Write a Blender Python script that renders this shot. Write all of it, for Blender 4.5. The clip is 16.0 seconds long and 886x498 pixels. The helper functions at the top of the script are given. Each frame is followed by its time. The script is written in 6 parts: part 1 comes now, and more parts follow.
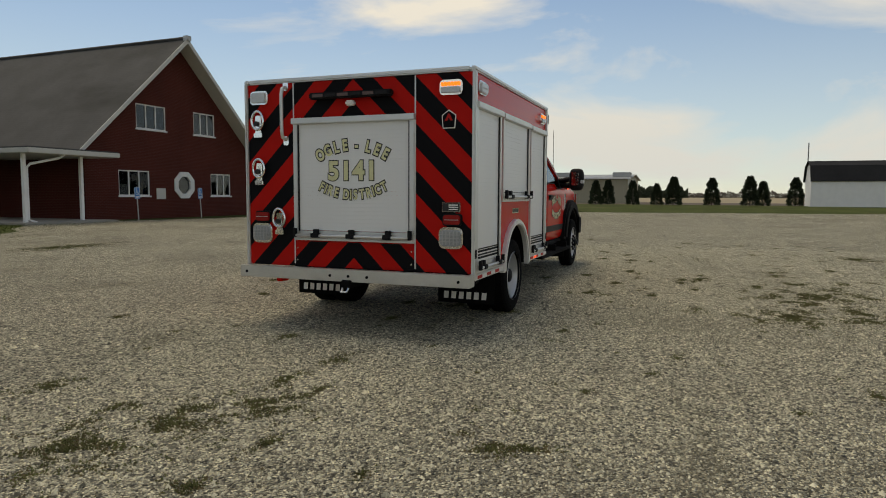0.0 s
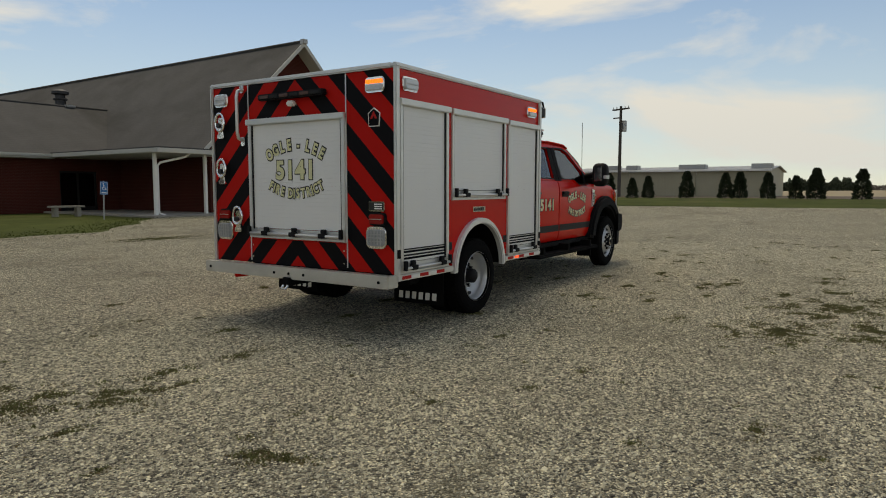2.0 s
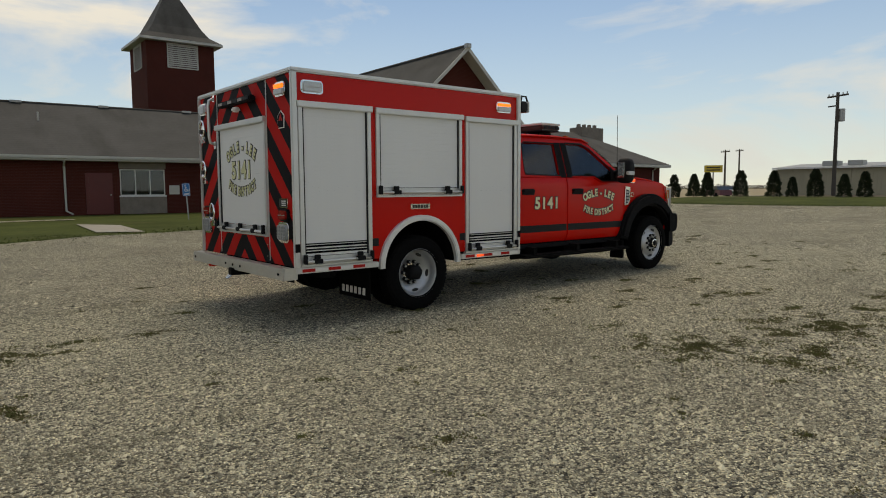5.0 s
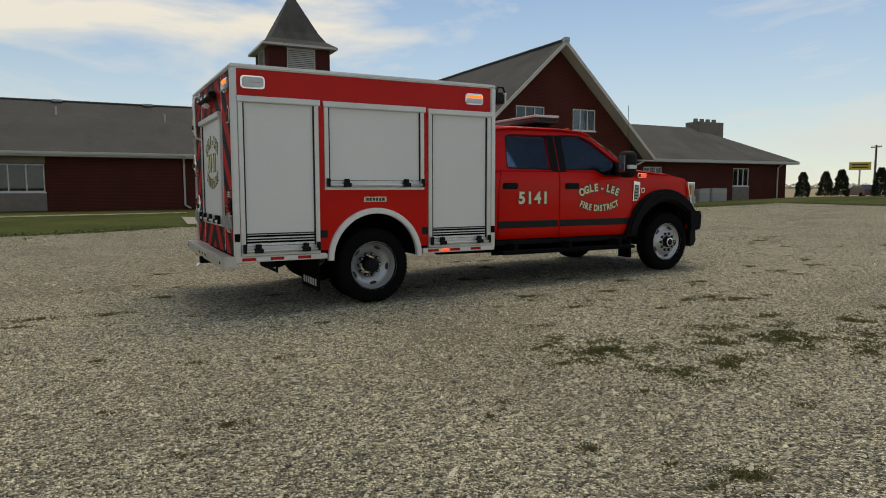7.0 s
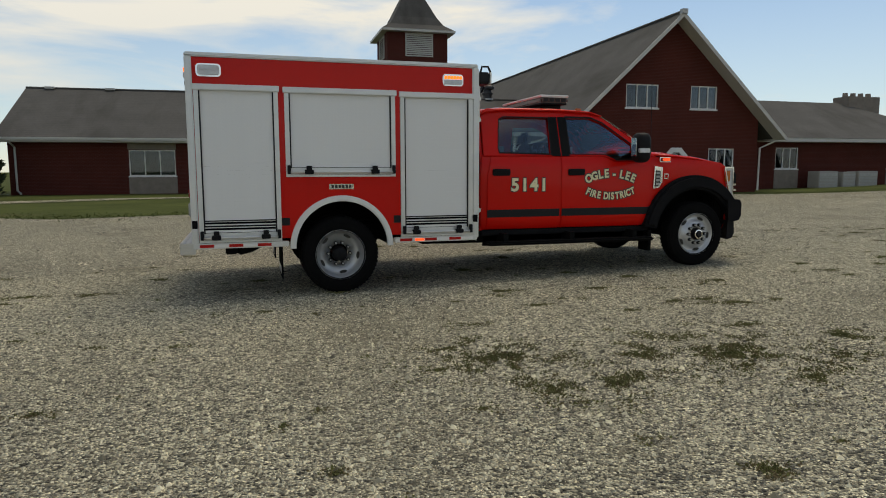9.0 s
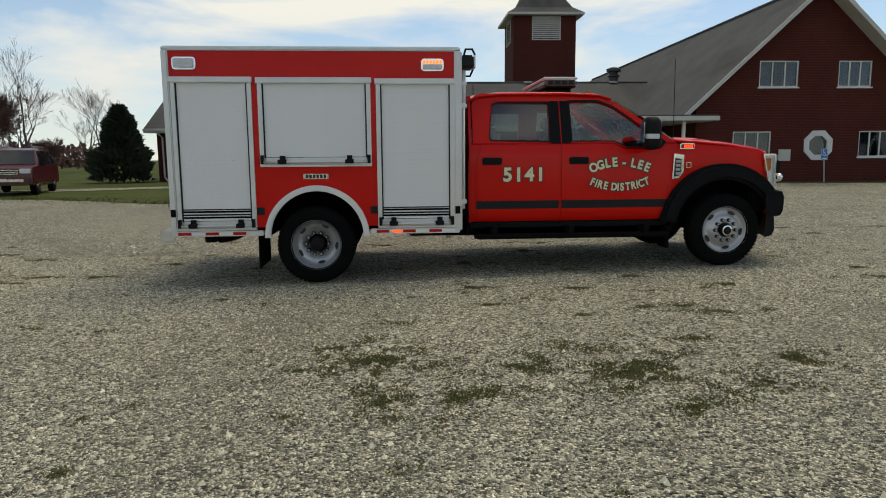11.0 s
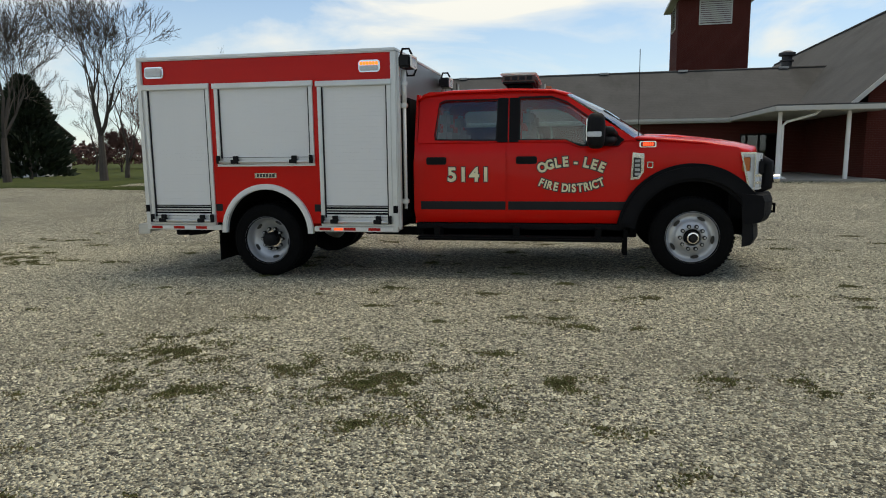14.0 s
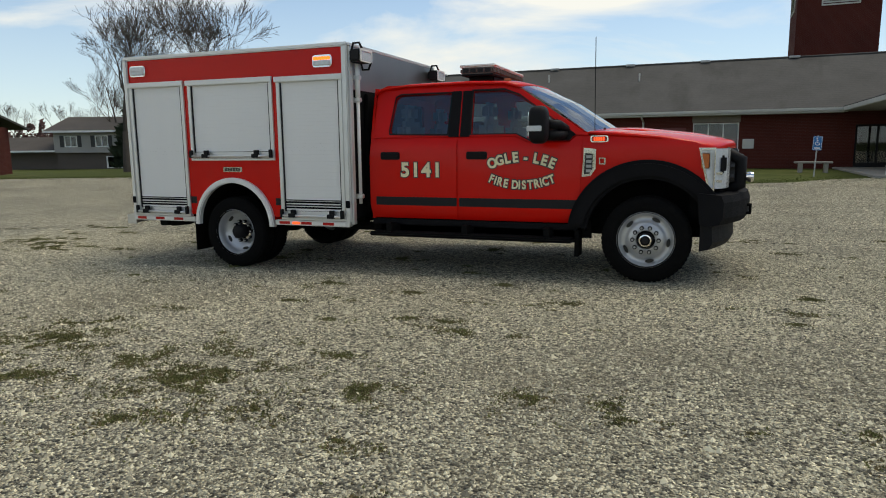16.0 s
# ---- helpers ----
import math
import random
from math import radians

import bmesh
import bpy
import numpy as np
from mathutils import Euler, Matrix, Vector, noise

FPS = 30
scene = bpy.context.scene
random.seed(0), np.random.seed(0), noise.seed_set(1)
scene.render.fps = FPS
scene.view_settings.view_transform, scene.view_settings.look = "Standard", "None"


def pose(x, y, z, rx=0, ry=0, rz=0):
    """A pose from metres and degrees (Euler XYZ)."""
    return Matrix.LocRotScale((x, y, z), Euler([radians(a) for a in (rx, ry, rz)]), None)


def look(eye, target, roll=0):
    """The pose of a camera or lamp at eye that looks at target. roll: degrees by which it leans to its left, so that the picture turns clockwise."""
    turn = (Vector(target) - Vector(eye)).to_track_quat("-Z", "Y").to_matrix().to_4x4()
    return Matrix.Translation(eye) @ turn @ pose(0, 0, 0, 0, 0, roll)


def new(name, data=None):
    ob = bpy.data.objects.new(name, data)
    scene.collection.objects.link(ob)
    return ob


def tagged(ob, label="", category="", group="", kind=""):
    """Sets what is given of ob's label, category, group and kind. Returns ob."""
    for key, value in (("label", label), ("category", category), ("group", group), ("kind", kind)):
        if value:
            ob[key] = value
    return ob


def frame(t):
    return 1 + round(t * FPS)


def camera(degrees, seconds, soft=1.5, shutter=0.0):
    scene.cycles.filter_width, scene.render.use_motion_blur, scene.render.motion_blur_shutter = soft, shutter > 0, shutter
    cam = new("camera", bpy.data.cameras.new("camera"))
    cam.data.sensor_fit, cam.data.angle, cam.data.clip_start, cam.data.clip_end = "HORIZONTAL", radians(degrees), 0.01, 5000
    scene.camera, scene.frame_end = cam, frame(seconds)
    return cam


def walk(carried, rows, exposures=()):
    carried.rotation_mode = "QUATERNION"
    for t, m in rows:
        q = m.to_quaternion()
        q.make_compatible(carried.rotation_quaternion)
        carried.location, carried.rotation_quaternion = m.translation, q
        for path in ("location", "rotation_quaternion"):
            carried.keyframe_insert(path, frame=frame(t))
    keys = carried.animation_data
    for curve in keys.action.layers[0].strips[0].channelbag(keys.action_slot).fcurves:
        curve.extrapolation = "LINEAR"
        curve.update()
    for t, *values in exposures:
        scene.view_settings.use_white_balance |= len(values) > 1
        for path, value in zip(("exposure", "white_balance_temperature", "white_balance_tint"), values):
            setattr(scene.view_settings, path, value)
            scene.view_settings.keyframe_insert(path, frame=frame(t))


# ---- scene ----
cam = camera(67.5, 16.0, soft=1.0)
PATH = [
    (0, (-5.699, -1.888, 1.252), (-3.838, -1.174, 1.091), 0.27),
    (0.5, (-5.488, -2.292, 1.276), (-3.666, -1.485, 1.103), 0.19),
    (1, (-5.254, -2.757, 1.277), (-3.484, -1.841, 1.104), 0.25),
    (1.5, (-5.005, -3.141, 1.280), (-3.281, -2.144, 1.107), 0.18),
    (2, (-4.705, -3.549, 1.308), (-3.035, -2.465, 1.126), 0.08),
    (2.5, (-4.475, -3.943, 1.325), (-2.862, -2.775, 1.139), -0.05),
    (3, (-4.217, -4.345, 1.320), (-2.667, -3.095, 1.134), -0.08),
    (3.5, (-3.913, -4.713, 1.310), (-2.432, -3.382, 1.124), -0.15),
    (4, (-3.555, -5.055, 1.302), (-2.150, -3.644, 1.116), -0.25),
    (6.5, (-1.685, -6.507, 1.223), (-0.663, -4.797, 1.044), -0.09),
    (7, (-1.260, -6.676, 1.214), (-0.320, -4.920, 1.029), -0.04),
    (7.5, (-0.845, -6.828, 1.208), (0.010, -5.030, 1.019), -0.06),
    (8, (-0.423, -6.925, 1.214), (0.345, -5.089, 1.015), -0.07),
    (8.5, (0.038, -6.966, 1.238), (0.708, -5.094, 1.018), -0.13),
    (9, (0.509, -7.027, 1.252), (1.076, -5.124, 1.017), -0.16),
    (11.5, (2.718, -7.048, 1.273), (2.765, -5.068, 0.998), -0.54),
    (12, (3.149, -6.987, 1.273), (3.099, -5.007, 0.998), -0.64),
    (12.5, (3.566, -6.952, 1.300), (3.430, -4.976, 1.018), -0.64),
    (13, (3.984, -6.956, 1.311), (3.763, -4.988, 1.029), -0.67),
    (13.5, (4.397, -6.890, 1.312), (4.093, -4.934, 1.028), -0.65),
    (14, (4.838, -6.870, 1.312), (4.456, -4.928, 1.026), -0.62),
    (14.5, (5.275, -6.760, 1.296), (4.810, -4.835, 1.014), -0.67),
    (15, (5.673, -6.622, 1.305), (5.134, -4.718, 1.015), -0.71),
    (15.5, (6.070, -6.479, 1.311), (5.447, -4.601, 1.016), -0.63),
    (16, (6.447, -6.271, 1.325), (5.743, -4.424, 1.019), -0.58),
]
walk(cam, [(t, look(eye, target, roll)) for t, eye, target, roll in PATH], [(0, 0.50, 8300, 8), (4, 0.52, 8300, 8), (9, 0.60, 7850, 7), (12.5, 0.79, 7480, 6), (16, 0.83, 7460, 6)])

# ---- light: hazy daylight, the sun high beyond the building ----
SUN_AZ, SUN_EL = 48.0, 66.0
world = bpy.data.worlds.new("sky")
scene.world = world
world.use_nodes = True
wn, wl = world.node_tree.nodes, world.node_tree.links
wn.clear()


def wnode(kind, **kw):
    n = wn.new(kind)
    for k, v in kw.items():
        n.inputs[k].default_value = v
    return n


wout, wbg = wn.new("ShaderNodeOutputWorld"), wn.new("ShaderNodeBackground")
wsky = wn.new("ShaderNodeTexSky")
wsky.sky_type, wsky.sun_disc = 'NISHITA', False
wsky.sun_elevation, wsky.sun_rotation = radians(SUN_EL), radians(90 - SUN_AZ)
wsky.air_density, wsky.dust_density, wsky.ozone_density = 0.85, 0.1, 2.0
wco = wn.new("ShaderNodeTexCoord")
wmap = wn.new("ShaderNodeMapping")
wmap.inputs["Scale"].default_value = (1.0, 1.0, 3.4)
wno = wnode("ShaderNodeTexNoise", Scale=2.3, Detail=8.0, Roughness=0.55, Distortion=0.5)
wramp = wn.new("ShaderNodeValToRGB")
wramp.color_ramp.elements[0].position, wramp.color_ramp.elements[1].position = 0.47, 0.62
wmix = wn.new("ShaderNodeMix")
wmix.data_type = 'RGBA'
wmix.inputs["B"].default_value = (5.4, 5.5, 5.65, 1)
wl.new(wco.outputs["Generated"], wmap.inputs["Vector"])
wl.new(wmap.outputs["Vector"], wno.inputs["Vector"])
wl.new(wno.outputs["Fac"], wramp.inputs["Fac"])
wl.new(wramp.outputs["Color"], wmix.inputs["Factor"])
wtint = wn.new("ShaderNodeMix")
wtint.data_type, wtint.blend_type = 'RGBA', 'MULTIPLY'
wtint.inputs["Factor"].default_value = 1.0
wtint.inputs["B"].default_value = (0.80, 0.85, 0.90, 1)
wl.new(wsky.outputs["Color"], wtint.inputs["A"])
wl.new(wtint.outputs["Result"], wmix.inputs["A"])
whz = wn.new("ShaderNodeSeparateXYZ")
wl.new(wco.outputs["Generated"], whz.inputs["Vector"])
whr = wn.new("ShaderNodeMapRange")
whr.interpolation_type = 'SMOOTHSTEP'
whr.inputs["From Min"].default_value, whr.inputs["From Max"].default_value = 0.0, 0.34
whr.inputs["To Min"].default_value, whr.inputs["To Max"].default_value = 0.55, 0.0
wl.new(whz.outputs["Z"], whr.inputs["Value"])
whaze = wn.new("ShaderNodeMix")  # thin grey-blue haze towards the horizon
whaze.data_type = 'RGBA'
whaze.inputs["B"].default_value = (3.4, 4.05, 4.85, 1)
wl.new(whr.outputs["Result"], whaze.inputs["Factor"])
wl.new(wmix.outputs["Result"], whaze.inputs["A"])
wl.new(whaze.outputs["Result"], wbg.inputs["Color"])
wbg.inputs["Strength"].default_value = 0.103
wl.new(wbg.outputs["Background"], wout.inputs["Surface"])
sun = new("sun", bpy.data.lights.new("sun", 'SUN'))
sun.data.energy, sun.data.angle, sun.data.color = 1.2, radians(38), (1.0, 0.92, 0.79)
_a, _e = radians(SUN_AZ), radians(SUN_EL)
sun.matrix_world = look((40 * math.cos(_a), 40 * math.sin(_a), 60), (40 * math.cos(_a) - math.cos(_a) * math.cos(_e), 40 * math.sin(_a) - math.sin(_a) * math.cos(_e), 60 - math.sin(_e)))


# ---- materials ----
def mat(name, color, rough=0.6, metal=0.0, vary=0.12, scale=6.0, bump=0.0, bscale=40.0, coat=0.0, fine=60.0, spec=0.5):
    """A surface with colour variation at two scales and fine relief."""
    m = bpy.data.materials.new(name)
    m.use_nodes = True
    n, l = m.node_tree.nodes, m.node_tree.links
    b = n["Principled BSDF"]
    b.inputs["Roughness"].default_value, b.inputs["Metallic"].default_value = rough, metal
    b.inputs["Coat Weight"].default_value = coat
    b.inputs["Specular IOR Level"].default_value = spec
    tc = n.new("ShaderNodeTexCoord")
    n1, n2 = n.new("ShaderNodeTexNoise"), n.new("ShaderNodeTexNoise")
    n1.inputs["Scale"].default_value, n1.inputs["Detail"].default_value = scale, 4
    n2.inputs["Scale"].default_value, n2.inputs["Detail"].default_value = fine, 3
    l.new(tc.outputs["Object"], n1.inputs["Vector"])
    l.new(tc.outputs["Object"], n2.inputs["Vector"])
    add = n.new("ShaderNodeMath")
    add.operation = 'MULTIPLY_ADD'
    l.new(n2.outputs["Fac"], add.inputs[0])
    add.inputs[1].default_value = 0.5
    l.new(n1.outputs["Fac"], add.inputs[2])
    mr = n.new("ShaderNodeMapRange")
    mr.inputs["From Min"].default_value, mr.inputs["From Max"].default_value = 0.35, 1.15
    mr.inputs["To Min"].default_value, mr.inputs["To Max"].default_value = 1 - vary, 1 + vary
    l.new(add.outputs[0], mr.inputs["Value"])
    mul = n.new("ShaderNodeMix")
    mul.data_type, mul.blend_type = 'RGBA', 'MULTIPLY'
    mul.inputs["Factor"].default_value = 1
    mul.inputs["A"].default_value = (*color, 1)
    l.new(mr.outputs["Result"], mul.inputs["B"])
    l.new(mul.outputs["Result"], b.inputs["Base Color"])
    if bump:
        bp, n3 = n.new("ShaderNodeBump"), n.new("ShaderNodeTexNoise")
        n3.inputs["Scale"].default_value, n3.inputs["Detail"].default_value = bscale, 5
        l.new(tc.outputs["Object"], n3.inputs["Vector"])
        bp.inputs["Strength"].default_value, bp.inputs["Distance"].default_value = bump, 0.02
        l.new(n3.outputs["Fac"], bp.inputs["Height"])
        l.new(bp.outputs["Normal"], b.inputs["Normal"])
    return m


def tint(m, fac_out, color):
    """Lay a second colour over a material by a mask socket."""
    n, l = m.node_tree.nodes, m.node_tree.links
    b = n["Principled BSDF"]
    src = b.inputs["Base Color"].links[0].from_socket
    mx = n.new("ShaderNodeMix")
    mx.data_type = 'RGBA'
    l.new(fac_out, mx.inputs["Factor"])
    l.new(src, mx.inputs["A"])
    mx.inputs["B"].default_value = (*color, 1)
    l.new(mx.outputs["Result"], b.inputs["Base Color"])


def noise_mask(m, scale, lo, hi, detail=5.0, stretch=(1, 1, 1), offset=(0, 0, 0), rough=0.6):
    n, l = m.node_tree.nodes, m.node_tree.links
    tc, mp, no, mr = n.new("ShaderNodeTexCoord"), n.new("ShaderNodeMapping"), n.new("ShaderNodeTexNoise"), n.new("ShaderNodeMapRange")
    mp.inputs["Scale"].default_value, mp.inputs["Location"].default_value = stretch, offset
    no.inputs["Scale"].default_value, no.inputs["Detail"].default_value, no.inputs["Roughness"].default_value = scale, detail, rough
    mr.inputs["From Min"].default_value, mr.inputs["From Max"].default_value = lo, hi
    l.new(tc.outputs["Object"], mp.inputs["Vector"])
    l.new(mp.outputs["Vector"], no.inputs["Vector"])
    l.new(no.outputs["Fac"], mr.inputs["Value"])
    return mr.outputs["Result"]


def glass(name, color=(0.75, 0.85, 0.85), tintw=0.5, ior=1.6):
    m = bpy.data.materials.new(name)
    m.use_nodes = True
    n, l = m.node_tree.nodes, m.node_tree.links
    n.clear()
    o, mx, tr, gl = n.new("ShaderNodeOutputMaterial"), n.new("ShaderNodeMixShader"), n.new("ShaderNodeBsdfTransparent"), n.new("ShaderNodeBsdfGlossy")
    fr = n.new("ShaderNodeFresnel")
    fr.inputs["IOR"].default_value = ior
    tr.inputs["Color"].default_value = (*[c * tintw for c in color], 1)
    gl.inputs["Roughness"].default_value, gl.inputs["Color"].default_value = 0.02, (0.9, 0.95, 1, 1)
    l.new(fr.outputs["Fac"], mx.inputs["Fac"])
    l.new(tr.outputs["BSDF"], mx.inputs[1])
    l.new(gl.outputs["BSDF"], mx.inputs[2])
    l.new(mx.outputs["Shader"], o.inputs["Surface"])
    return m


def glow(name, color, strength):
    m = bpy.data.materials.new(name)
    m.use_nodes = True
    b = m.node_tree.nodes["Principled BSDF"]
    b.inputs["Base Color"].default_value = (*color, 1)
    b.inputs["Emission Color"].default_value = (*color, 1)
    b.inputs["Emission Strength"].default_value = strength
    return m


RED = mat("fire_red_paint", (0.60, 0.007, 0.004), 0.25, 0, 0.05, 2.0, coat=0.10, spec=0.16)
RED_FILM = mat("red_reflective_film", (0.46, 0.010, 0.007), 0.5, 0, 0.06, 8.0, spec=0.2)
BLACK_FILM = mat("black_film", (0.005, 0.005, 0.006), 0.5, 0, 0.2, 8.0, spec=0.06)
GREY_FILM = mat("dark_grey_film", (0.016, 0.016, 0.017), 0.5, 0, 0.15, 8.0, spec=0.15)
ALU = mat("brushed_aluminium", (0.66, 0.66, 0.64), 0.40, 0.6, 0.10, 3.0, 0.05, 90)
SATIN = mat("satin_door_aluminium", (0.76, 0.76, 0.745), 0.42, 0.10, 0.05, 1.2)
CHROME = mat("chrome", (0.80, 0.80, 0.80), 0.10, 1.0, 0.05, 6.0)
BARE_ALU = mat("bare_dull_aluminium", (0.34, 0.35, 0.36), 0.28, 0.9, 0.12, 2.0, 0.05, 60)
POLISHED = mat("polished_aluminium_trim", (0.74, 0.74, 0.73), 0.36, 0.35, 0.06, 6.0)
STEEL_WHEEL = mat("painted_steel_wheel", (0.50, 0.51, 0.52), 0.38, 0.55, 0.10, 12.0)
RUBBER = mat("tyre_rubber", (0.006, 0.006, 0.006), 0.9, 0, 0.25, 9.0, 0.3, 60, spec=0.05)
PLASTIC = mat("black_plastic", (0.008, 0.008, 0.009), 0.6, 0, 0.2, 10.0, 0.15, 200, spec=0.15)
TRIM = mat("charcoal_textured_trim", (0.008, 0.008, 0.009), 0.75, 0, 0.15, 10.0, 0.2, 160, spec=0.10)
# chassis steel; also the colour of added shade panels by the cab
CHASSIS = mat("dark_chassis_steel_and_shade", (0.006, 0.006, 0.006), 0.85, 0.0, 0.3, 6.0, spec=0.08)
SEAT = mat("grey_seat_cloth", (0.20, 0.20, 0.20), 0.9, 0, 0.15, 12.0, 0.2, 200)
# dark cab fittings, and near-black sheets painted as the shade inside rooms
DARK = mat("dark_trim_and_room_shade", (0.02, 0.02, 0.02), 0.9, 0, 0.2, 5.0)
GOLD = mat("gold_leaf_lettering", (0.82, 0.73, 0.47), 0.45, 0.0, 0.08, 20.0)
LIME = mat("pale_yellow_lettering", (0.66, 0.64, 0.36), 0.45, 0, 0.08, 20.0)
LETTER_EDGE = mat("black_letter_outline", (0.01, 0.01, 0.01), 0.4)
WHITE = mat("white_paint", (0.78, 0.77, 0.74), 0.5, 0, 0.06, 3.0)
LENS = mat("clear_lamp_lens", (0.60, 0.62, 0.63), 0.15, 0.3, 0.15, 60.0, 0.3, 120)
GRID_LENS = mat("grey_grid_lens", (0.40, 0.41, 0.41), 0.25, 0.2, 0.2, 60.0, 0.4, 140)
RED_LENS = mat("red_lamp_lens", (0.28, 0.008, 0.007), 0.2, 0, 0.15, 60.0)
AMBER_LENS = mat("amber_lamp_lens", (0.45, 0.12, 0.025), 0.2, 0, 0.15, 60.0)
AMBER_ON = glow("amber_flasher_lit", (1.0, 0.17, 0.02), 1.05)
RED_ON = glow("red_marker_lit", (1.0, 0.085, 0.02), 0.9)
SMOKE_LENS = mat("smoky_unlit_lens", (0.085, 0.040, 0.030), 0.2, 0, 0.15, 60.0)
TREAD = mat("aluminium_tread_plate", (0.58, 0.56, 0.50), 0.38, 0.7, 0.12, 5.0, 0.5, 70)
CAB_GLASS = glass("tinted_cab_glass", (0.86, 0.92, 0.92), 0.92)
WS_GLASS = glass("windscreen_glass", (0.8, 0.9, 0.9), 0.8, 3.2)
HOUSE_GLASS = glass("window_glass", (0.8, 0.85, 0.9), 0.55)

BRICK = mat("dark_red_brick", (0.076, 0.018, 0.013), 0.9, 0, 0.22, 0.8, 0.4, 24, fine=9.0, spec=0.1)


def brick_courses(m, mortar, amount):
    """Running-bond joints, too small to stand apart at this distance."""
    n, l = m.node_tree.nodes, m.node_tree.links
    tc, sp, cb, bt = n.new("ShaderNodeTexCoord"), n.new("ShaderNodeSeparateXYZ"), n.new("ShaderNodeCombineXYZ"), n.new("ShaderNodeTexBrick")
    ad = n.new("ShaderNodeMath")
    l.new(tc.outputs["Object"], sp.inputs["Vector"])
    l.new(sp.outputs["X"], ad.inputs[0])
    l.new(sp.outputs["Y"], ad.inputs[1])
    l.new(ad.outputs[0], cb.inputs["X"])
    l.new(sp.outputs["Z"], cb.inputs["Y"])
    l.new(cb.outputs["Vector"], bt.inputs["Vector"])
    bt.inputs["Scale"].default_value = 1.0
    bt.inputs["Brick Width"].default_value, bt.inputs["Row Height"].default_value, bt.inputs["Mortar Size"].default_value = 0.21, 0.075, 0.006
    mu = n.new("ShaderNodeMath")
    mu.operation = 'MULTIPLY'
    mu.inputs[1].default_value = amount
    l.new(bt.outputs["Fac"], mu.inputs[0])
    tint(m, mu.outputs[0], mortar)


brick_courses(BRICK, (0.13, 0.08, 0.068), 0.45)
STONE = mat("buff_stone_panel", (0.20, 0.17, 0.14), 0.85, 0, 0.25, 3.0, 0.4, 12, fine=14.0)
SHINGLE = mat("weathered_grey_shingle", (0.064, 0.064, 0.062), 0.95, 0, 0.30, 0.6, 0.4, 18, fine=7.0)
tint(SHINGLE, noise_mask(SHINGLE, 0.35, 0.52, 0.72, 6, (1, 0.35, 0.35)), (0.030, 0.030, 0.027))


def shingle_rows(m):
    n, l = m.node_tree.nodes, m.node_tree.links
    tc, sp, md = n.new("ShaderNodeTexCoord"), n.new("ShaderNodeSeparateXYZ"), n.new("ShaderNodeMath")
    l.new(tc.outputs["Object"], sp.inputs["Vector"])
    md.operation = 'MODULO'
    md.inputs[1].default_value = 0.11
    l.new(sp.outputs["Z"], md.inputs[0])
    mr = n.new("ShaderNodeMapRange")
    mr.inputs["From Max"].default_value, mr.inputs["To Min"].default_value, mr.inputs["To Max"].default_value = 0.02, 0.35, 0.0
    l.new(md.outputs[0], mr.inputs["Value"])
    tint(m, mr.outputs["Result"], (0.02, 0.02, 0.018))


shingle_rows(SHINGLE)
FASCIA = mat("off_white_fascia", (0.50, 0.49, 0.45), 0.55, 0, 0.10, 1.5)
FRAME_W = mat("white_window_frame", (0.66, 0.66, 0.64), 0.5, 0, 0.05, 4.0)
CURTAIN = mat("pale_curtain", (0.30, 0.32, 0.36), 0.9, 0, 0.2, 2.0)
SIGN_BLUE = mat("blue_sign_face", (0.02, 0.16, 0.42), 0.5, 0, 0.08, 12.0)
GALV = mat("galvanised_post", (0.40, 0.40, 0.39), 0.5, 0.5, 0.15, 10.0)
METAL_SIDING = mat("tan_metal_siding", (0.38, 0.35, 0.25), 0.6, 0.1, 0.08, 0.6)
METAL_ROOF = mat("pale_metal_roof", (0.26, 0.27, 0.27), 0.5, 0.3, 0.10, 0.6)
WOOD_POLE = mat("weathered_pole_wood", (0.075, 0.065, 0.055), 0.9, 0, 0.25, 3.0, 0.4, 20)
BARK = mat("grey_brown_bark", (0.085, 0.070, 0.058), 0.95, 0, 0.3, 3.0, 0.5, 18)
TWIG = mat("bare_twig", (0.066, 0.054, 0.046), 0.95, 0, 0.3, 1.0)
TWIG_RED = mat("budding_reddish_twig", (0.085, 0.042, 0.036), 0.95, 0, 0.3, 1.0)
NEEDLE = mat("dark_conifer_needles", (0.022, 0.035, 0.016), 0.9, 0, 0.45, 2.5, fine=12.0)
ARBOR = mat("arborvitae_foliage", (0.030, 0.042, 0.018), 0.9, 0, 0.5, 3.0, fine=16.0)
SIDING = mat("pale_grey_lap_siding", (0.33, 0.315, 0.295), 0.7, 0, 0.08, 1.0)
MAROON = mat("maroon_car_paint", (0.085, 0.007, 0.012), 0.3, 0.1, 0.06, 2.0, coat=0.3)
CONCRETE = mat("weathered_concrete", (0.30, 0.28, 0.24), 0.9, 0, 0.2, 1.2, 0.3, 30)
AC_GREY = mat("grey_enclosure_paint", (0.34, 0.33, 0.30), 0.6, 0, 0.10, 2.0)


# ---- mesh tools ----
def mesh(bm, name, material, smooth=False):
    me = bpy.data.meshes.new(name)
    bmesh.ops.recalc_face_normals(bm, faces=bm.faces)
    bm.to_mesh(me)
    bm.free()
    me.materials.append(material)
    if smooth:
        for p in me.polygons:
            p.use_smooth = True
    return me


def part(name, bm, material, parent=None, label="", smooth=False, m=None):
    ob = new(name, bm if isinstance(bm, bpy.types.Mesh) else mesh(bm, name, material, smooth))
    ob.parent = parent
    if m is not None:
        ob.matrix_basis = m
    return tagged(ob, label)


def thing(name, label, category, m=None, group="", kind=""):
    ob = new(name)
    ob.empty_display_size = 0.2
    if m is not None:
        ob.matrix_basis = m
    return tagged(ob, label, category, group, kind)


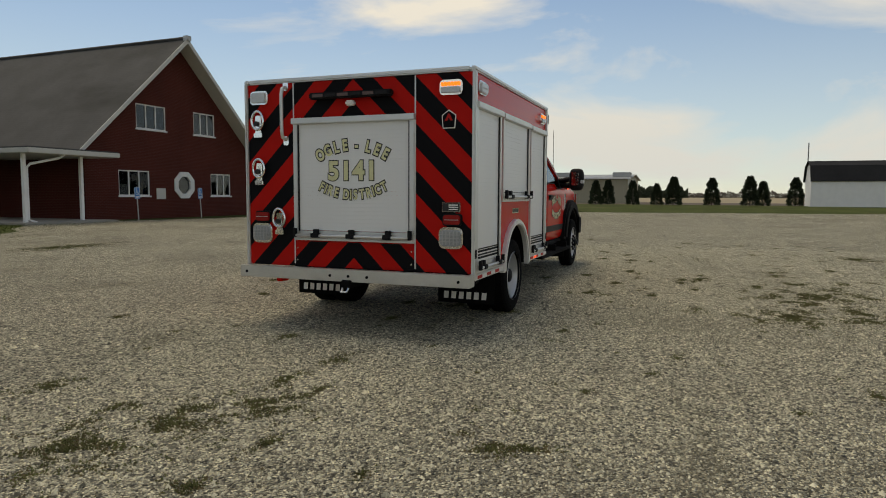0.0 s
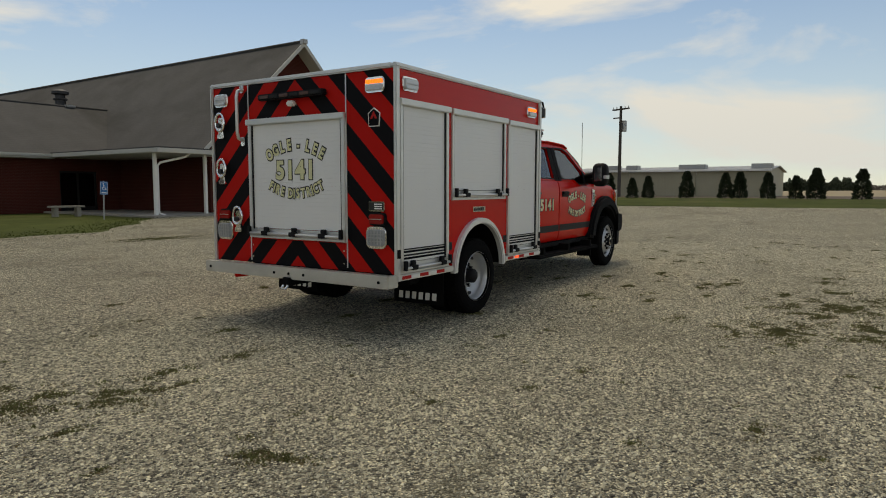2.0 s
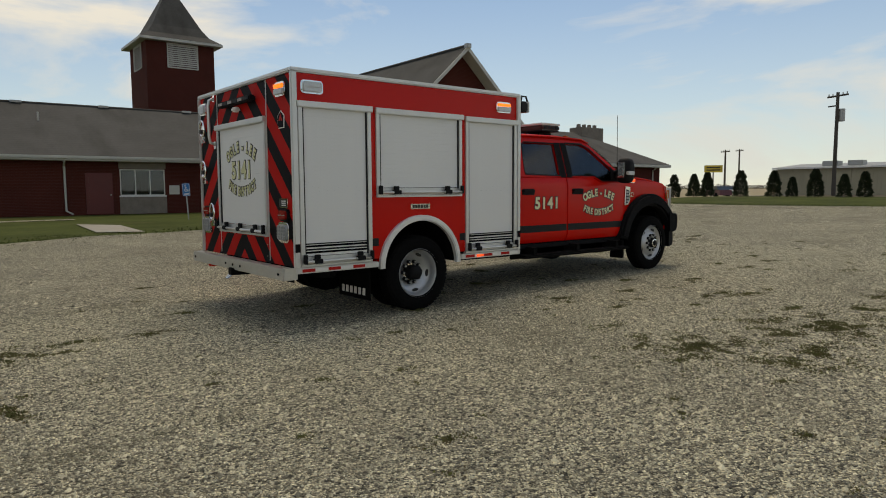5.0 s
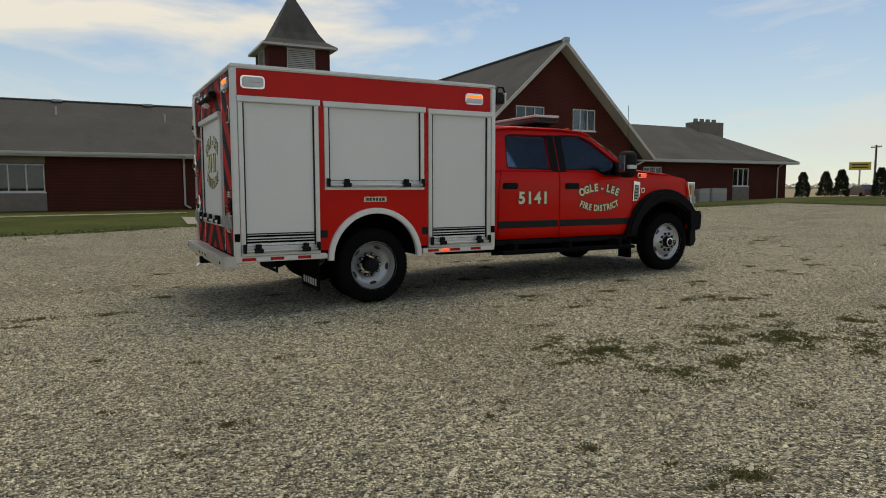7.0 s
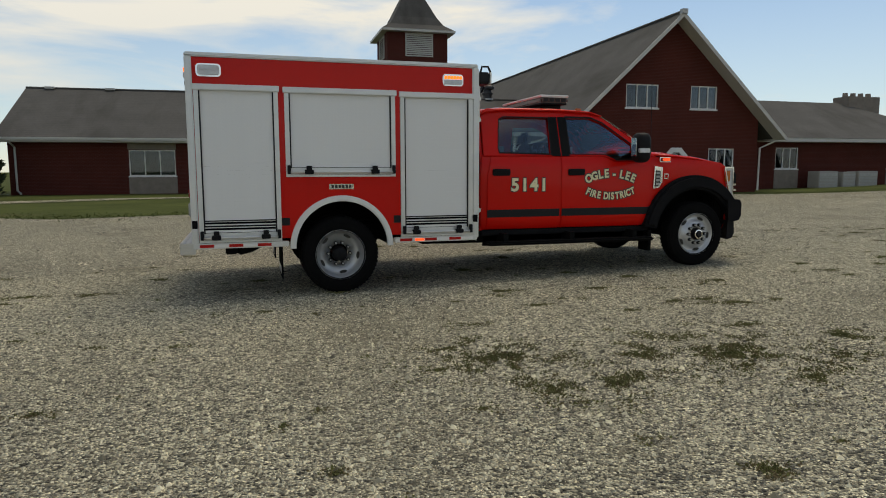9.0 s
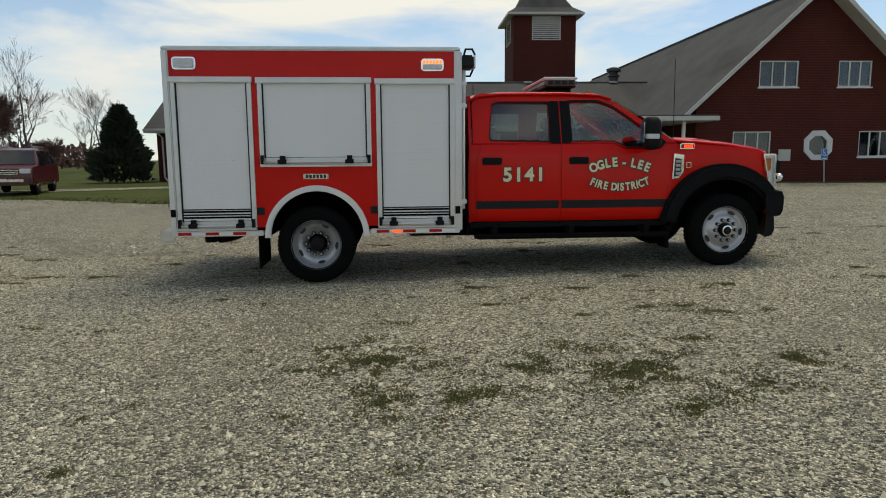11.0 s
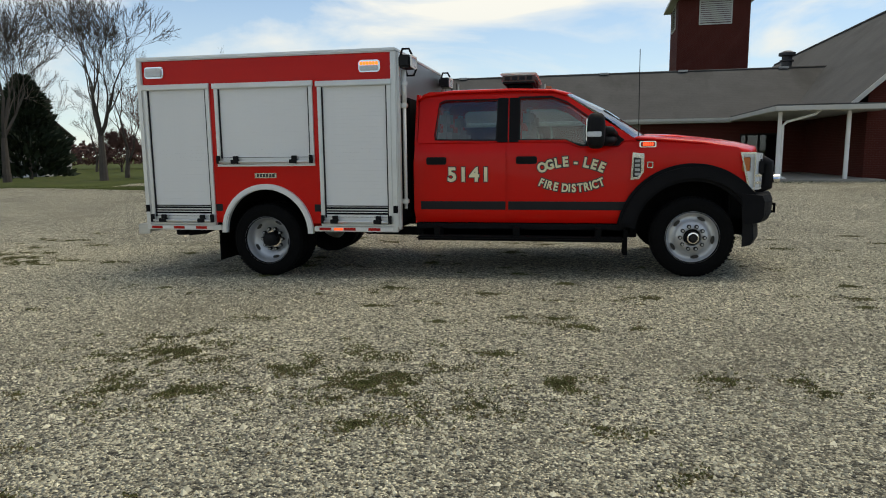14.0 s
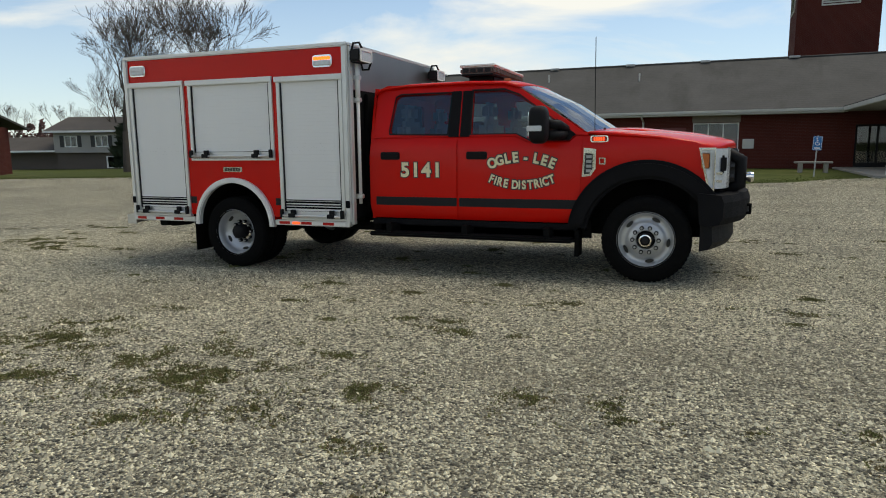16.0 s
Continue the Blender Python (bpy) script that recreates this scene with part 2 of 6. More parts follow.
def box(x0, x1, y0, y1, z0, z1, bevel=0.0, bm=None, seg=2):
    own = bm is None
    tmp = bmesh.new()
    bmesh.ops.create_cube(tmp, size=1, matrix=Matrix.LocRotScale(((x0 + x1) / 2, (y0 + y1) / 2, (z0 + z1) / 2), None, (x1 - x0, y1 - y0, z1 - z0)))
    if bevel:
        bmesh.ops.bevel(tmp, geom=tmp.edges[:], offset=bevel, segments=seg, affect='EDGES')
    return tmp if own else merge(bm, tmp)


def merge(bm, tmp, m=None):
    if m is not None:
        bmesh.ops.transform(tmp, matrix=m, verts=tmp.verts)
    me = bpy.data.meshes.new("tmp")
    tmp.to_mesh(me)
    tmp.free()
    bm.from_mesh(me)
    bpy.data.meshes.remove(me)
    return bm


def cyl(p0, p1, r0, r1=None, sides=16, bm=None, bevel=0.0):
    r1 = r0 if r1 is None else r1
    p0, p1 = Vector(p0), Vector(p1)
    tmp = bmesh.new()
    bmesh.ops.create_cone(tmp, cap_ends=True, segments=sides, radius1=r0, radius2=r1, depth=(p1 - p0).length)
    if bevel:
        bmesh.ops.bevel(tmp, geom=[e for e in tmp.edges if len(e.link_faces) == 2 and any(len(f.verts) > 4 for f in e.link_faces)], offset=bevel, segments=2, affect='EDGES')
    q = (p1 - p0).to_track_quat("Z", "Y")
    bmesh.ops.transform(tmp, matrix=Matrix.LocRotScale((p0 + p1) / 2, q, None), verts=tmp.verts)
    return tmp if bm is None else merge(bm, tmp)


def tube(points, r, sides=8, closed=False):
    """A round bar along points."""
    bm = bmesh.new()
    pts = [Vector(p) for p in points]
    rings = []
    for i, p in enumerate(pts):
        a = pts[i - 1] if (i or closed) else p
        b = pts[(i + 1) % len(pts)] if (i < len(pts) - 1 or closed) else p
        d = (b - a).normalized()
        u = d.orthogonal().normalized() if not rings else (last - d * last.dot(d)).normalized()
        last = u
        v = d.cross(u)
        rings.append([bm.verts.new(p + (u * math.cos(2 * math.pi * k / sides) + v * math.sin(2 * math.pi * k / sides)) * r) for k in range(sides)])
    for i in range(len(rings) if closed else len(rings) - 1):
        a, b = rings[i], rings[(i + 1) % len(rings)]
        for k in range(sides):
            bm.faces.new((a[k], a[(k + 1) % sides], b[(k + 1) % sides], b[k]))
    if not closed:
        bm.faces.new(rings[0])
        bm.faces.new(rings[-1])
    return bm


def plate(outer, holes=(), thick=0.1, m=None, bevel=0.0):
    """A flat plate of an outline in x, z with openings through it; its front at y = 0, its back at y = thick."""
    bm = bmesh.new()
    edges = []
    for loop in (outer, *holes):
        vs = [bm.verts.new((x, 0, z)) for x, z in loop]
        edges += [bm.edges.new((vs[i], vs[(i + 1) % len(vs)])) for i in range(len(vs))]
    bmesh.ops.triangle_fill(bm, edges=edges, use_beauty=True, use_dissolve=False)
    bmesh.ops.dissolve_limit(bm, angle_limit=0.01, verts=bm.verts[:], edges=bm.edges[:])
    r = bmesh.ops.extrude_face_region(bm, geom=bm.faces[:])
    bmesh.ops.translate(bm, vec=(0, thick, 0), verts=[v for v in r["geom"] if isinstance(v, bmesh.types.BMVert)])
    if bevel:
        bmesh.ops.recalc_face_normals(bm, faces=bm.faces)
        es = [e for e in bm.edges if len(e.link_faces) == 2 and e.calc_face_angle(0) > 1.2 and abs(e.verts[0].co.y) < 1e-5 and abs(e.verts[1].co.y) < 1e-5]
        bmesh.ops.bevel(bm, geom=es, offset=bevel, segments=2, affect='EDGES')
    if m is not None:
        bmesh.ops.transform(bm, matrix=m, verts=bm.verts)
    return bm


def rect(x0, x1, z0, z1, r=0.0, n=4):
    if not r:
        return [(x0, z0), (x1, z0), (x1, z1), (x0, z1)]
    out = []
    for cx, cz, a in ((x1 - r, z0 + r, -90), (x1 - r, z1 - r, 0), (x0 + r, z1 - r, 90), (x0 + r, z0 + r, 180)):
        out += [(cx + r * math.cos(radians(a + 90 * k / n)), cz + r * math.sin(radians(a + 90 * k / n))) for k in range(n + 1)]
    return out


def arc(cx, cz, r, a0, a1, n=20):
    return [(cx + r * math.cos(radians(a0 + (a1 - a0) * k / n)), cz + r * math.sin(radians(a0 + (a1 - a0) * k / n))) for k in range(n + 1)]


def lathe(profile, n=40, cap=True):
    """A turned shape: profile of (radius, along) round the y axis."""
    bm = bmesh.new()
    rings = []
    for r, y in profile:
        rings.append([bm.verts.new((r * math.cos(2 * math.pi * k / n), y, r * math.sin(2 * math.pi * k / n))) for k in range(n)])
    for a, b in zip(rings, rings[1:]):
        for k in range(n):
            bm.faces.new((a[k], a[(k + 1) % n], b[(k + 1) % n], b[k]))
    if cap and profile[0][0] > 1e-4:
        bm.faces.new(rings[0])
    if cap and profile[-1][0] > 1e-4:
        bm.faces.new(rings[-1])
    bmesh.ops.remove_doubles(bm, verts=bm.verts, dist=1e-5)
    return bm


def letters(text, size, depth, m, material, name, parent, offset=0.0, space=1.0, label=""):
    """Words in the built-in font, as a mesh in the x, z plane facing -y, centred."""
    cu = bpy.data.curves.new("words", 'FONT')
    cu.body, cu.size, cu.extrude, cu.offset = text, size, depth, offset
    cu.align_x, cu.align_y, cu.space_character = 'CENTER', 'CENTER', space
    ob = bpy.data.objects.new("words", cu)
    scene.collection.objects.link(ob)
    dg = bpy.context.evaluated_depsgraph_get()
    me = bpy.data.meshes.new_from_object(ob.evaluated_get(dg))
    bpy.data.objects.remove(ob)
    me.transform(m @ pose(0, 0, 0, 90, 0, 0))
    me.materials.clear()
    me.materials.append(material)
    return part(name, me, material, parent, label)


# ---- ground ----
def smooth(t):
    t = max(0.0, min(1.0, t))
    return t * t * (3 - 2 * t)


def ground_z(x, y):
    near = max(-0.08, min(0.03, 0.0165 * (x - 4.8))) * smooth((14 - abs(y + 2)) / 6)
    return near + 0.55 * smooth((x - 26) / 22) * smooth((34 - y) / 12) - 0.9 * smooth((-x - 17) / 45)


GRASS = mat("spring_grass", (0.060, 0.074, 0.022), 0.95, 0, 0.45, 0.35, 0.6, 9, fine=3.0, spec=0.05)
tint(GRASS, noise_mask(GRASS, 0.25, 0.56, 0.74, 6), (0.10, 0.095, 0.045))
FIELD = mat("ploughed_brown_field", (0.075, 0.052, 0.036), 0.95, 0, 0.3, 0.2, 0.5, 3, fine=1.5)
STUBBLE = mat("tan_stubble_field", (0.27, 0.22, 0.13), 0.95, 0, 0.2, 0.05, 0.4, 2, fine=0.8)


def gravel_material():
    m = mat("crushed_limestone_gravel", (0.375, 0.349, 0.250), 0.92, 0, 0.30, 0.5, fine=28.0)
    n, l = m.node_tree.nodes, m.node_tree.links
    b = n["Principled BSDF"]
    tc = n.new("ShaderNodeTexCoord")
    heights = []
    for scale, amount in ((52.0, 0.88), (115.0, 0.80)):
        vo = n.new("ShaderNodeTexVoronoi")
        vo.inputs["Scale"].default_value, vo.inputs["Randomness"].default_value = scale, 1.0
        l.new(tc.outputs["Object"], vo.inputs["Vector"])
        sep = n.new("ShaderNodeSeparateColor")
        l.new(vo.outputs["Color"], sep.inputs["Color"])
        mr = n.new("ShaderNodeMapRange")
        mr.inputs["To Min"].default_value, mr.inputs["To Max"].default_value = 1 - amount, 1 + amount
        l.new(sep.outputs["Red"], mr.inputs["Value"])
        mx = n.new("ShaderNodeMix")
        mx.data_type, mx.blend_type = 'RGBA', 'MULTIPLY'
        mx.inputs["Factor"].default_value = 1.0
        l.new(b.inputs["Base Color"].links[0].from_socket, mx.inputs["A"])
        l.new(mr.outputs["Result"], mx.inputs["B"])
        l.new(mx.outputs["Result"], b.inputs["Base Color"])
        heights.append(vo.outputs["Distance"])
    bp = n.new("ShaderNodeBump")
    bp.invert = True
    bp.inputs["Strength"].default_value, bp.inputs["Distance"].default_value = 1.0, 0.05
    l.new(heights[0], bp.inputs["Height"])
    l.new(bp.outputs["Normal"], b.inputs["Normal"])
    # fines and damp, worn tracks, moss and thin weeds
    tint(m, noise_mask(m, 0.32, 0.53, 0.82, 6, (1, 1, 1), (3, 1, 0)), (0.20, 0.18, 0.12))
    g = noise_mask(m, 0.55, 0.57, 0.78, 9, (0.7, 1.4, 1), (7.3, 2.1, 0), 0.74)
    tint(m, g, (0.115, 0.105, 0.052))
    return m


GRAVEL = gravel_material()


def ground_sheet():
    lines = sorted(set([round(v, 2) for v in list(np.arange(-80, 100.1, 4)) + [-2, 2, 6, 10] + [s * d for d in (110, 140, 180, 240, 320, 450, 650, 1000, 1600, 2500) for s in (-1, 1)]]))
    vs, fs, mi = [], [], []
    k = len(lines)
    for y in lines:
        for x in lines:
            vs.append((x, y, ground_z(x, y)))
    for j in range(k - 1):
        for i in range(k - 1):
            fs.append((j * k + i, j * k + i + 1, (j + 1) * k + i + 1, (j + 1) * k + i))
            cx, cy = (lines[i] + lines[i + 1]) / 2, (lines[j] + lines[j + 1]) / 2
            mi.append(1 if 51 < cx < 72 and cy < 60 else 2 if cx > 72 and -300 < cy < 400 else 0)
    me = bpy.data.meshes.new("ground")
    me.from_pydata(vs, [], fs)
    for m in (GRASS, FIELD, STUBBLE):
        me.materials.append(m)
    me.polygons.foreach_set("material_index", mi)
    return tagged(new("ground", me), "flat spring grass running out to brown fields", "ground", kind="structure")


ground_sheet()


def ragged(outline, step=0.7, amp=0.35):
    """An outline with an uneven edge."""
    out = []
    for i, a in enumerate(outline):
        b = outline[(i + 1) % len(outline)]
        n = max(1, int(math.dist(a, b) / step))
        for k in range(n):
            x, y = a[0] + (b[0] - a[0]) * k / n, a[1] + (b[1] - a[1]) * k / n
            out.append((x + amp * noise.noise((x * 0.6, y * 0.6, 1)), y + amp * noise.noise((x * 0.6, y * 0.6, 9))))
    return out


def sheet(name, outline, material, lift, label, category, step=0.7, amp=0.35):
    bm = bmesh.new()
    vs = [bm.verts.new((x, y, 0)) for x, y in ragged(outline, step, amp)]
    es = [bm.edges.new((vs[i], vs[(i + 1) % len(vs)])) for i in range(len(vs))]
    bmesh.ops.triangle_fill(bm, edges=es, use_beauty=True)
    for c, n in (*(((v, 0, 0), (1, 0, 0)) for v in (-8, -4, -0.1, 2, 4.8, 6.6, 10)), *(((0, v, 0), (0, 1, 0)) for v in (-16, -13, -10, -7, -2, 2, 4, 6, 9, 12)), ((28, 0, 0), (1, 0, 0)), ((33, 0, 0), (1, 0, 0)), ((38, 0, 0), (1, 0, 0)), ((43, 0, 0), (1, 0, 0)), ((-20, 0, 0), (1, 0, 0)), ((-30, 0, 0), (1, 0, 0)), ((0, 22, 0), (0, 1, 0))):
        bmesh.ops.bisect_plane(bm, geom=bm.verts[:] + bm.edges[:] + bm.faces[:], plane_co=c, plane_no=n)
    for v in bm.verts:
        v.co.z = ground_z(v.co.x, v.co.y) + lift
    ob = part(name, bm, material)
    return tagged(ob, label, category, kind="structure")


LOT = [(-42, -46), (-42, 15), (-18, 18.0), (-9, 15.4), (-4.2, 12.3), (-1, 13.3), (1.5, 14.9), (6, 15.6), (9.5, 19.2), (12.5, 22.4), (17, 23.2), (22, 21.9), (30, 20.2), (36, 19.5), (35.5, 13), (35.8, 4), (37, -10), (41, -46)]
gravel = sheet("gravel_lot", LOT, GRAVEL, 0.012, "pale grey crushed limestone parking lot with mossy weedy patches", "parking lot")
sheet("gravel_path", [(-15, 19.0), (-9.5, 22.2), (-4, 25.5), (3, 27), (3, 28.0), (-5, 27), (-11, 24), (-16, 22)], GRAVEL, 0.016, "narrow pale gravel drive through the grass", "path", 0.6, 0.15)

sheet("concrete_walk", [(1.6, 16.3), (2.8, 15.7), (3.2, 20.4), (2.1, 22.2)], CONCRETE, 0.03, "pale concrete walk across the grass to the side door", "path", 2.0, 0.02)

# ---- the long brick building ----
BM = Matrix.Rotation(radians(-1.6), 4, 'Z')
church = thing("brick_hall", "long dark red brick hall with steep gable and grey shingle roofs", "building", BM)


def roof_plane(name, a, b, c, d, thick, parent, material=None):
    """A sloped slab over four corners, given round the top."""
    bm = bmesh.new()
    pts = [Vector(p) for p in (a, b, c, d)]
    n = (pts[1] - pts[0]).cross(pts[3] - pts[0]).normalized()
    n = -n if n.z < 0 else n
    top = [bm.verts.new(p) for p in pts]
    bot = [bm.verts.new(p - n * thick) for p in pts]
    bm.faces.new(top)
    bm.faces.new(bot[::-1])
    for i in range(4):
        bm.faces.new((top[i], top[(i + 1) % 4], bot[(i + 1) % 4], bot[i]))
    return part(name, bm, material or SHINGLE, parent)


def window_unit(u0, u1, z0, z1, d, parent, panes=3, curtain=True):
    """A white three-light window in an opening of a wall whose face is at d."""
    f, w = 0.055, u1 - u0
    holes = [rect(u0 + f + k * (w - f) / panes, u0 + (k + 1) * (w - f) / panes, z0 + f, z1 - f) for k in range(panes)]
    fr = part("window_frame", plate(rect(u0, u1, z0, z1), holes, 0.09, pose(0, d + 0.03, 0)), FRAME_W, parent, "white three-light window frame")
    for k in range(panes):
        h = holes[k]
        g = part("pane", box(h[0][0], h[1][0], d + 0.075, d + 0.081, z0 + f, z1 - f), HOUSE_GLASS, fr)
        g.visible_shadow = False
    part("sill", box(u0 - 0.06, u1 + 0.06, d - 0.05, d + 0.12, z0 - 0.07, z0, 0.008), FRAME_W, fr)
    if curtain:
        part("curtain", box(u0 + 0.05, u0 + w * 0.34, d + 0.2, d + 0.22, z0, z1), CURTAIN, fr)
        part("curtain", box(u1 - w * 0.36, u1 - 0.05, d + 0.2, d + 0.22, z0, z1), CURTAIN, fr)
    # added dark sheet behind the glass, painting the room's shade
    part("room_shade_sheet", plate(rect(u0 - 0.3, u1 + 0.3, z0 - 0.3, z1 + 0.3), (), 0.02, pose(0, d + 0.9, 0)), DARK, fr)
    return fr


# gabled hall
GU0, GU1, GD0, GD1, GC, GZ, GE = 16.2, 27.5, 24.8, 64.5, 21.9, 9.35, 3.05
slope = (GZ - GE) / (GC - 15.15)
gw = [(19.2, 21.12, 4.52, 5.75), (23.1, 24.75, 4.52, 5.75), (18.05, 19.95, 1.17, 2.42), (24.35, 26.0, 1.17, 2.42)]
octagon = [(22.3 + 0.66 * math.cos(radians(22.5 + 45 * k)), 1.74 + 0.66 * math.sin(radians(22.5 + 45 * k))) for k in range(8)]
zs = lambda u: GZ - 0.12 - slope * abs(u - GC)
part("gable_wall", plate([(GU0, 0), (GU1, 0), (GU1, zs(GU1)), (GC, zs(GC)), (GU0, zs(GU0))], [rect(*w) for w in gw] + [octagon], 0.3, pose(0, GD0, 0)), BRICK, church, "dark red brick gable wall")
for w in gw:
    window_unit(*w, GD0, church)
oc = part("octagonal_window", plate([(22.3 + (x - 22.3) * 1.16, 1.74 + (z - 1.74) * 1.16) for x, z in octagon], [[(22.3 + (x - 22.3) * 0.74, 1.74 + (z - 1.74) * 0.74) for x, z in octagon]], 0.14, pose(0, GD0 - 0.06, 0)), FRAME_W, church, "white octagonal window surround")
part("pane", plate([(22.3 + (x - 22.3) * 0.76, 1.74 + (z - 1.74) * 0.76) for x, z in octagon], (), 0.01, pose(0, GD0 + 0.06, 0)), HOUSE_GLASS, oc).visible_shadow = False
# added dark sheet for the shade behind the octagonal pane
part("room_shade_sheet", plate(rect(21.3, 23.3, 0.8, 2.7), (), 0.02, pose(0, GD0 + 0.8, 0)), DARK, oc)
part("side_wall", box(GU0, GU0 + 0.3, GD0 + 0.3, GD1, 0, 3.4), BRICK, church)
part("side_wall", box(GU1 - 0.3, GU1, GD0 + 0.3, GD1, 0, 3.4), BRICK, church)
part("rear_wall", box(GU0, GU1, GD1, GD1 + 0.3, 0, 3.4), BRICK, church)
for side, eu in (("left", 15.15), ("right", 28.65)):
    roof_plane("gable_roof", (GC, GD0 - 0.85, GZ), (GC, GD1 + 0.5, GZ), (eu, GD1 + 0.5, GE), (eu, GD0 - 0.85, GE), 0.10, church)
    s = -1 if eu < GC else 1
    bm = bmesh.new()
    for dd in (0.0,):
        a, b = Vector((GC, GD0 - 0.9, GZ + 0.02)), Vector((eu + s * 0.03, GD0 - 0.9, GE + 0.0))
        vs = []
        for y in (GD0 - 0.9, GD0 - 0.855):
            vs.append([bm.verts.new((a.x, y, a.z)), bm.verts.new((b.x, y, b.z)), bm.verts.new((b.x, y, b.z - 0.24)), bm.verts.new((a.x, y, a.z - 0.26))])
        bm.faces.new(vs[0])
        bm.faces.new(vs[1][::-1])
        for k in range(4):
            bm.faces.new((vs[0][k], vs[0][(k + 1) % 4], vs[1][(k + 1) % 4], vs[1][k]))
    part("rake_board", bm, FASCIA, church, "off-white rake board")
    # boarded soffit under the overhang
    roof_plane("soffit", (GC, GD0 - 0.85, GZ - 0.14), (GC, GD0, GZ - 0.14), (eu, GD0, GE - 0.14), (eu, GD0 - 0.85, GE - 0.14), 0.02, church, FASCIA)
    part("gutter", box(min(eu, eu + s * 0.13), max(eu, eu + s * 0.13), GD0 - 0.85 if s > 0 else 33.5, 33.0 if s > 0 else GD1, GE - 0.16, GE - 0.02, 0.02), FASCIA, church)
part("ridge_cap", tube([(GC, GD0 - 0.95, GZ + 0.03), (GC, GD1, GZ + 0.03)], 0.09, 6), SHINGLE, church)
part("peak_block", box(GC - 0.16, GC + 0.16, GD0 - 1.0, GD0 - 0.7, GZ - 0.12, GZ + 0.14, 0.02), GALV, church)
part("wall_panel", box(20.35, 20.95, GD0 - 0.05, GD0 - 0.005, 1.0, 1.55, 0.01), FASCIA, church, "small off-white utility panel")
part("downspout", tube([(28.55, GD0 - 0.1, 2.92), (28.5, GD0 - 0.1, 2.8), (27.62, GD0 - 0.08, 2.45), (27.6, GD0 - 0.08, 0.1)], 0.055), FASCIA, church)

# wing with the tower
WU0, WD, WE, WR, WRD = -12.3, 33.0, 3.05, 6.2, 38.3
ww = [(-6.45, -4.05, 1.0, 2.42), (5.25, 7.55, 1.0, 2.42)]
part("wing_wall", plate(rect(WU0, GU0, 0, 3.05), [rect(*w) for w in ww] + [rect(12.9, 14.9, 0.02, 2.2)], 0.3, pose(0, WD, 0)), BRICK, church, "dark red brick wing wall")
for w in ww:
    window_unit(*w, WD, church)
    part("stone_panel", box(w[0] - 0.05, w[1] + 0.05, WD - 0.03, WD - 0.002, 0.02, 0.92), STONE, church, "buff stone apron below a window")
    part("stone_panel", box(w[0] - 0.05, w[1] + 0.05, WD - 0.03, WD - 0.002, 2.45, 2.85), STONE, church)
dr = part("entrance_door", plate(rect(12.9, 14.9, 0.02, 2.2), [rect(13.0, 13.85, 0.3, 2.1), rect(13.95, 14.8, 0.3, 2.1)], 0.08, pose(0, WD + 0.12, 0)), GREY_FILM, church, "dark framed glass double entrance door")
part("pane", box(13.0, 14.8, WD + 0.16, WD + 0.17, 0.3, 2.1), HOUSE_GLASS, dr).visible_shadow = False
# added dark sheet painting the unlit hallway behind the doors
part("room_shade_sheet", plate(rect(12.5, 15.3, 0, 2.6), (), 0.02, pose(0, WD + 1.2, 0)), DARK, dr)
DOOR_RED = mat("dark_red_door_paint", (0.11, 0.012, 0.010), 0.45, 0, 0.1, 3.0)
sd = part("side_door", plate(rect(3.59, 4.88, 0.06, 2.2), (), 0.05, pose(0, WD - 0.045, 0), 0.01), DOOR_RED, church, "dark red painted side door")
part("door_panel", plate(rect(3.74, 4.73, 0.35, 1.0), (), 0.012, pose(0, WD - 0.058, 0), 0.004), DOOR_RED, sd)
part("door_panel", plate(rect(3.74, 4.73, 1.15, 2.0), (), 0.012, pose(0, WD - 0.058, 0), 0.004), DOOR_RED, sd)
part("door_knob", cyl((4.78, WD - 0.11, 1.05), (4.78, WD - 0.045, 1.05), 0.03, sides=10), GALV, sd)
part("end_wall", box(WU0, WU0 + 0.3, WD + 0.3, 43.6, 0, 3.05), BRICK, church)
part("rear_wall", box(WU0, GU0, 43.6, 43.9, 0, 3.05), BRICK, church)
roof_plane("wing_roof", (WU0 - 0.5, WRD, WR), (20.0, WRD, WR), (16.4, WD - 0.6, WE), (WU0 - 0.5, WD - 0.6, WE), 0.10, church)
roof_plane("wing_roof", (WU0 - 0.5, WRD, WR), (20.0, WRD, WR), (20.0, 44.4, WE), (WU0 - 0.5, 44.4, WE), 0.10, church)
part("gable_end", plate([(WD + 0.2, 3.0), (43.7, 3.0), (WRD, 6.0)], (), 0.2, Matrix(((0, 1, 0, WU0), (1, 0, 0, 0), (0, 0, 1, 0), (0, 0, 0, 1)))), BRICK, church)
part("fascia", box(WU0 - 0.5, 12.4, WD - 0.66, WD - 0.62, WE - 0.24, WE - 0.02), FASCIA, church, "off-white fascia board")
part("gutter", box(WU0 - 0.5, 12.4, WD - 0.78, WD - 0.665, WE - 0.15, WE - 0.01, 0.02), FASCIA, church, "off-white eaves gutter")
part("soffit", box(WU0 - 0.45, 12.3, WD - 0.62, WD - 0.01, WE - 0.25, WE - 0.22), FASCIA, church)
part("ridge_cap", tube([(WU0 - 0.5, WRD, WR + 0.02), (19.0, WRD, WR + 0.02)], 0.07, 6), SHINGLE, church)
for u in (-11.5, -8.2, -3.6, 1.2, 5.6, 10.4, 16.2):
    part("ridge_vent", box(u - 0.28, u + 0.28, WRD - 0.22, WRD + 0.22, WR - 0.03, WR + 0.10, 0.02), GALV, church, "pale metal ridge vent")
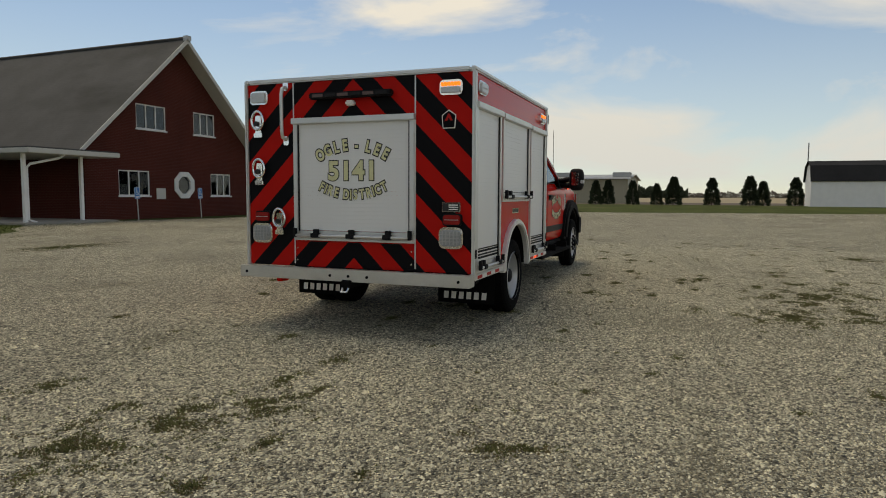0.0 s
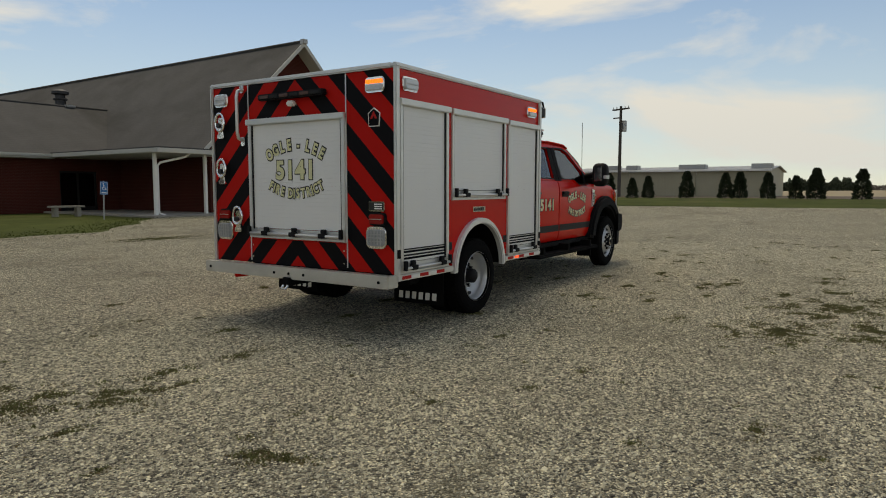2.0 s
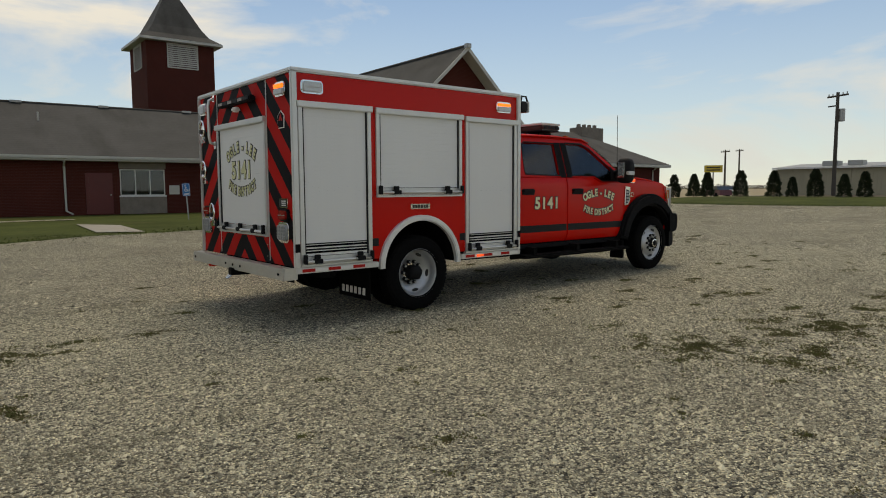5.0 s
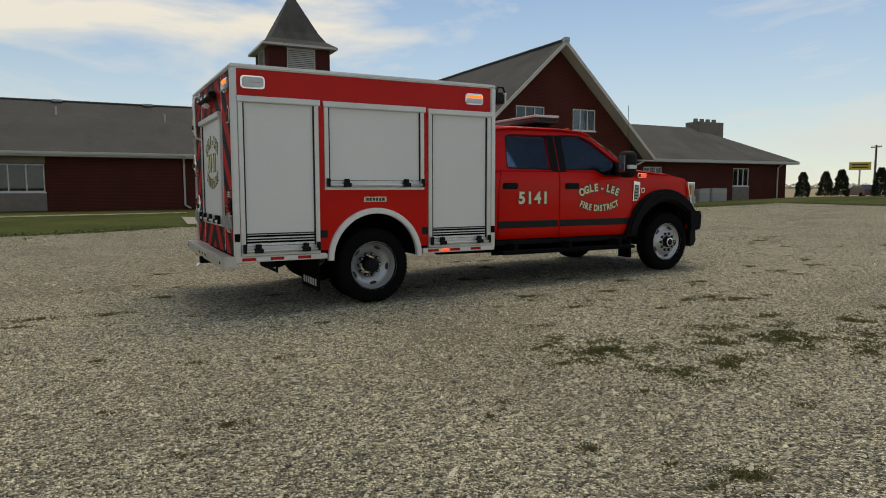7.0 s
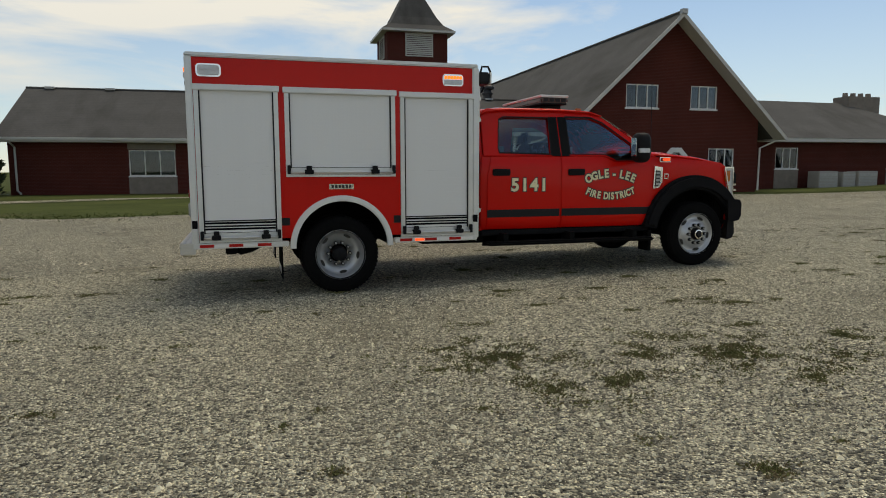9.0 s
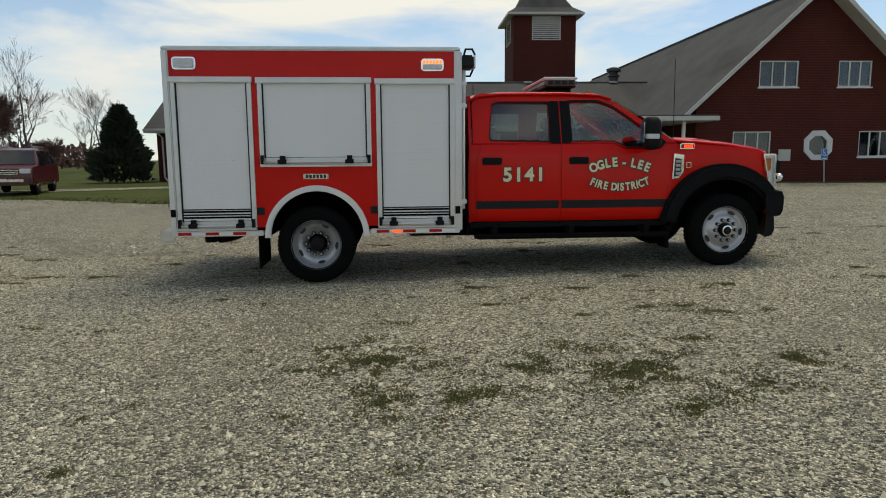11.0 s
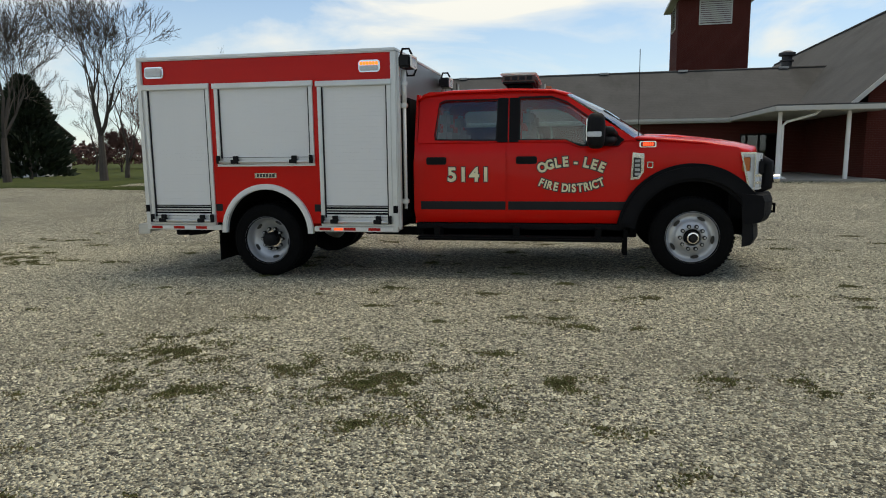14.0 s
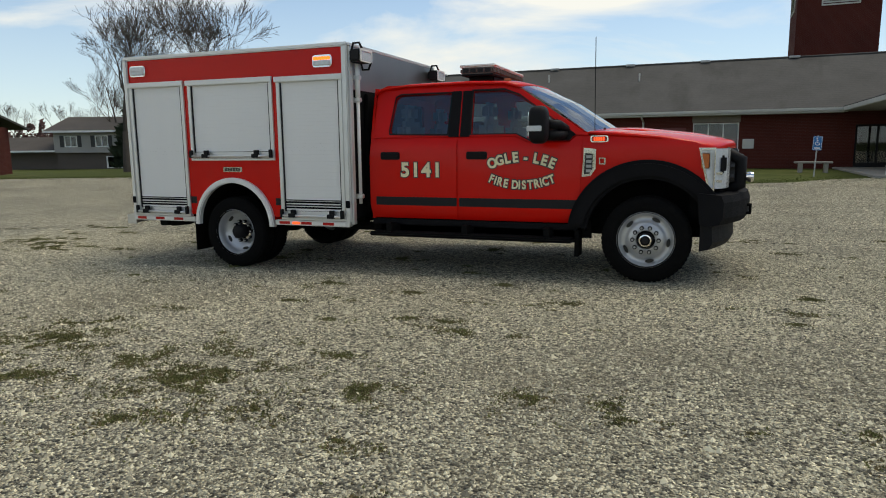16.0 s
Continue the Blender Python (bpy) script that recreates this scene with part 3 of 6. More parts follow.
for u, d in ((-3.6, 36.6), (2.0, 36.2)):
    z = WE + (WR - WE) * (d - WD + 0.6) / (WRD - WD + 0.6)
    part("vent_pipe", cyl((u, d, z - 0.1), (u, d, z + 0.45), 0.05), FASCIA, church)
for u in (2.6, -12.0):
    part("downspout", tube([(u, WD - 0.7, 2.9), (u, WD - 0.6, 2.75), (u + 0.05, WD - 0.09, 2.55), (u + 0.05, WD - 0.09, 0.25), (u + 0.3, WD - 0.4, 0.08)], 0.055), FASCIA, church, "off-white downspout")
part("wall_panel", box(7.75, 8.3, WD - 0.06, WD - 0.004, 1.05, 1.55, 0.01), FASCIA, church)
# stack on the roof by the valley
DARK_METAL = mat("dark_weathered_metal", (0.05, 0.05, 0.052), 0.6, 0.4, 0.2, 5.0)
st = part("roof_stack", lathe([(0.32, 0), (0.32, 0.75), (0.42, 0.78), (0.42, 0.86), (0.30, 0.90), (0.30, 1.1), (0.50, 1.15), (0.50, 1.32), (0.2, 1.45), (0, 1.45)], 20), DARK_METAL, church, "dark metal roof exhaust stack", m=pose(17.1, 41.2, 6.15, 90))

# porch canopy with posts
part("porch_roof", box(12.2, 16.5, 22.9, 33.0, 2.86, 3.06, 0.02), FASCIA, church, "flat off-white porch canopy")
part("porch_roof_cover", box(12.25, 16.45, 22.95, 33.0, 3.065, 3.12), SHINGLE, church)
for u in (12.6, 15.2):
    part("porch_post", box(u - 0.07, u + 0.07, 23.73, 23.87, 0.0, 2.86, 0.01), WHITE, church, "white square porch post")
part("downspout", tube([(13.9, 23.1, 2.86), (13.8, 23.3, 2.72), (12.85, 23.75, 2.45), (12.72, 23.78, 2.3), (12.72, 23.78, 0.2), (12.85, 23.5, 0.08)], 0.055), WHITE, church)
part("porch_slab", box(12.0, 16.4, 23.0, 33.0, 0.0, 0.09, 0.01), CONCRETE, church)

# wing with the chimney
RD, RU1, RE, RR, RRD = 28.0, 46.3, 3.2, 6.2, 33.6
rw = [(31.6, 33.3, 1.3, 2.62), (40.4, 42.1, 1.3, 2.62)]
part("east_wall", plate(rect(GU1, RU1, 0, 3.2), [rect(*w) for w in rw], 0.3, pose(0, RD, 0)), BRICK, church)
for w in rw:
    window_unit(*w, RD, church)
    part("stone_panel", box(w[0] - 0.05, w[1] + 0.05, RD - 0.03, RD - 0.002, 0.02, 1.22), STONE, church)
part("east_end_wall", box(RU1 - 0.3, RU1, RD + 0.3, 39.0, 0, 3.2), BRICK, church)
bm = bmesh.new()
P = [(27.0, RD - 0.6, RE), (RU1 + 0.6, RD - 0.6, RE), (RU1 + 0.6, 39.6, RE), (27.0, 39.6, RE), (24.5, RRD, RR), (42.0, RRD, RR - 0.1)]
v = [bm.verts.new(p) for p in P]
for f in ((0, 1, 5, 4), (1, 2, 5), (2, 3, 4, 5), (0, 4, 3), (3, 2, 1, 0)):
    bm.faces.new([v[k] for k in f])
part("hip_roof", bm, SHINGLE, church, "weathered grey hipped shingle roof")
part("fascia", box(28.75, RU1 + 0.62, RD - 0.68, RD - 0.605, RE - 0.24, RE - 0.02), FASCIA, church)
part("soffit", box(28.7, RU1 + 0.55, RD - 0.6, RD - 0.01, RE - 0.25, RE - 0.22), FASCIA, church)
part("downspout", tube([(45.2, RD - 0.6, 3.0), (45.2, RD - 0.1, 2.7), (45.2, RD - 0.1, 0.1)], 0.055), FASCIA, church)
chim = part("chimney", box(42.0, 44.9, RRD - 0.7, RRD + 0.7, 4.6, 6.55, 0.03), STONE, church, "broad buff stone chimney")
for k in range(4):
    part("chimney_pot", cyl((42.4 + 0.7 * k, RRD, 6.54), (42.4 + 0.7 * k, RRD, 6.85), 0.2, 0.17, 14), STONE, chim)

# bell tower
TU0, TU1, TD0, TD1, TE = 11.5, 16.95, 51.9, 57.3, 13.55
tower = part("tower", box(TU0, TU1, TD0, TD1, 0, TE, 0.02), BRICK, church, "square dark red brick bell tower")
bm = bmesh.new()
uc, dc = (TU0 + TU1) / 2, (TD0 + TD1) / 2
rings = []
for r, z in ((3.25, TE), (2.45, TE + 0.55), (1.95, TE + 1.3), (0.05, TE + 5.1)):
    rings.append([bm.verts.new((uc + r * a, dc + r * b, z)) for a, b in ((-1, -1), (1, -1), (1, 1), (-1, 1))])
for a, b in zip(rings, rings[1:]):
    for k in range(4):
        bm.faces.new((a[k], a[(k + 1) % 4], b[(k + 1) % 4], b[k]))
bm.faces.new(rings[0])
bm.faces.new(rings[-1])
part("tower_roof", bm, SHINGLE, tower, "flared grey shingle spire roof")
part("tower_fascia", plate([(-3.3, -3.3), (3.3, -3.3), (3.3, 3.3), (-3.3, 3.3)], [[(-2.7, -2.7), (2.7, -2.7), (2.7, 2.7), (-2.7, 2.7)]], 0.2, Matrix.Translation((uc, dc, TE - 0.21)) @ Matrix(((1, 0, 0, 0), (0, 0, 1, 0), (0, 1, 0, 0), (0, 0, 0, 1)))), FASCIA, tower)


def louver(m, w, h, parent):
    lv = part("louver", plate(rect(-w / 2, w / 2, 0, h), [rect(-w / 2 + 0.1, w / 2 - 0.1, 0.1, h - 0.1)], 0.08, m @ pose(0, -0.07, 0)), FASCIA, parent, "off-white louvred belfry vent")
    n = 11
    for k in range(n):
        z = 0.12 + (h - 0.24) * (k + 0.5) / n
        part("slat", box(-w / 2 + 0.1, w / 2 - 0.1, -0.06, -0.04, -0.075, 0.075), FASCIA, lv, m=m @ pose(0, -0.0, z, -35))


louver(pose(14.35, TD0, 11.3), 2.5, 2.0, tower)
louver(pose(TU0, 54.6, 11.3, 0, 0, -90), 2.5, 2.0, tower)

# ---- small things round the building ----
def accessible_sign(u, d, lean=0):
    s = thing("parking_sign", "blue accessible parking sign on a thin metal post", "sign", BM @ pose(u, d, ground_z(u, d), 0, lean, 0), "accessible parking signs")
    part("post", box(-0.025, 0.025, -0.012, 0.012, 0, 1.6), GALV, s)
    f = part("sign_face", plate(rect(-0.16, 0.16, 1.03, 1.57, 0.03), (), 0.006, pose(0, -0.022, 0)), SIGN_BLUE, s, "blue sign face with white wheelchair symbol")
    part("border", plate(rect(-0.15, 0.15, 1.050, 1.550, 0.03), [rect(-0.138, 0.138, 1.062, 1.538, 0.02)], 0.002, pose(0, -0.026, 0)), WHITE, f)
    bm = tube([(0.075 * math.cos(a), -0.028, 1.300 + 0.075 * math.sin(a)) for a in [radians(150 + 20 * k) for k in range(11)]], 0.011, 6)
    for a, b in (((-0.03, 1.460), (-0.02, 1.320)), ((-0.02, 1.320), (0.06, 1.310)), ((0.06, 1.310), (0.09, 1.230)), ((-0.03, 1.400), (0.04, 1.390))):
        merge(bm, tube([(a[0], -0.028, a[1]), (b[0], -0.028, b[1])], 0.011, 6))
    merge(bm, cyl((-0.03, -0.03, 1.490), (-0.03, -0.024, 1.490), 0.024))
    part("symbol", bm, WHITE, f)
    part("text_bar", box(-0.1, 0.1, -0.028, -0.0225, 1.090, 1.140), WHITE, f)


accessible_sign(10.1, 23.6, 2)
accessible_sign(6.1, 24.0, -3)
accessible_sign(17.7, 23.2, -3)
accessible_sign(21.6, 23.0, -4)
bench = thing("garden_bench", "low grey concrete bench on the grass by the wall", "bench", BM @ pose(10.5, 27.5, 0))
part("seat", box(-0.75, 0.75, -0.2, 0.2, 0.42, 0.5, 0.015), CONCRETE, bench)
for x in (-0.5, 0.5):
    part("leg", box(x - 0.09, x + 0.09, -0.16, 0.16, 0, 0.42, 0.02), CONCRETE, bench)


def ac_unit(u, w, h):
    a = thing("air_conditioner", "grey metal outdoor air conditioning cabinet on a pad", "air conditioner", BM @ pose(u, 26.8, 0), "air conditioners by the wall")
    part("casing", box(0, w, -0.45, 0.45, 0.12, h, 0.03), AC_GREY, a)
    part("grille", plate(rect(0.06, w - 0.06, 0.2, h - 0.12), [rect(0.09, w - 0.09, 0.24 + 0.09 * k, 0.285 + 0.09 * k) for k in range(int((h - 0.45) / 0.09))], 0.012, pose(0, -0.464, 0)), GALV, a)
    part("pad", box(-0.05, w + 0.05, -0.5, 0.5, 0.0, 0.12), CONCRETE, a)


for u, w, h in ((33.4, 1.45, 1.15), (35.2, 1.0, 1.1), (36.4, 1.5, 1.15)):
    ac_unit(u, w, h)


# ---- the fire truck: x forward from the rear of its box, right side at y = 0 ----
truck = thing("fire_truck", "red crew-cab fire rescue truck with white roller shutters and chevron rear", "truck")
YC = 1.235
BXL, BW = 3.0, 2.47
AX1, AX2 = 1.47, 6.03


def mirror_y(m):
    return Matrix.Translation((0, 2 * YC, 0)) @ Matrix.Diagonal((1, -1, 1, 1)) @ m


# box body
prof = [(0.03, 0.56), (0.95, 0.56), (0.95, 0.47)] + arc(AX1 + 0.02, 0.46, 0.51, 180, 0, 24)[0:] + [(2.03, 0.47), (2.03, 0.56), (2.97, 0.56), (2.97, 2.36), (0.03, 2.36)]
bb = part("box_body", plate(prof, (), BW - 0.1, pose(0, 0.05, 0)), RED, truck, "red painted equipment box")
HOLES = [rect(0.09, 0.83, 0.57, 2.06), rect(0.955, 2.045, 1.21, 2.06), rect(2.16, 2.915, 0.57, 2.05)]
for flip in (False, True):
    part("side_skin", plate(prof, HOLES, 0.034, mirror_y(pose(0, 0.015, 0)) if flip else pose(0, 0.015, 0)), RED, bb, "red painted side panel")
part("wheel_well_liner", plate(arc(AX1 + 0.02, 0.46, 0.52, 180, 0, 24) + arc(AX1 + 0.02, 0.46, 0.505, 0, 180, 24), (), 0.75, pose(0, 0.03, 0)), CHASSIS, truck)
for yy in (0.78, BW - 0.80):
    part("wheel_well_back", plate(arc(AX1 + 0.02, 0.46, 0.52, 184, -4, 24), (), 0.02, pose(0, yy, 0)), CHASSIS, truck)
part("roof_panel", box(0.02, 2.98, 0.02, BW - 0.02, 2.36, 2.385, 0.008), ALU, truck, "aluminium box roof")
for y0, y1 in ((-0.012, 0.045), (BW - 0.045, BW + 0.012)):
    part("top_rail", box(-0.01, BXL + 0.01, y0, y1, 2.362, 2.405, 0.012), ALU, truck, "aluminium roof edge rail")
    for x0, x1 in ((-0.012, 0.055), (BXL - 0.055, BXL + 0.012)):
        part("corner_post", box(x0, x1, y0 if y0 < 0 else y0 + 0.022, y1 - 0.022 if y0 < 0 else y1, 0.52, 2.375, 0.012), ALU, truck, "rounded aluminium corner post")
for x0, x1 in ((-0.012, 0.04), (BXL - 0.04, BXL + 0.012)):
    part("top_rail", box(x0, x1, 0.045, BW - 0.045, 2.362, 2.405, 0.012), ALU, truck)
part("front_bulkhead", box(BXL - 0.02, BXL + 0.004, 0.05, BW - 0.05, 0.56, 2.37), BARE_ALU, truck, "bare aluminium front wall of the box")
part("roof_vent_hatch", box(1.05, 1.65, 1.65, 2.2, 2.384, 2.43, 0.02), ALU, truck)
part("roof_vent_hatch", box(2.3, 2.75, 0.9, 1.5, 2.384, 2.45, 0.02), ALU, truck)
part("roof_vent_hatch", box(0.1, 0.5, 1.9, 2.3, 2.384, 2.43, 0.02), ALU, truck)


def lamp(m, w, h, parent, lit=False, name="warning_light", lens=None):
    """A rounded warning lamp on a chrome bezel, facing -y of m."""
    lp = part(name, plate(rect(-w / 2, w / 2, -h / 2, h / 2, h * 0.28), (), 0.03, m @ pose(0, -0.03, 0), 0.008), PLASTIC if name == "tail_light" else CHROME, parent, "red rectangular tail lamp" if name == "tail_light" else "chrome-rimmed rounded warning lamp")
    if lit:
        part("lens", plate(rect(-w * 0.43, w * 0.43, -h * 0.38, h * 0.02, h * 0.1), (), 0.018, m @ pose(0, -0.046, 0), 0.005), LENS, lp)
        for k in range(6):
            x = -w * 0.36 + w * 0.72 * k / 5
            part("led", plate(rect(x - w * 0.05, x + w * 0.05, h * 0.08, h * 0.34, 0.006), (), 0.015, m @ pose(0, -0.044, 0)), AMBER_ON, lp, "lit amber diode")
    else:
        part("lens", plate(rect(-w * 0.43, w * 0.43, -h * 0.38, h * 0.38, h * 0.2), (), 0.018, m @ pose(0, -0.046, 0), 0.006), lens or LENS, lp)
        part("reflector", plate(rect(-w * 0.36, w * 0.36, -h * 0.02, h * 0.02), (), 0.004, m @ pose(0, -0.050, 0)), GALV, lp)
    return lp


def shutter(name, x0, x1, z0, z1, m, strips=False, latches=2, rail=0.045):
    """A roller shutter: frame, slats, lift bar with latches; in the x, z plane facing -y of m."""
    top = 0.055
    fr = part(name, plate(rect(x0, x1, z0, z1), [rect(x0 + rail, x1 - rail, z0 + 0.02, z1 - top)], 0.04, m @ pose(0, -0.022, 0), 0.004), ALU, truck, "satin aluminium roller shutter in its frame")
    part("drip_rail", plate(rect(x0 - 0.012, x1 + 0.012, z1 - 0.05, z1 + 0.006), (), 0.03, m @ pose(0, -0.045, 0), 0.006), ALU, fr)
    for x in (x0 + rail + 0.006, x1 - rail - 0.006):
        part("seal", plate(rect(x - 0.008, x + 0.008, z0 + 0.09, z1 - top), (), 0.01, m @ pose(0, -0.012, 0)), GREY_FILM, fr)
    zb = z0 + 0.10
    n = int((z1 - top - zb) / 0.0385)
    h = (z1 - top - zb) / n
    sl = mesh(plate(rect(x0 + rail, x1 - rail, 0.0001, h - 0.0001), (), 0.018, pose(0, 0, 0), 0.0007), "slat", SATIN)
    for k in range(n):
        part("slat", sl, SATIN, fr, m=m @ pose(0, 0.0, zb + k * h))
    part("backing", plate(rect(x0 + rail, x1 - rail, z0 + 0.02, z1 - top), (), 0.004, m @ pose(0, 0.018, 0)), CHASSIS, fr)
    bar = part("lift_bar", plate(rect(x0 + rail, x1 - rail, z0 + 0.022, z0 + 0.095), (), 0.026, m @ pose(0, -0.010, 0), 0.006), ALU, fr)
    part("lift_rod", tube([m @ Vector((x0 + 0.03, -0.055, z0 + 0.05)), m @ Vector((x1 - 0.03, -0.055, z0 + 0.05))], 0.014, 10), ALU, fr, smooth=True)
    for k in range(latches):
        x = x0 + (x1 - x0) * (0.2 + 0.6 * k / max(1, latches - 1))
        bm = plate(rect(x - 0.045, x + 0.045, z0 + 0.03, z0 + 0.075, 0.01), (), 0.045, m @ pose(0, -0.075, 0), 0.006)
        merge(bm, plate(rect(x - 0.025, x + 0.03, z0 + 0.07, z0 + 0.115, 0.008), (), 0.03, m @ pose(0, -0.055, 0), 0.005))
        part("latch", bm, PLASTIC, fr, "black plastic shutter latch")
    for x in (x0 + 0.012, x1 - 0.045):
        part("end_cap", plate(rect(x, x + 0.034, z0 + 0.03, z0 + 0.12, 0.006), (), 0.03, m @ pose(0, -0.07, 0), 0.004), PLASTIC, fr)
    if strips:
        for k, z in enumerate((0.125, 0.155, 0.185, 0.212)):
            part("stripe", plate(rect(x0 + rail + 0.004, x1 - rail - 0.004, z0 + z, z0 + z + (0.02, 0.016, 0.02, 0.012)[k]), (), 0.002, m @ pose(0, -0.0045, 0)), (BLACK_FILM, GREY_FILM, BLACK_FILM, GREY_FILM)[k], fr)
    return fr


REAR = Matrix(((0, 1, 0, 0.03), (-1, 0, 0, BW), (0, 0, 1, 0), (0, 0, 0, 1)))  # local x runs to the truck's right, -y faces back
SIDE = pose(0, 0.015, 0)
shutter("rear_side_shutter", 0.06, 0.865, 0.535, 2.095, SIDE, True)
shutter("middle_side_shutter", 0.925, 2.075, 1.19, 2.09, SIDE)
shutter("front_side_shutter", 2.13, 2.945, 0.535, 2.08, SIDE, True)
for x0, x1 in ((0.868, 0.95), (2.05, 2.128)):
    part("stripe", plate(rect(x0, x1, 0.69, 0.77), (), 0.002, SIDE @ pose(0, -0.003, 0)), GREY_FILM, truck)
for x in (0.022, 2.978):
    part("stripe", plate(rect(x - 0.026, x + 0.026, 0.68, 0.76), (), 0.002, pose(0, -0.015, 0)), BLACK_FILM, truck)
# wheel-arch trim, rub rail with reflective strip
part("fender_ring", plate(arc(AX1 + 0.02, 0.45, 0.545, 180, 0, 32) + arc(AX1 + 0.02, 0.45, 0.485, 0, 180, 32), (), 0.06, pose(0, -0.035, 0), 0.012), POLISHED, truck, "polished rear wheel-arch trim")
for x0, x1 in ((0.0, 0.935), (2.05, 3.0)):
    part("rub_rail", box(x0, x1, -0.02, 0.05, 0.475, 0.53, 0.008), ALU, truck)
    n = int((x1 - x0 - 0.1) / 0.14)
    for k in range(n):
        part("reflector_tape", box(x0 + 0.06 + k * 0.14, x0 + 0.06 + k * 0.14 + 0.135, -0.0235, -0.0205, 0.488, 0.518), RED_FILM if k % 2 == 0 else WHITE, truck)
part("marker_lamp", box(2.28, 2.38, -0.032, -0.02, 0.49, 0.516, 0.004), RED_ON, truck, "lit red side marker")
part("name_plate", plate(rect(1.36, 1.62, 1.06, 1.115), (), 0.006, SIDE @ pose(0, -0.008, 0)), CHROME, truck)
for k in range(6):
    part("name_plate_mark", plate(rect(1.385 + 0.037 * k, 1.41 + 0.037 * k, 1.07, 1.105), (), 0.002, SIDE @ pose(0, -0.011, 0)), LETTER_EDGE, truck)
lamp(SIDE @ pose(0.21, 0, 2.235), 0.235, 0.125, truck)
lamp(SIDE @ pose(2.72, 0, 2.225), 0.235, 0.125, truck, True)

# rear face: chevrons on three panels
CHEV = mat("chevron_film", (0.47, 0.010, 0.007), 0.55, 0, 0.06, 8.0, spec=0.08)


def chevrons(m):
    n, l = m.node_tree.nodes, m.node_tree.links
    tc, sp = n.new("ShaderNodeTexCoord"), n.new("ShaderNodeSeparateXYZ")
    l.new(tc.outputs["Object"], sp.inputs["Vector"])

    def math_node(op, a, b=None):
        k = n.new("ShaderNodeMath")
        k.operation = op
        for i, v in enumerate((a, b)):
            if v is None:
                continue
            if isinstance(v, (int, float)):
                k.inputs[i].default_value = v
            else:
                l.new(v, k.inputs[i])
        return k.outputs[0]

    off = math_node('ABSOLUTE', math_node('SUBTRACT', sp.outputs["Y"], YC))
    s = math_node('ADD', math_node('SUBTRACT', sp.outputs["Z"], 0.64), off)
    f = math_node('FRACT', math_node('DIVIDE', s, 0.43))
    tint(m, math_node('LESS_THAN', f, 0.5), (0.005, 0.005, 0.006))


chevrons(CHEV)
SY0, SY1, SZ0, SZ1 = 0.59, 1.90, 0.80, 2.0
L0, L1 = BW - SY1, BW - SY0
for x0, x1, z0, z1, nm in ((0.024, L0 - 0.012, 0.535, 2.36, "chevron_panel"), (L1 + 0.012, BW - 0.024, 0.535, 2.36, "chevron_panel"), (L0, L1, SZ1 + 0.012, 2.36, "chevron_panel"), (L0, L1, 0.535, SZ0 - 0.012, "chevron_panel")):
    part(nm, plate(rect(x0, x1, z0, z1), (), 0.012, REAR @ pose(0, -0.016, 0), 0.002), CHEV, truck, "red and black reflective chevron panel")
for x in (L0 - 0.006, L1 + 0.006):
    part("seam_strip", plate(rect(x - 0.006, x + 0.006, 0.56, 2.36), (), 0.008, REAR @ pose(0, -0.02, 0)), ALU, truck)
rs = shutter("rear_shutter", L0, L1, SZ0, SZ1, REAR @ pose(0, -0.018, 0), latches=3)
for x in (L0 + 0.03, L1 - 0.03):
    for z in (0.60, 0.72):
        part("bolt", cyl(REAR @ Vector((x, -0.026, z)), REAR @ Vector((x, -0.014, z)), 0.008, sides=8), CHROME, truck)


def arc_words(text, size, m, cx, cz, r, up, spread, parent, fill, edge, off, bold=0.003, sx=1.0):
    """Letters set on a curve, each with a dark outline."""
    widths = [dict(I=0.42, J=0.7).get(c, 0.62 if c == '-' else 0.5 if c == ' ' else 1.0) for c in text]
    total, pos = sum(widths), 0.0
    for c, w in zip(text, widths):
        t = (pos + w / 2) / total - 0.5
        pos += w
        if c == ' ':
            continue
        a = t * spread
        if up:
            x, z, turn = cx + r * math.sin(a), cz + r * math.cos(a), a
        else:
            x, z, turn = cx + r * math.sin(a), cz - r * math.cos(a), -a
        mm = m @ pose(x, 0, z) @ Matrix.Rotation(turn, 4, 'Y') @ Matrix.Diagonal((sx, 1, 1, 1))
        o = letters(c, size, 0.0008, mm, edge, "letter", parent, off, label="")
        letters(c, size, 0.0008, mm @ pose(0, -0.003, 0), fill, "face", o, bold)


cx = (L0 + L1) / 2
WM = REAR @ pose(0, -0.021, 0)
arc_words("OGLE - LEE", 0.150, WM, cx, 1.015, 0.715, True, 1.17, rs, LIME, LETTER_EDGE, 0.017, 0.006, 0.74)
for k, c in enumerate("5141"):
    o = letters(c, 0.25, 0.0008, WM @ pose(cx - 0.207 + 0.138 * k, 0, 1.478), LETTER_EDGE, "letter", rs, 0.018)
    letters(c, 0.25, 0.0008, WM @ pose(cx - 0.207 + 0.138 * k, -0.003, 1.478), LIME, "face", o, 0.009)
arc_words("FIRE DISTRICT", 0.128, WM, cx, 2.015, 0.765, False, 1.02, rs, LIME, LETTER_EDGE, 0.014, 0.004, 0.72)

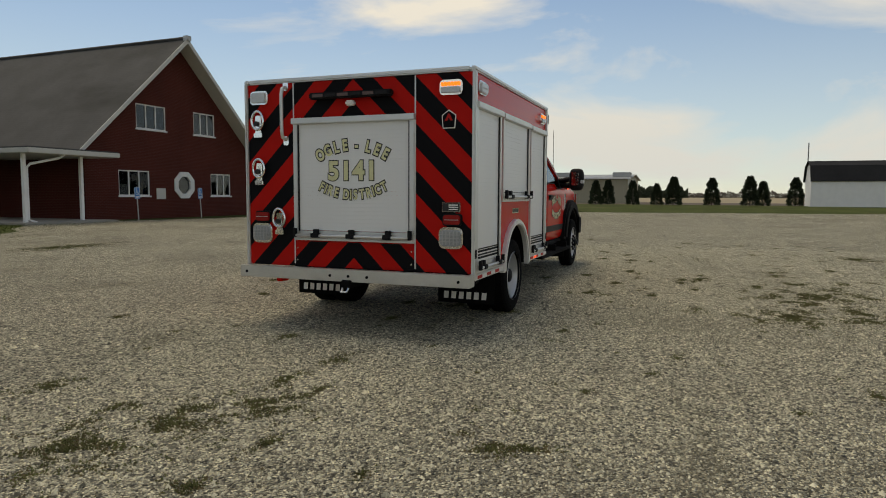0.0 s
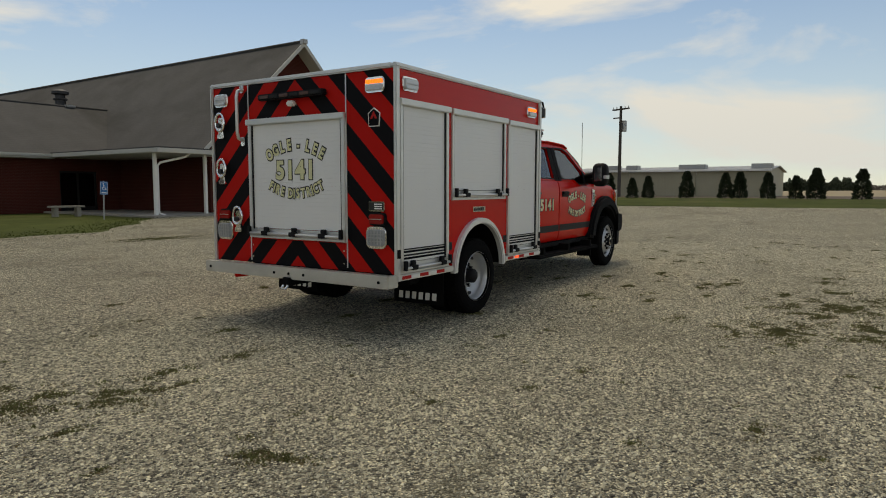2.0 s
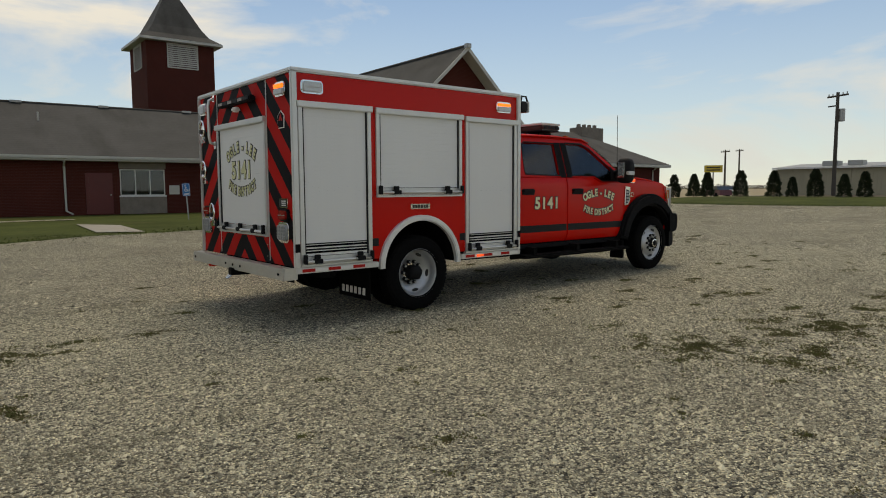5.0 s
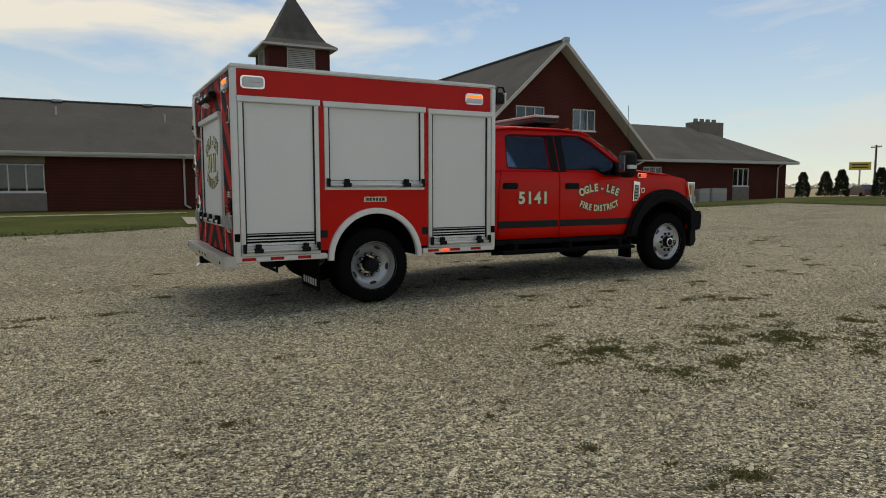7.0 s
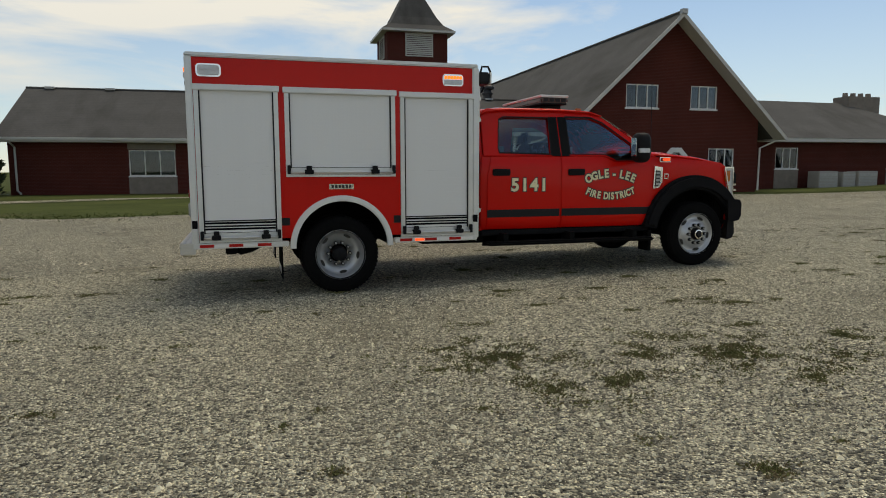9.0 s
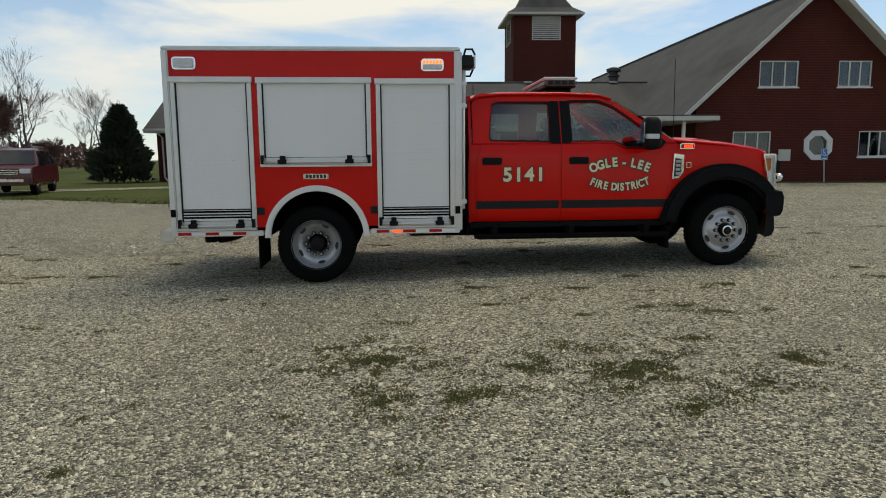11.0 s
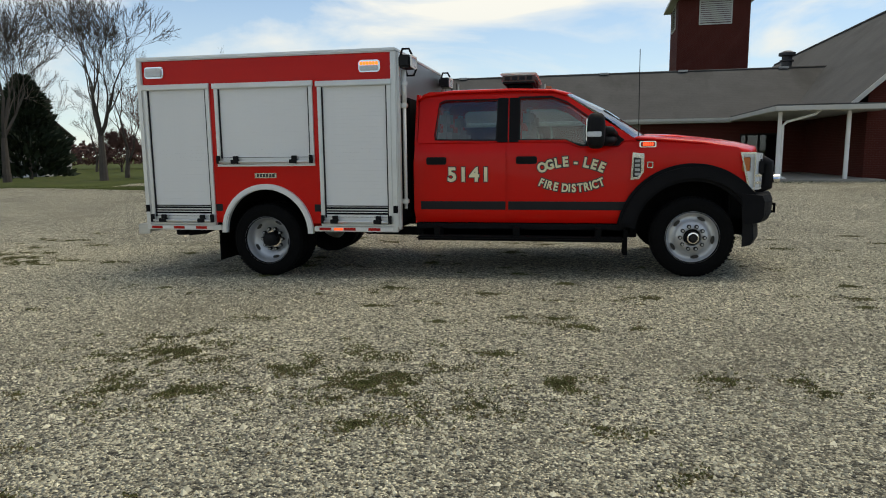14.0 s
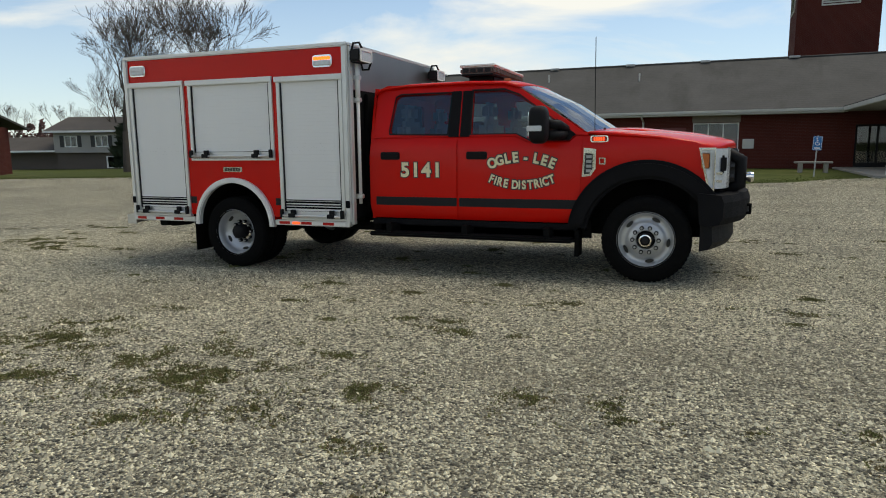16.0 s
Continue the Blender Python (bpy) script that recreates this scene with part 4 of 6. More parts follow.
lamp(REAR @ pose(0.17, -0.018, 2.225), 0.21, 0.135, truck)
lamp(REAR @ pose(BW - 0.225, -0.018, 2.225), 0.22, 0.135, truck, True)
for x in (0.19, BW - 0.22):
    lamp(REAR @ pose(x, -0.018, 0.862), 0.235, 0.20, truck, name="reversing_light", lens=GRID_LENS)
    rl = bpy.data.objects[[o.name for o in bpy.data.objects if o.name.startswith("reversing_light")][-1]]
    for k in range(5):
        part("lens_rib", plate(rect(x - 0.076 + 0.036 * k, x - 0.068 + 0.036 * k, 0.80, 0.924), (), 0.004, REAR @ pose(0, -0.072, 0)), GALV, rl)
    for z in (0.83, 0.862, 0.894):
        part("lens_rib", plate(rect(x - 0.09, x + 0.09, z - 0.003, z + 0.003), (), 0.004, REAR @ pose(0, -0.070, 0)), GALV, rl)
    lamp(REAR @ pose(x + 0.012, -0.018, 1.03), 0.19, 0.115, truck, name="tail_light", lens=RED_LENS)
part("placard", plate(rect(BW - 0.31, BW - 0.13, 1.10, 1.19, 0.01), (), 0.02, REAR @ pose(0, -0.036, 0), 0.004), CHROME, truck)
part("placard_face", plate(rect(BW - 0.30, BW - 0.14, 1.11, 1.18), (), 0.002, REAR @ pose(0, -0.04, 0)), LETTER_EDGE, truck)
for k in range(3):
    part("placard_bar", plate(rect(BW - 0.24, BW - 0.15, 1.12 + 0.02 * k, 1.13 + 0.02 * k), (), 0.002, REAR @ pose(0, -0.043, 0)), WHITE, truck)
part("shield_badge", plate([(BW - 0.31, 1.86), (BW - 0.19, 1.86), (BW - 0.18, 1.98), (BW - 0.25, 2.03), (BW - 0.32, 1.98)], (), 0.006, REAR @ pose(0, -0.022, 0)), WHITE, truck)
part("shield_field", plate([(BW - 0.302, 1.868), (BW - 0.198, 1.868), (BW - 0.19, 1.976), (BW - 0.25, 2.018), (BW - 0.31, 1.976)], (), 0.004, REAR @ pose(0, -0.0255, 0)), BLACK_FILM, truck)
part("shield_mark", plate([(BW - 0.29, 1.93), (BW - 0.25, 2.0), (BW - 0.21, 1.93), (BW - 0.235, 1.93), (BW - 0.25, 1.96), (BW - 0.265, 1.93)], (), 0.003, REAR @ pose(0, -0.0275, 0)), RED_FILM, truck)
# grab handle
part("grab_handle", tube([REAR @ Vector(p) for p in ((L0 - 0.09, -0.02, 1.80), (L0 - 0.095, -0.075, 1.82), (L0 - 0.10, -0.085, 1.88), (L0 - 0.10, -0.085, 2.24), (L0 - 0.095, -0.075, 2.30), (L0 - 0.09, -0.02, 2.32))], 0.018, 10), ALU, truck, "aluminium grab handle", True)
for z in (1.79, 2.33):
    part("handle_foot", plate(rect(L0 - 0.12, L0 - 0.06, z - 0.045, z + 0.045, 0.02), (), 0.012, REAR @ pose(0, -0.028, 0)), CHROME, truck)


def tool_holder(x, z):
    """A chrome looped hanger bracket."""
    loop = [(x + 0.068 * math.cos(a), -0.055, z + 0.03 + (0.075 if math.sin(a) > 0 else 0.06) * math.sin(a) * 1.35) for a in [2 * math.pi * k / 24 for k in range(24)]]
    h = part("tool_hanger", tube([REAR @ Vector(p) for p in loop], 0.015, 8, True), CHROME, truck, "polished looped tool hanger", True)
    part("bracket", plate(rect(x - 0.035, x + 0.035, z - 0.10, z + 0.09, 0.02), (), 0.035, REAR @ pose(0, -0.055, 0), 0.01), CHROME, h)
    part("knob", cyl(REAR @ Vector((x, -0.085, z + 0.005)), REAR @ Vector((x, -0.05, z + 0.005)), 0.026, sides=12), LETTER_EDGE, h)
    part("foot", plate(rect(x - 0.05, x + 0.05, z - 0.13, z - 0.085, 0.01), (), 0.05, REAR @ pose(0, -0.06, 0), 0.008), CHROME, h)


tool_holder(0.16, 1.96)
tool_holder(0.165, 1.48)
tool_holder(0.40, 0.98)
# warning bar over the shutter, camera below it
wb = part("traffic_bar", box(-0.075, 0.0, YC - 0.44, YC + 0.44, 2.175, 2.235, 0.012), PLASTIC, truck, "black amber-lensed traffic bar")
for k in range(6):
    part("bar_lens", box(-0.079, -0.07, YC - 0.40 + 0.136 * k, YC - 0.40 + 0.136 * k + 0.115, 2.19, 2.22), SMOKE_LENS if k % 2 else GREY_FILM, wb)
part("rear_camera", box(-0.075, 0.0, YC - 0.045, YC + 0.045, 2.10, 2.15, 0.015), WHITE, truck, "small white reversing camera")

# tailboard, hitch, flaps, exhaust and underframe
tb = part("tailboard", box(-0.125, 0.0, 0.0, BW, 0.500, 0.530, 0.006), TREAD, truck, "aluminium tread-plate rear step")
part("step_front", box(-0.13, -0.108, -0.005, BW + 0.005, 0.42, 0.535, 0.006), TREAD, tb)
for y in (-0.005, BW - 0.02):
    part("step_end", box(-0.125, 0.02, y, y + 0.025, 0.42, 0.535, 0.006), TREAD, tb)
for y in (0.1, 1.02, 1.22, 1.42, BW - 0.08):
    part("bolt", cyl((-0.138, y, 0.475), (-0.129, y, 0.475), 0.014, sides=10), CHASSIS, tb)
n = 26
dim = mesh(box(-0.012, 0.012, -0.004, 0.004, 0, 0.004, 0.001, seg=1), "tread", ALU)
for j in range(n):
    for i in range(2):
        part("tread", dim, ALU, tb, m=pose(-0.085 + 0.05 * i, 0.06 + j * 0.093 + 0.04 * (i % 2), 0.53, 0, 0, 40 if (i + j) % 2 else -40))
part("hitch", box(-0.16, 0.3, YC - 0.05, YC + 0.05, 0.36, 0.44, 0.008), CHASSIS, truck)
part("hitch_shackle", tube([(-0.16, YC - 0.03, 0.36), (-0.19, YC - 0.03, 0.33), (-0.19, YC + 0.03, 0.33), (-0.16, YC + 0.03, 0.36)], 0.012, 8), CHROME, truck)
part("tow_hook", box(-0.1, 0.05, 2.0, 2.06, 0.38, 0.44, 0.01), RED, truck)
for y in (0.62, 1.75):
    part("frame_rail", box(0.05, 6.4, y, y + 0.08, 0.50, 0.68), CHASSIS, truck)
part("underbody", box(0.1, 2.9, 0.5, BW - 0.5, 0.47, 0.56), CHASSIS, truck)
part("fuel_tank", box(3.1, 4.4, 0.75, 1.7, 0.36, 0.6, 0.04), CHASSIS, truck)
# added dark plates that paint the shaded band below the cab
for yy in (0.34, BW - 0.37):
    part("sill_shade_plate", box(3.2, 5.36, yy, yy + 0.03, 0.36, 0.60), CHASSIS, truck)
part("gearbox", box(4.5, 5.6, 0.95, 1.5, 0.40, 0.8, 0.06), CHASSIS, truck)
part("exhaust_pipe", tube([(4.0, 0.55, 0.42), (2.5, 0.5, 0.44), (2.2, 0.45, 0.6), (0.9, 0.45, 0.6), (0.55, 0.3, 0.44), (0.45, 0.12, 0.44)], 0.05, 12), CHASSIS, truck, smooth=True)
part("bottle_hanger", box(0.30, 0.42, 0.08, 0.3, 0.40, 0.47, 0.01), CHASSIS, truck)
for y0, nm in ((0.06, "a"), (1.80, "b")):
    fl = part("mud_flap", box(0.86, 0.872, y0, y0 + 0.62, 0.12, 0.52), RUBBER, truck, "black rubber mud flap with white marking")
    for k in range(6):
        part("marking", plate([(0, 0), (0.052, 0), (0.058, 0.075), (0.006, 0.075)], (), 0.002, Matrix(((0, 1, 0, 0.855), (-1, 0, 0, y0 + 0.555 - 0.084 * k), (0, 0, 1, 0.165), (0, 0, 0, 1)))), WHITE, fl)
part("axle", cyl((AX1, 0.3, 0.41), (AX1, BW - 0.3, 0.41), 0.06), CHASSIS, truck)
part("differential", lathe([(0, -0.16), (0.1, -0.15), (0.17, -0.06), (0.17, 0.06), (0.1, 0.15), (0, 0.16)], 20), CHASSIS, truck, m=pose(AX1, YC, 0.41))
part("axle", cyl((AX2, 0.4, 0.41), (AX2, BW - 0.4, 0.41), 0.055), CHASSIS, truck)


# wheels
TYRE = [(0.255, 0.205), (0.27, 0.215), (0.30, 0.222), (0.345, 0.220), (0.385, 0.208), (0.400, 0.190), (0.408, 0.165), (0.410, 0.11), (0.408, 0.055), (0.400, 0.03), (0.385, 0.012), (0.345, 0.0), (0.30, -0.002), (0.27, 0.005), (0.255, 0.015)]


def tyre_mesh():
    bm = lathe(TYRE + [TYRE[0]], 56, cap=False)
    for k in range(56):
        for side, y in ((0, 0.03), (1, 0.145)):
            a = 2 * math.pi * (k + 0.5 * side) / 56
            merge(bm, box(0.402, 0.4115, y, y + 0.045, -0.014, 0.014), Matrix.Rotation(a, 4, 'Y'))
    return mesh(bm, "tyre", RUBBER)


TYRE_ME = tyre_mesh()


def front_rim():
    return lathe([(0.262, 0.0), (0.268, 0.008), (0.262, 0.02), (0.245, 0.03), (0.235, 0.05), (0.215, 0.062), (0.185, 0.055), (0.165, 0.035), (0.15, 0.018), (0.095, 0.012), (0.085, 0.012), (0.085, 0.12), (0.25, 0.14), (0.255, 0.2)], 48, cap=False)


def rear_rim():
    return lathe([(0.262, 0.0), (0.268, 0.008), (0.260, 0.02), (0.245, 0.04), (0.238, 0.09), (0.226, 0.125), (0.195, 0.142), (0.165, 0.150), (0.15, 0.165), (0.10, 0.168), (0.10, 0.2), (0.25, 0.215)], 48, cap=False)


def wheel(x, y, face_dir, rear):
    """A wheel whose outer face is at y, looking along face_dir (-1 right, 1 left)."""
    m = pose(x, y, ground_z(x, y) + 0.418) @ (Matrix() if face_dir < 0 else Matrix.Rotation(math.pi, 4, 'Z'))
    w = part("wheel", front_rim() if not rear else rear_rim(), STEEL_WHEEL, truck, "grey painted ten-stud steel wheel", True, m)
    part("tyre", TYRE_ME, RUBBER, w)
    deep = 0.045 if not rear else 0.135
    # hand holes are uncut: black oval insets paint their dark depth
    for k in range(5):
        a = 2 * math.pi * (k + 0.35) / 5
        r = 0.205 if not rear else 0.205
        hole = [(0.042 * math.cos(t), 0.017 * math.sin(t)) for t in [2 * math.pi * i / 14 for i in range(14)]]
        part("hand_hole_shade", plate(hole, (), 0.03, Matrix.Rotation(a, 4, 'Y') @ pose(0, deep - 0.001 if not rear else 0.128, r) @ Matrix.Rotation(0, 4, 'Z')), LETTER_EDGE, w)
    y0 = 0.018 if not rear else 0.160
    for k in range(10):
        a = 2 * math.pi * k / 10
        part("stud_seat", cyl((0.118 * math.cos(a), y0 - 0.033, 0.118 * math.sin(a)), (0.118 * math.cos(a), y0, 0.118 * math.sin(a)), 0.020, sides=12), GREY_FILM, w)
        part("stud", cyl((0.118 * math.cos(a), y0 - 0.045, 0.118 * math.sin(a)), (0.118 * math.cos(a), y0, 0.118 * math.sin(a)), 0.012, sides=6), GALV, w)
    if not rear:
        part("hub", lathe([(0, -0.065), (0.03, -0.065), (0.036, -0.05), (0.055, -0.045), (0.07, -0.03), (0.075, 0.02)], 24), PLASTIC, w, smooth=True)
        part("hub_cap", lathe([(0, -0.069), (0.028, -0.068), (0.028, -0.064)], 20), GREY_FILM, w)
        part("hub_ring", lathe([(0.045, -0.05), (0.058, -0.048), (0.058, -0.043), (0.045, -0.043)], 24, cap=False), CHROME, w)
    else:
        part("hub", lathe([(0, 0.03), (0.055, 0.035), (0.075, 0.05), (0.08, 0.165)], 24), PLASTIC, w, smooth=True)
        part("inner_tyre", TYRE_ME, RUBBER, w, m=pose(0, 0.27, 0))


wheel(AX1, 0.01, -1, True)
wheel(AX1, BW - 0.01, 1, True)
wheel(AX2, 0.145, -1, False)
wheel(AX2, BW - 0.145, 1, False)

# ---- cab ----
CY = 0.22


def pillow(x0, x1, y0, y1, z0, z1, power, n=16):
    """A rounded block (superellipsoid) filling the given bounds."""
    bm = bmesh.new()
    bmesh.ops.create_uvsphere(bm, u_segments=2 * n, v_segments=n, radius=1.0)
    for v in bm.verts:
        c = v.co.normalized()
        r = (abs(c.x) ** power + abs(c.y) ** power + abs(c.z) ** power) ** (-1 / power)
        c = c * r
        v.co = ((x0 + x1) / 2 + c.x * (x1 - x0) / 2, (y0 + y1) / 2 + c.y * (y1 - y0) / 2, (z0 + z1) / 2 + c.z * (z1 - z0) / 2)
    return bm


def lamp_block(y, z0, z1):
    """A headlight body wrapping round the wing, its rear edge raked."""
    bm = bmesh.new()
    rows = []
    for z, back in ((z0, 0.085), (z0 + 0.02, 0.07), (z1 - 0.02, 0.0), (z1, 0.005)):
        rows.append([bm.verts.new(p) for p in ((6.475 + back, y - 0.012, z), (6.60, y - 0.012, z), (6.66, y + 0.04, z), (6.71, y + 0.15, z), (6.74, y + 0.34, z), (6.475 + back, y + 0.34, z))])
    for a, b in zip(rows, rows[1:]):
        for k in range(6):
            bm.faces.new((a[k], a[(k + 1) % 6], b[(k + 1) % 6], b[k]))
    bm.faces.new(rows[0])
    bm.faces.new(rows[-1])
    bmesh.ops.recalc_face_normals(bm, faces=bm.faces)
    return bm


def bulge(bm, flip):
    """Round the shoulder below the windows and tuck the sill in."""
    for z in (1.28, 1.32, 1.36, 1.395, 0.70, 0.66, 0.61):
        bmesh.ops.bisect_plane(bm, geom=bm.verts[:] + bm.edges[:] + bm.faces[:], plane_co=(0, 0, z), plane_no=(0, 0, 1))
    for v in bm.verts:
        d = 0.035 * (max(0.0, v.co.z - 1.27) / 0.15) ** 2 + 0.04 * (max(0.0, 0.705 - v.co.z) / 0.145) ** 2
        v.co.y += -d if flip else d
    me = mesh(bm, "cab_panel", RED, True)
    me.set_sharp_from_angle(angle=0.6)
    return me


BELT, ROOF = 1.42, 1.985
INS = 0.17


def up_frame(flip=False):
    """The tilted plane of the upper cab side; local z starts at the belt."""
    h = ROOF - BELT
    t = math.atan2(INS, h)
    m = pose(0, CY + 0.022, BELT) @ Matrix.Rotation(-t, 4, 'X')
    return mirror_y(m) if flip else m


# lower side with the front wheel opening, one on each side
low = [(3.14, 0.56), (5.40, 0.56)] + arc(AX2, 0.44, 0.60, 168, 8, 28) + [(6.56, 0.62), (6.57, 0.90), (6.54, 1.27), (6.44, 1.34), (6.2, 1.38), (5.46, 1.45), (5.40, BELT + 0.02), (5.34, BELT), (5.28, 1.362), (4.88, 1.362), (4.74, BELT + 0.02), (3.14, BELT + 0.02), (3.12, 1.2), (3.12, 0.7)]
for flip in (False, True):
    m = pose(0, CY + 0.012, 0)
    part("cab_side", bulge(plate(low, (), 0.06, mirror_y(m) if flip else m, 0.012), flip), RED, truck, "red cab side and front wing")
    ups = [(3.17, 0), (4.745, 0), (4.885, -0.058), (5.28, -0.058), (5.345, 0), (5.47, 0), (5.16, 0.22), (4.79, 0.48), (4.60, 0.565), (4.45, 0.582), (3.27, 0.582), (3.20, 0.55), (3.17, 0.45)]
    w1 = [(3.37, 0.045), (4.02, 0.03), (4.03, 0.47), (3.46, 0.47), (3.40, 0.44), (3.36, 0.10)]
    w2 = [(4.28, 0.03), (4.75, 0.03), (4.895, -0.038), (5.27, -0.038), (5.32, 0.02), (5.07, 0.20), (4.76, 0.42), (4.60, 0.48), (4.27, 0.48)]
    up = part("cab_upper_side", plate(ups, [w1, w2], 0.05, up_frame(flip), 0.006), RED, truck, "red cab window surround")
    g = part("side_glass", plate([(3.33, 0.01), (4.06, 0.01), (4.06, 0.49), (3.34, 0.49)], (), 0.005, up_frame(flip) @ pose(0, 0.02, 0)), CAB_GLASS, up)
    g.visible_shadow = False
    g = part("side_glass", plate([(4.24, 0.01), (4.745, 0.01), (4.885, -0.05), (5.28, -0.05), (5.36, 0.01), (5.08, 0.235), (4.76, 0.45), (4.60, 0.50), (4.24, 0.50)], (), 0.005, up_frame(flip) @ pose(0, 0.02, 0)), CAB_GLASS, up)
    g.visible_shadow = False
    for w in (w1, w2):
        cxw = sum(p[0] for p in w) / len(w)
        czw = sum(p[1] for p in w) / len(w)
        outer = [(cxw + (x - cxw) * 1.035, czw + (z - czw) * 1.07) for x, z in w]
        part("window_seal", plate(outer, [w], 0.012, up_frame(flip) @ pose(0, -0.005, 0)), PLASTIC, up, "black rubber window seal")
    part("pillar_trim", plate([(4.035, 0.0), (4.15, 0.0), (4.145, 0.49), (4.04, 0.49)], (), 0.01, up_frame(flip) @ pose(0, -0.006, 0), 0.003), TRIM, up, "black door pillar trim")
    part("pillar_trim", plate([(4.162, 0.0), (4.265, 0.0), (4.262, 0.49), (4.155, 0.49)], (), 0.01, up_frame(flip) @ pose(0, -0.006, 0), 0.003), TRIM, up)
    part("sail_panel", plate([(5.10, -0.036), (5.28, -0.036), (5.35, 0.005), (5.15, 0.17)], (), 0.012, up_frame(flip) @ pose(0, -0.008, 0), 0.003), TRIM, up)
    # door skins standing a little proud, with shut lines between them
    for nm, outline in (("rear_door", [(3.20, 0.567), (4.135, 0.567), (4.135, BELT - 0.005), (3.26, BELT - 0.005), (3.21, 1.2)]), ("front_door", [(4.155, 0.567), (5.36, 0.567), (5.40, 0.72), (5.415, BELT - 0.005), (5.35, BELT - 0.005), (5.285, 1.355), (4.878, 1.355), (4.735, BELT - 0.005), (4.155, BELT - 0.005)])):
        mm = pose(0, CY, 0)
        d = part(nm, bulge(plate(outline, (), 0.014, mirror_y(mm) if flip else mm, 0.006), flip), RED, truck, "red cab door with gold lettering" if nm == "front_door" else "red rear cab door")
        x = 3.27 if nm == "rear_door" else 4.24
        mm = pose(0, CY - 0.016, 0)
        hd = part("door_handle", plate(rect(x, x + 0.22, 1.19, 1.27, 0.02), (), 0.018, mirror_y(mm) if flip else mm, 0.006), PLASTIC, d, "black door handle")
        mm = pose(0, CY - 0.034, 0)
        part("grip", plate(rect(x + 0.01, x + 0.21, 1.228, 1.262, 0.012), (), 0.02, mirror_y(mm) if flip else mm, 0.006), PLASTIC, d)
        mm = pose(0, CY - 0.003, 0)
        part("stripe", plate(rect(outline[0][0] + 0.004, (4.131 if nm == "rear_door" else 5.37), 0.705, 0.795), (), 0.002, mirror_y(mm) if flip else mm), GREY_FILM, d)
        if nm == "rear_door" and not flip:
            rear_door = d
        if nm == "front_door" and not flip:
            front_door = d
    mm = pose(0, CY + 0.03, 0)
    part("rocker", plate([(3.14, 0.49), (5.38, 0.49), (5.40, 0.553), (3.14, 0.553)], (), 0.10, mirror_y(mm) if flip else mm, 0.01), TRIM, truck, "black rocker panel")
    # running board
    rb = box(3.18, 5.36, 0.06, 0.26, 0.385, 0.43, 0.018)
    if flip:
        bmesh.ops.transform(rb, matrix=mirror_y(Matrix()), verts=rb.verts)
    part("running_board", rb, CHASSIS, truck, "black running board")
    # second added dark plate, shade behind the running board
    sk = box(3.12, 5.5, 0.34, 0.38, 0.41, 0.58)
    if flip:
        bmesh.ops.transform(sk, matrix=mirror_y(Matrix()), verts=sk.verts)
    part("under_sill_shade", sk, CHASSIS, truck)
    for x in (3.4, 4.25, 5.1):
        mm = Matrix() if not flip else mirror_y(Matrix())
        b2 = box(x - 0.03, x + 0.03, 0.1, 0.5, 0.41, 0.52)
        bmesh.ops.transform(b2, matrix=mm, verts=b2.verts)
        part("board_bracket", b2, CHASSIS, truck)
    # wheel-arch flare
    fl = arc(AX2 - 0.01, 0.45, 0.735, 172, 18, 32) + arc(AX2, 0.44, 0.565, 12, 172, 32)
    mm = pose(0, CY - 0.075, 0)
    part("arch_flare", plate(fl, (), 0.12, mirror_y(mm) if flip else mm, 0.035), TRIM, truck, "charcoal textured wheel-arch flare")
    mm = pose(0, CY + 0.05, 0)
    part("arch_liner", plate(arc(AX2, 0.44, 0.60, 178, 2, 24) + arc(AX2, 0.44, 0.585, 2, 178, 24), (), 0.5, mirror_y(mm) if flip else mm), CHASSIS, truck)
    mm = pose(0, CY + 0.42, 0)
    part("wheel_house", plate(arc(AX2, 0.44, 0.60, 182, -2, 24), (), 0.03, mirror_y(mm) if flip else mm), CHASSIS, truck)
    mf = box(5.36, 5.40, 0.2, 0.42, 0.24, 0.5)
    bmesh.ops.transform(mf, matrix=Matrix() if not flip else mirror_y(Matrix()), verts=mf.verts)
    part("splash_guard", mf, RUBBER, truck)
    # vent badge behind the arch
    mm = pose(0, CY - 0.016, 0)
    vb = part("wing_vent", plate([(5.415, 1.02), (5.50, 1.03), (5.545, 1.10), (5.545, 1.285), (5.43, 1.30)], [[(5.435, 1.045), (5.485, 1.05), (5.515, 1.10), (5.515, 1.24), (5.445, 1.25)]], 0.02, mirror_y(mm) if flip else mm, 0.006), CHROME, truck, "chrome wing vent badge")
    mm = pose(0, CY - 0.008, 0)
    part("vent_mesh", plate([(5.43, 1.035), (5.49, 1.045), (5.52, 1.10), (5.52, 1.25), (5.44, 1.26)], (), 0.012, mirror_y(mm) if flip else mm), LETTER_EDGE, vb)
    for k in range(4):
        mm = pose(0, CY - 0.012, 0)
        part("mark", plate(rect(5.455, 5.505, 1.065 + 0.045 * k, 1.092 + 0.045 * k), (), 0.004, mirror_y(mm) if flip else mm), GALV, vb)
    mm = pose(0, CY - 0.004, 0)
    part("square_badge", plate(rect(5.575, 5.635, 1.14, 1.205, 0.006), [rect(5.585, 5.625, 1.15, 1.195)], 0.014, mirror_y(mm) if flip else mm), CHROME, truck)
    lamp(mirror_y(pose(5.575, CY + 0.01, 1.38)) if flip else pose(5.575, CY + 0.01, 1.38), 0.165, 0.062, truck, name="wing_flasher", lens=RED_LENS)
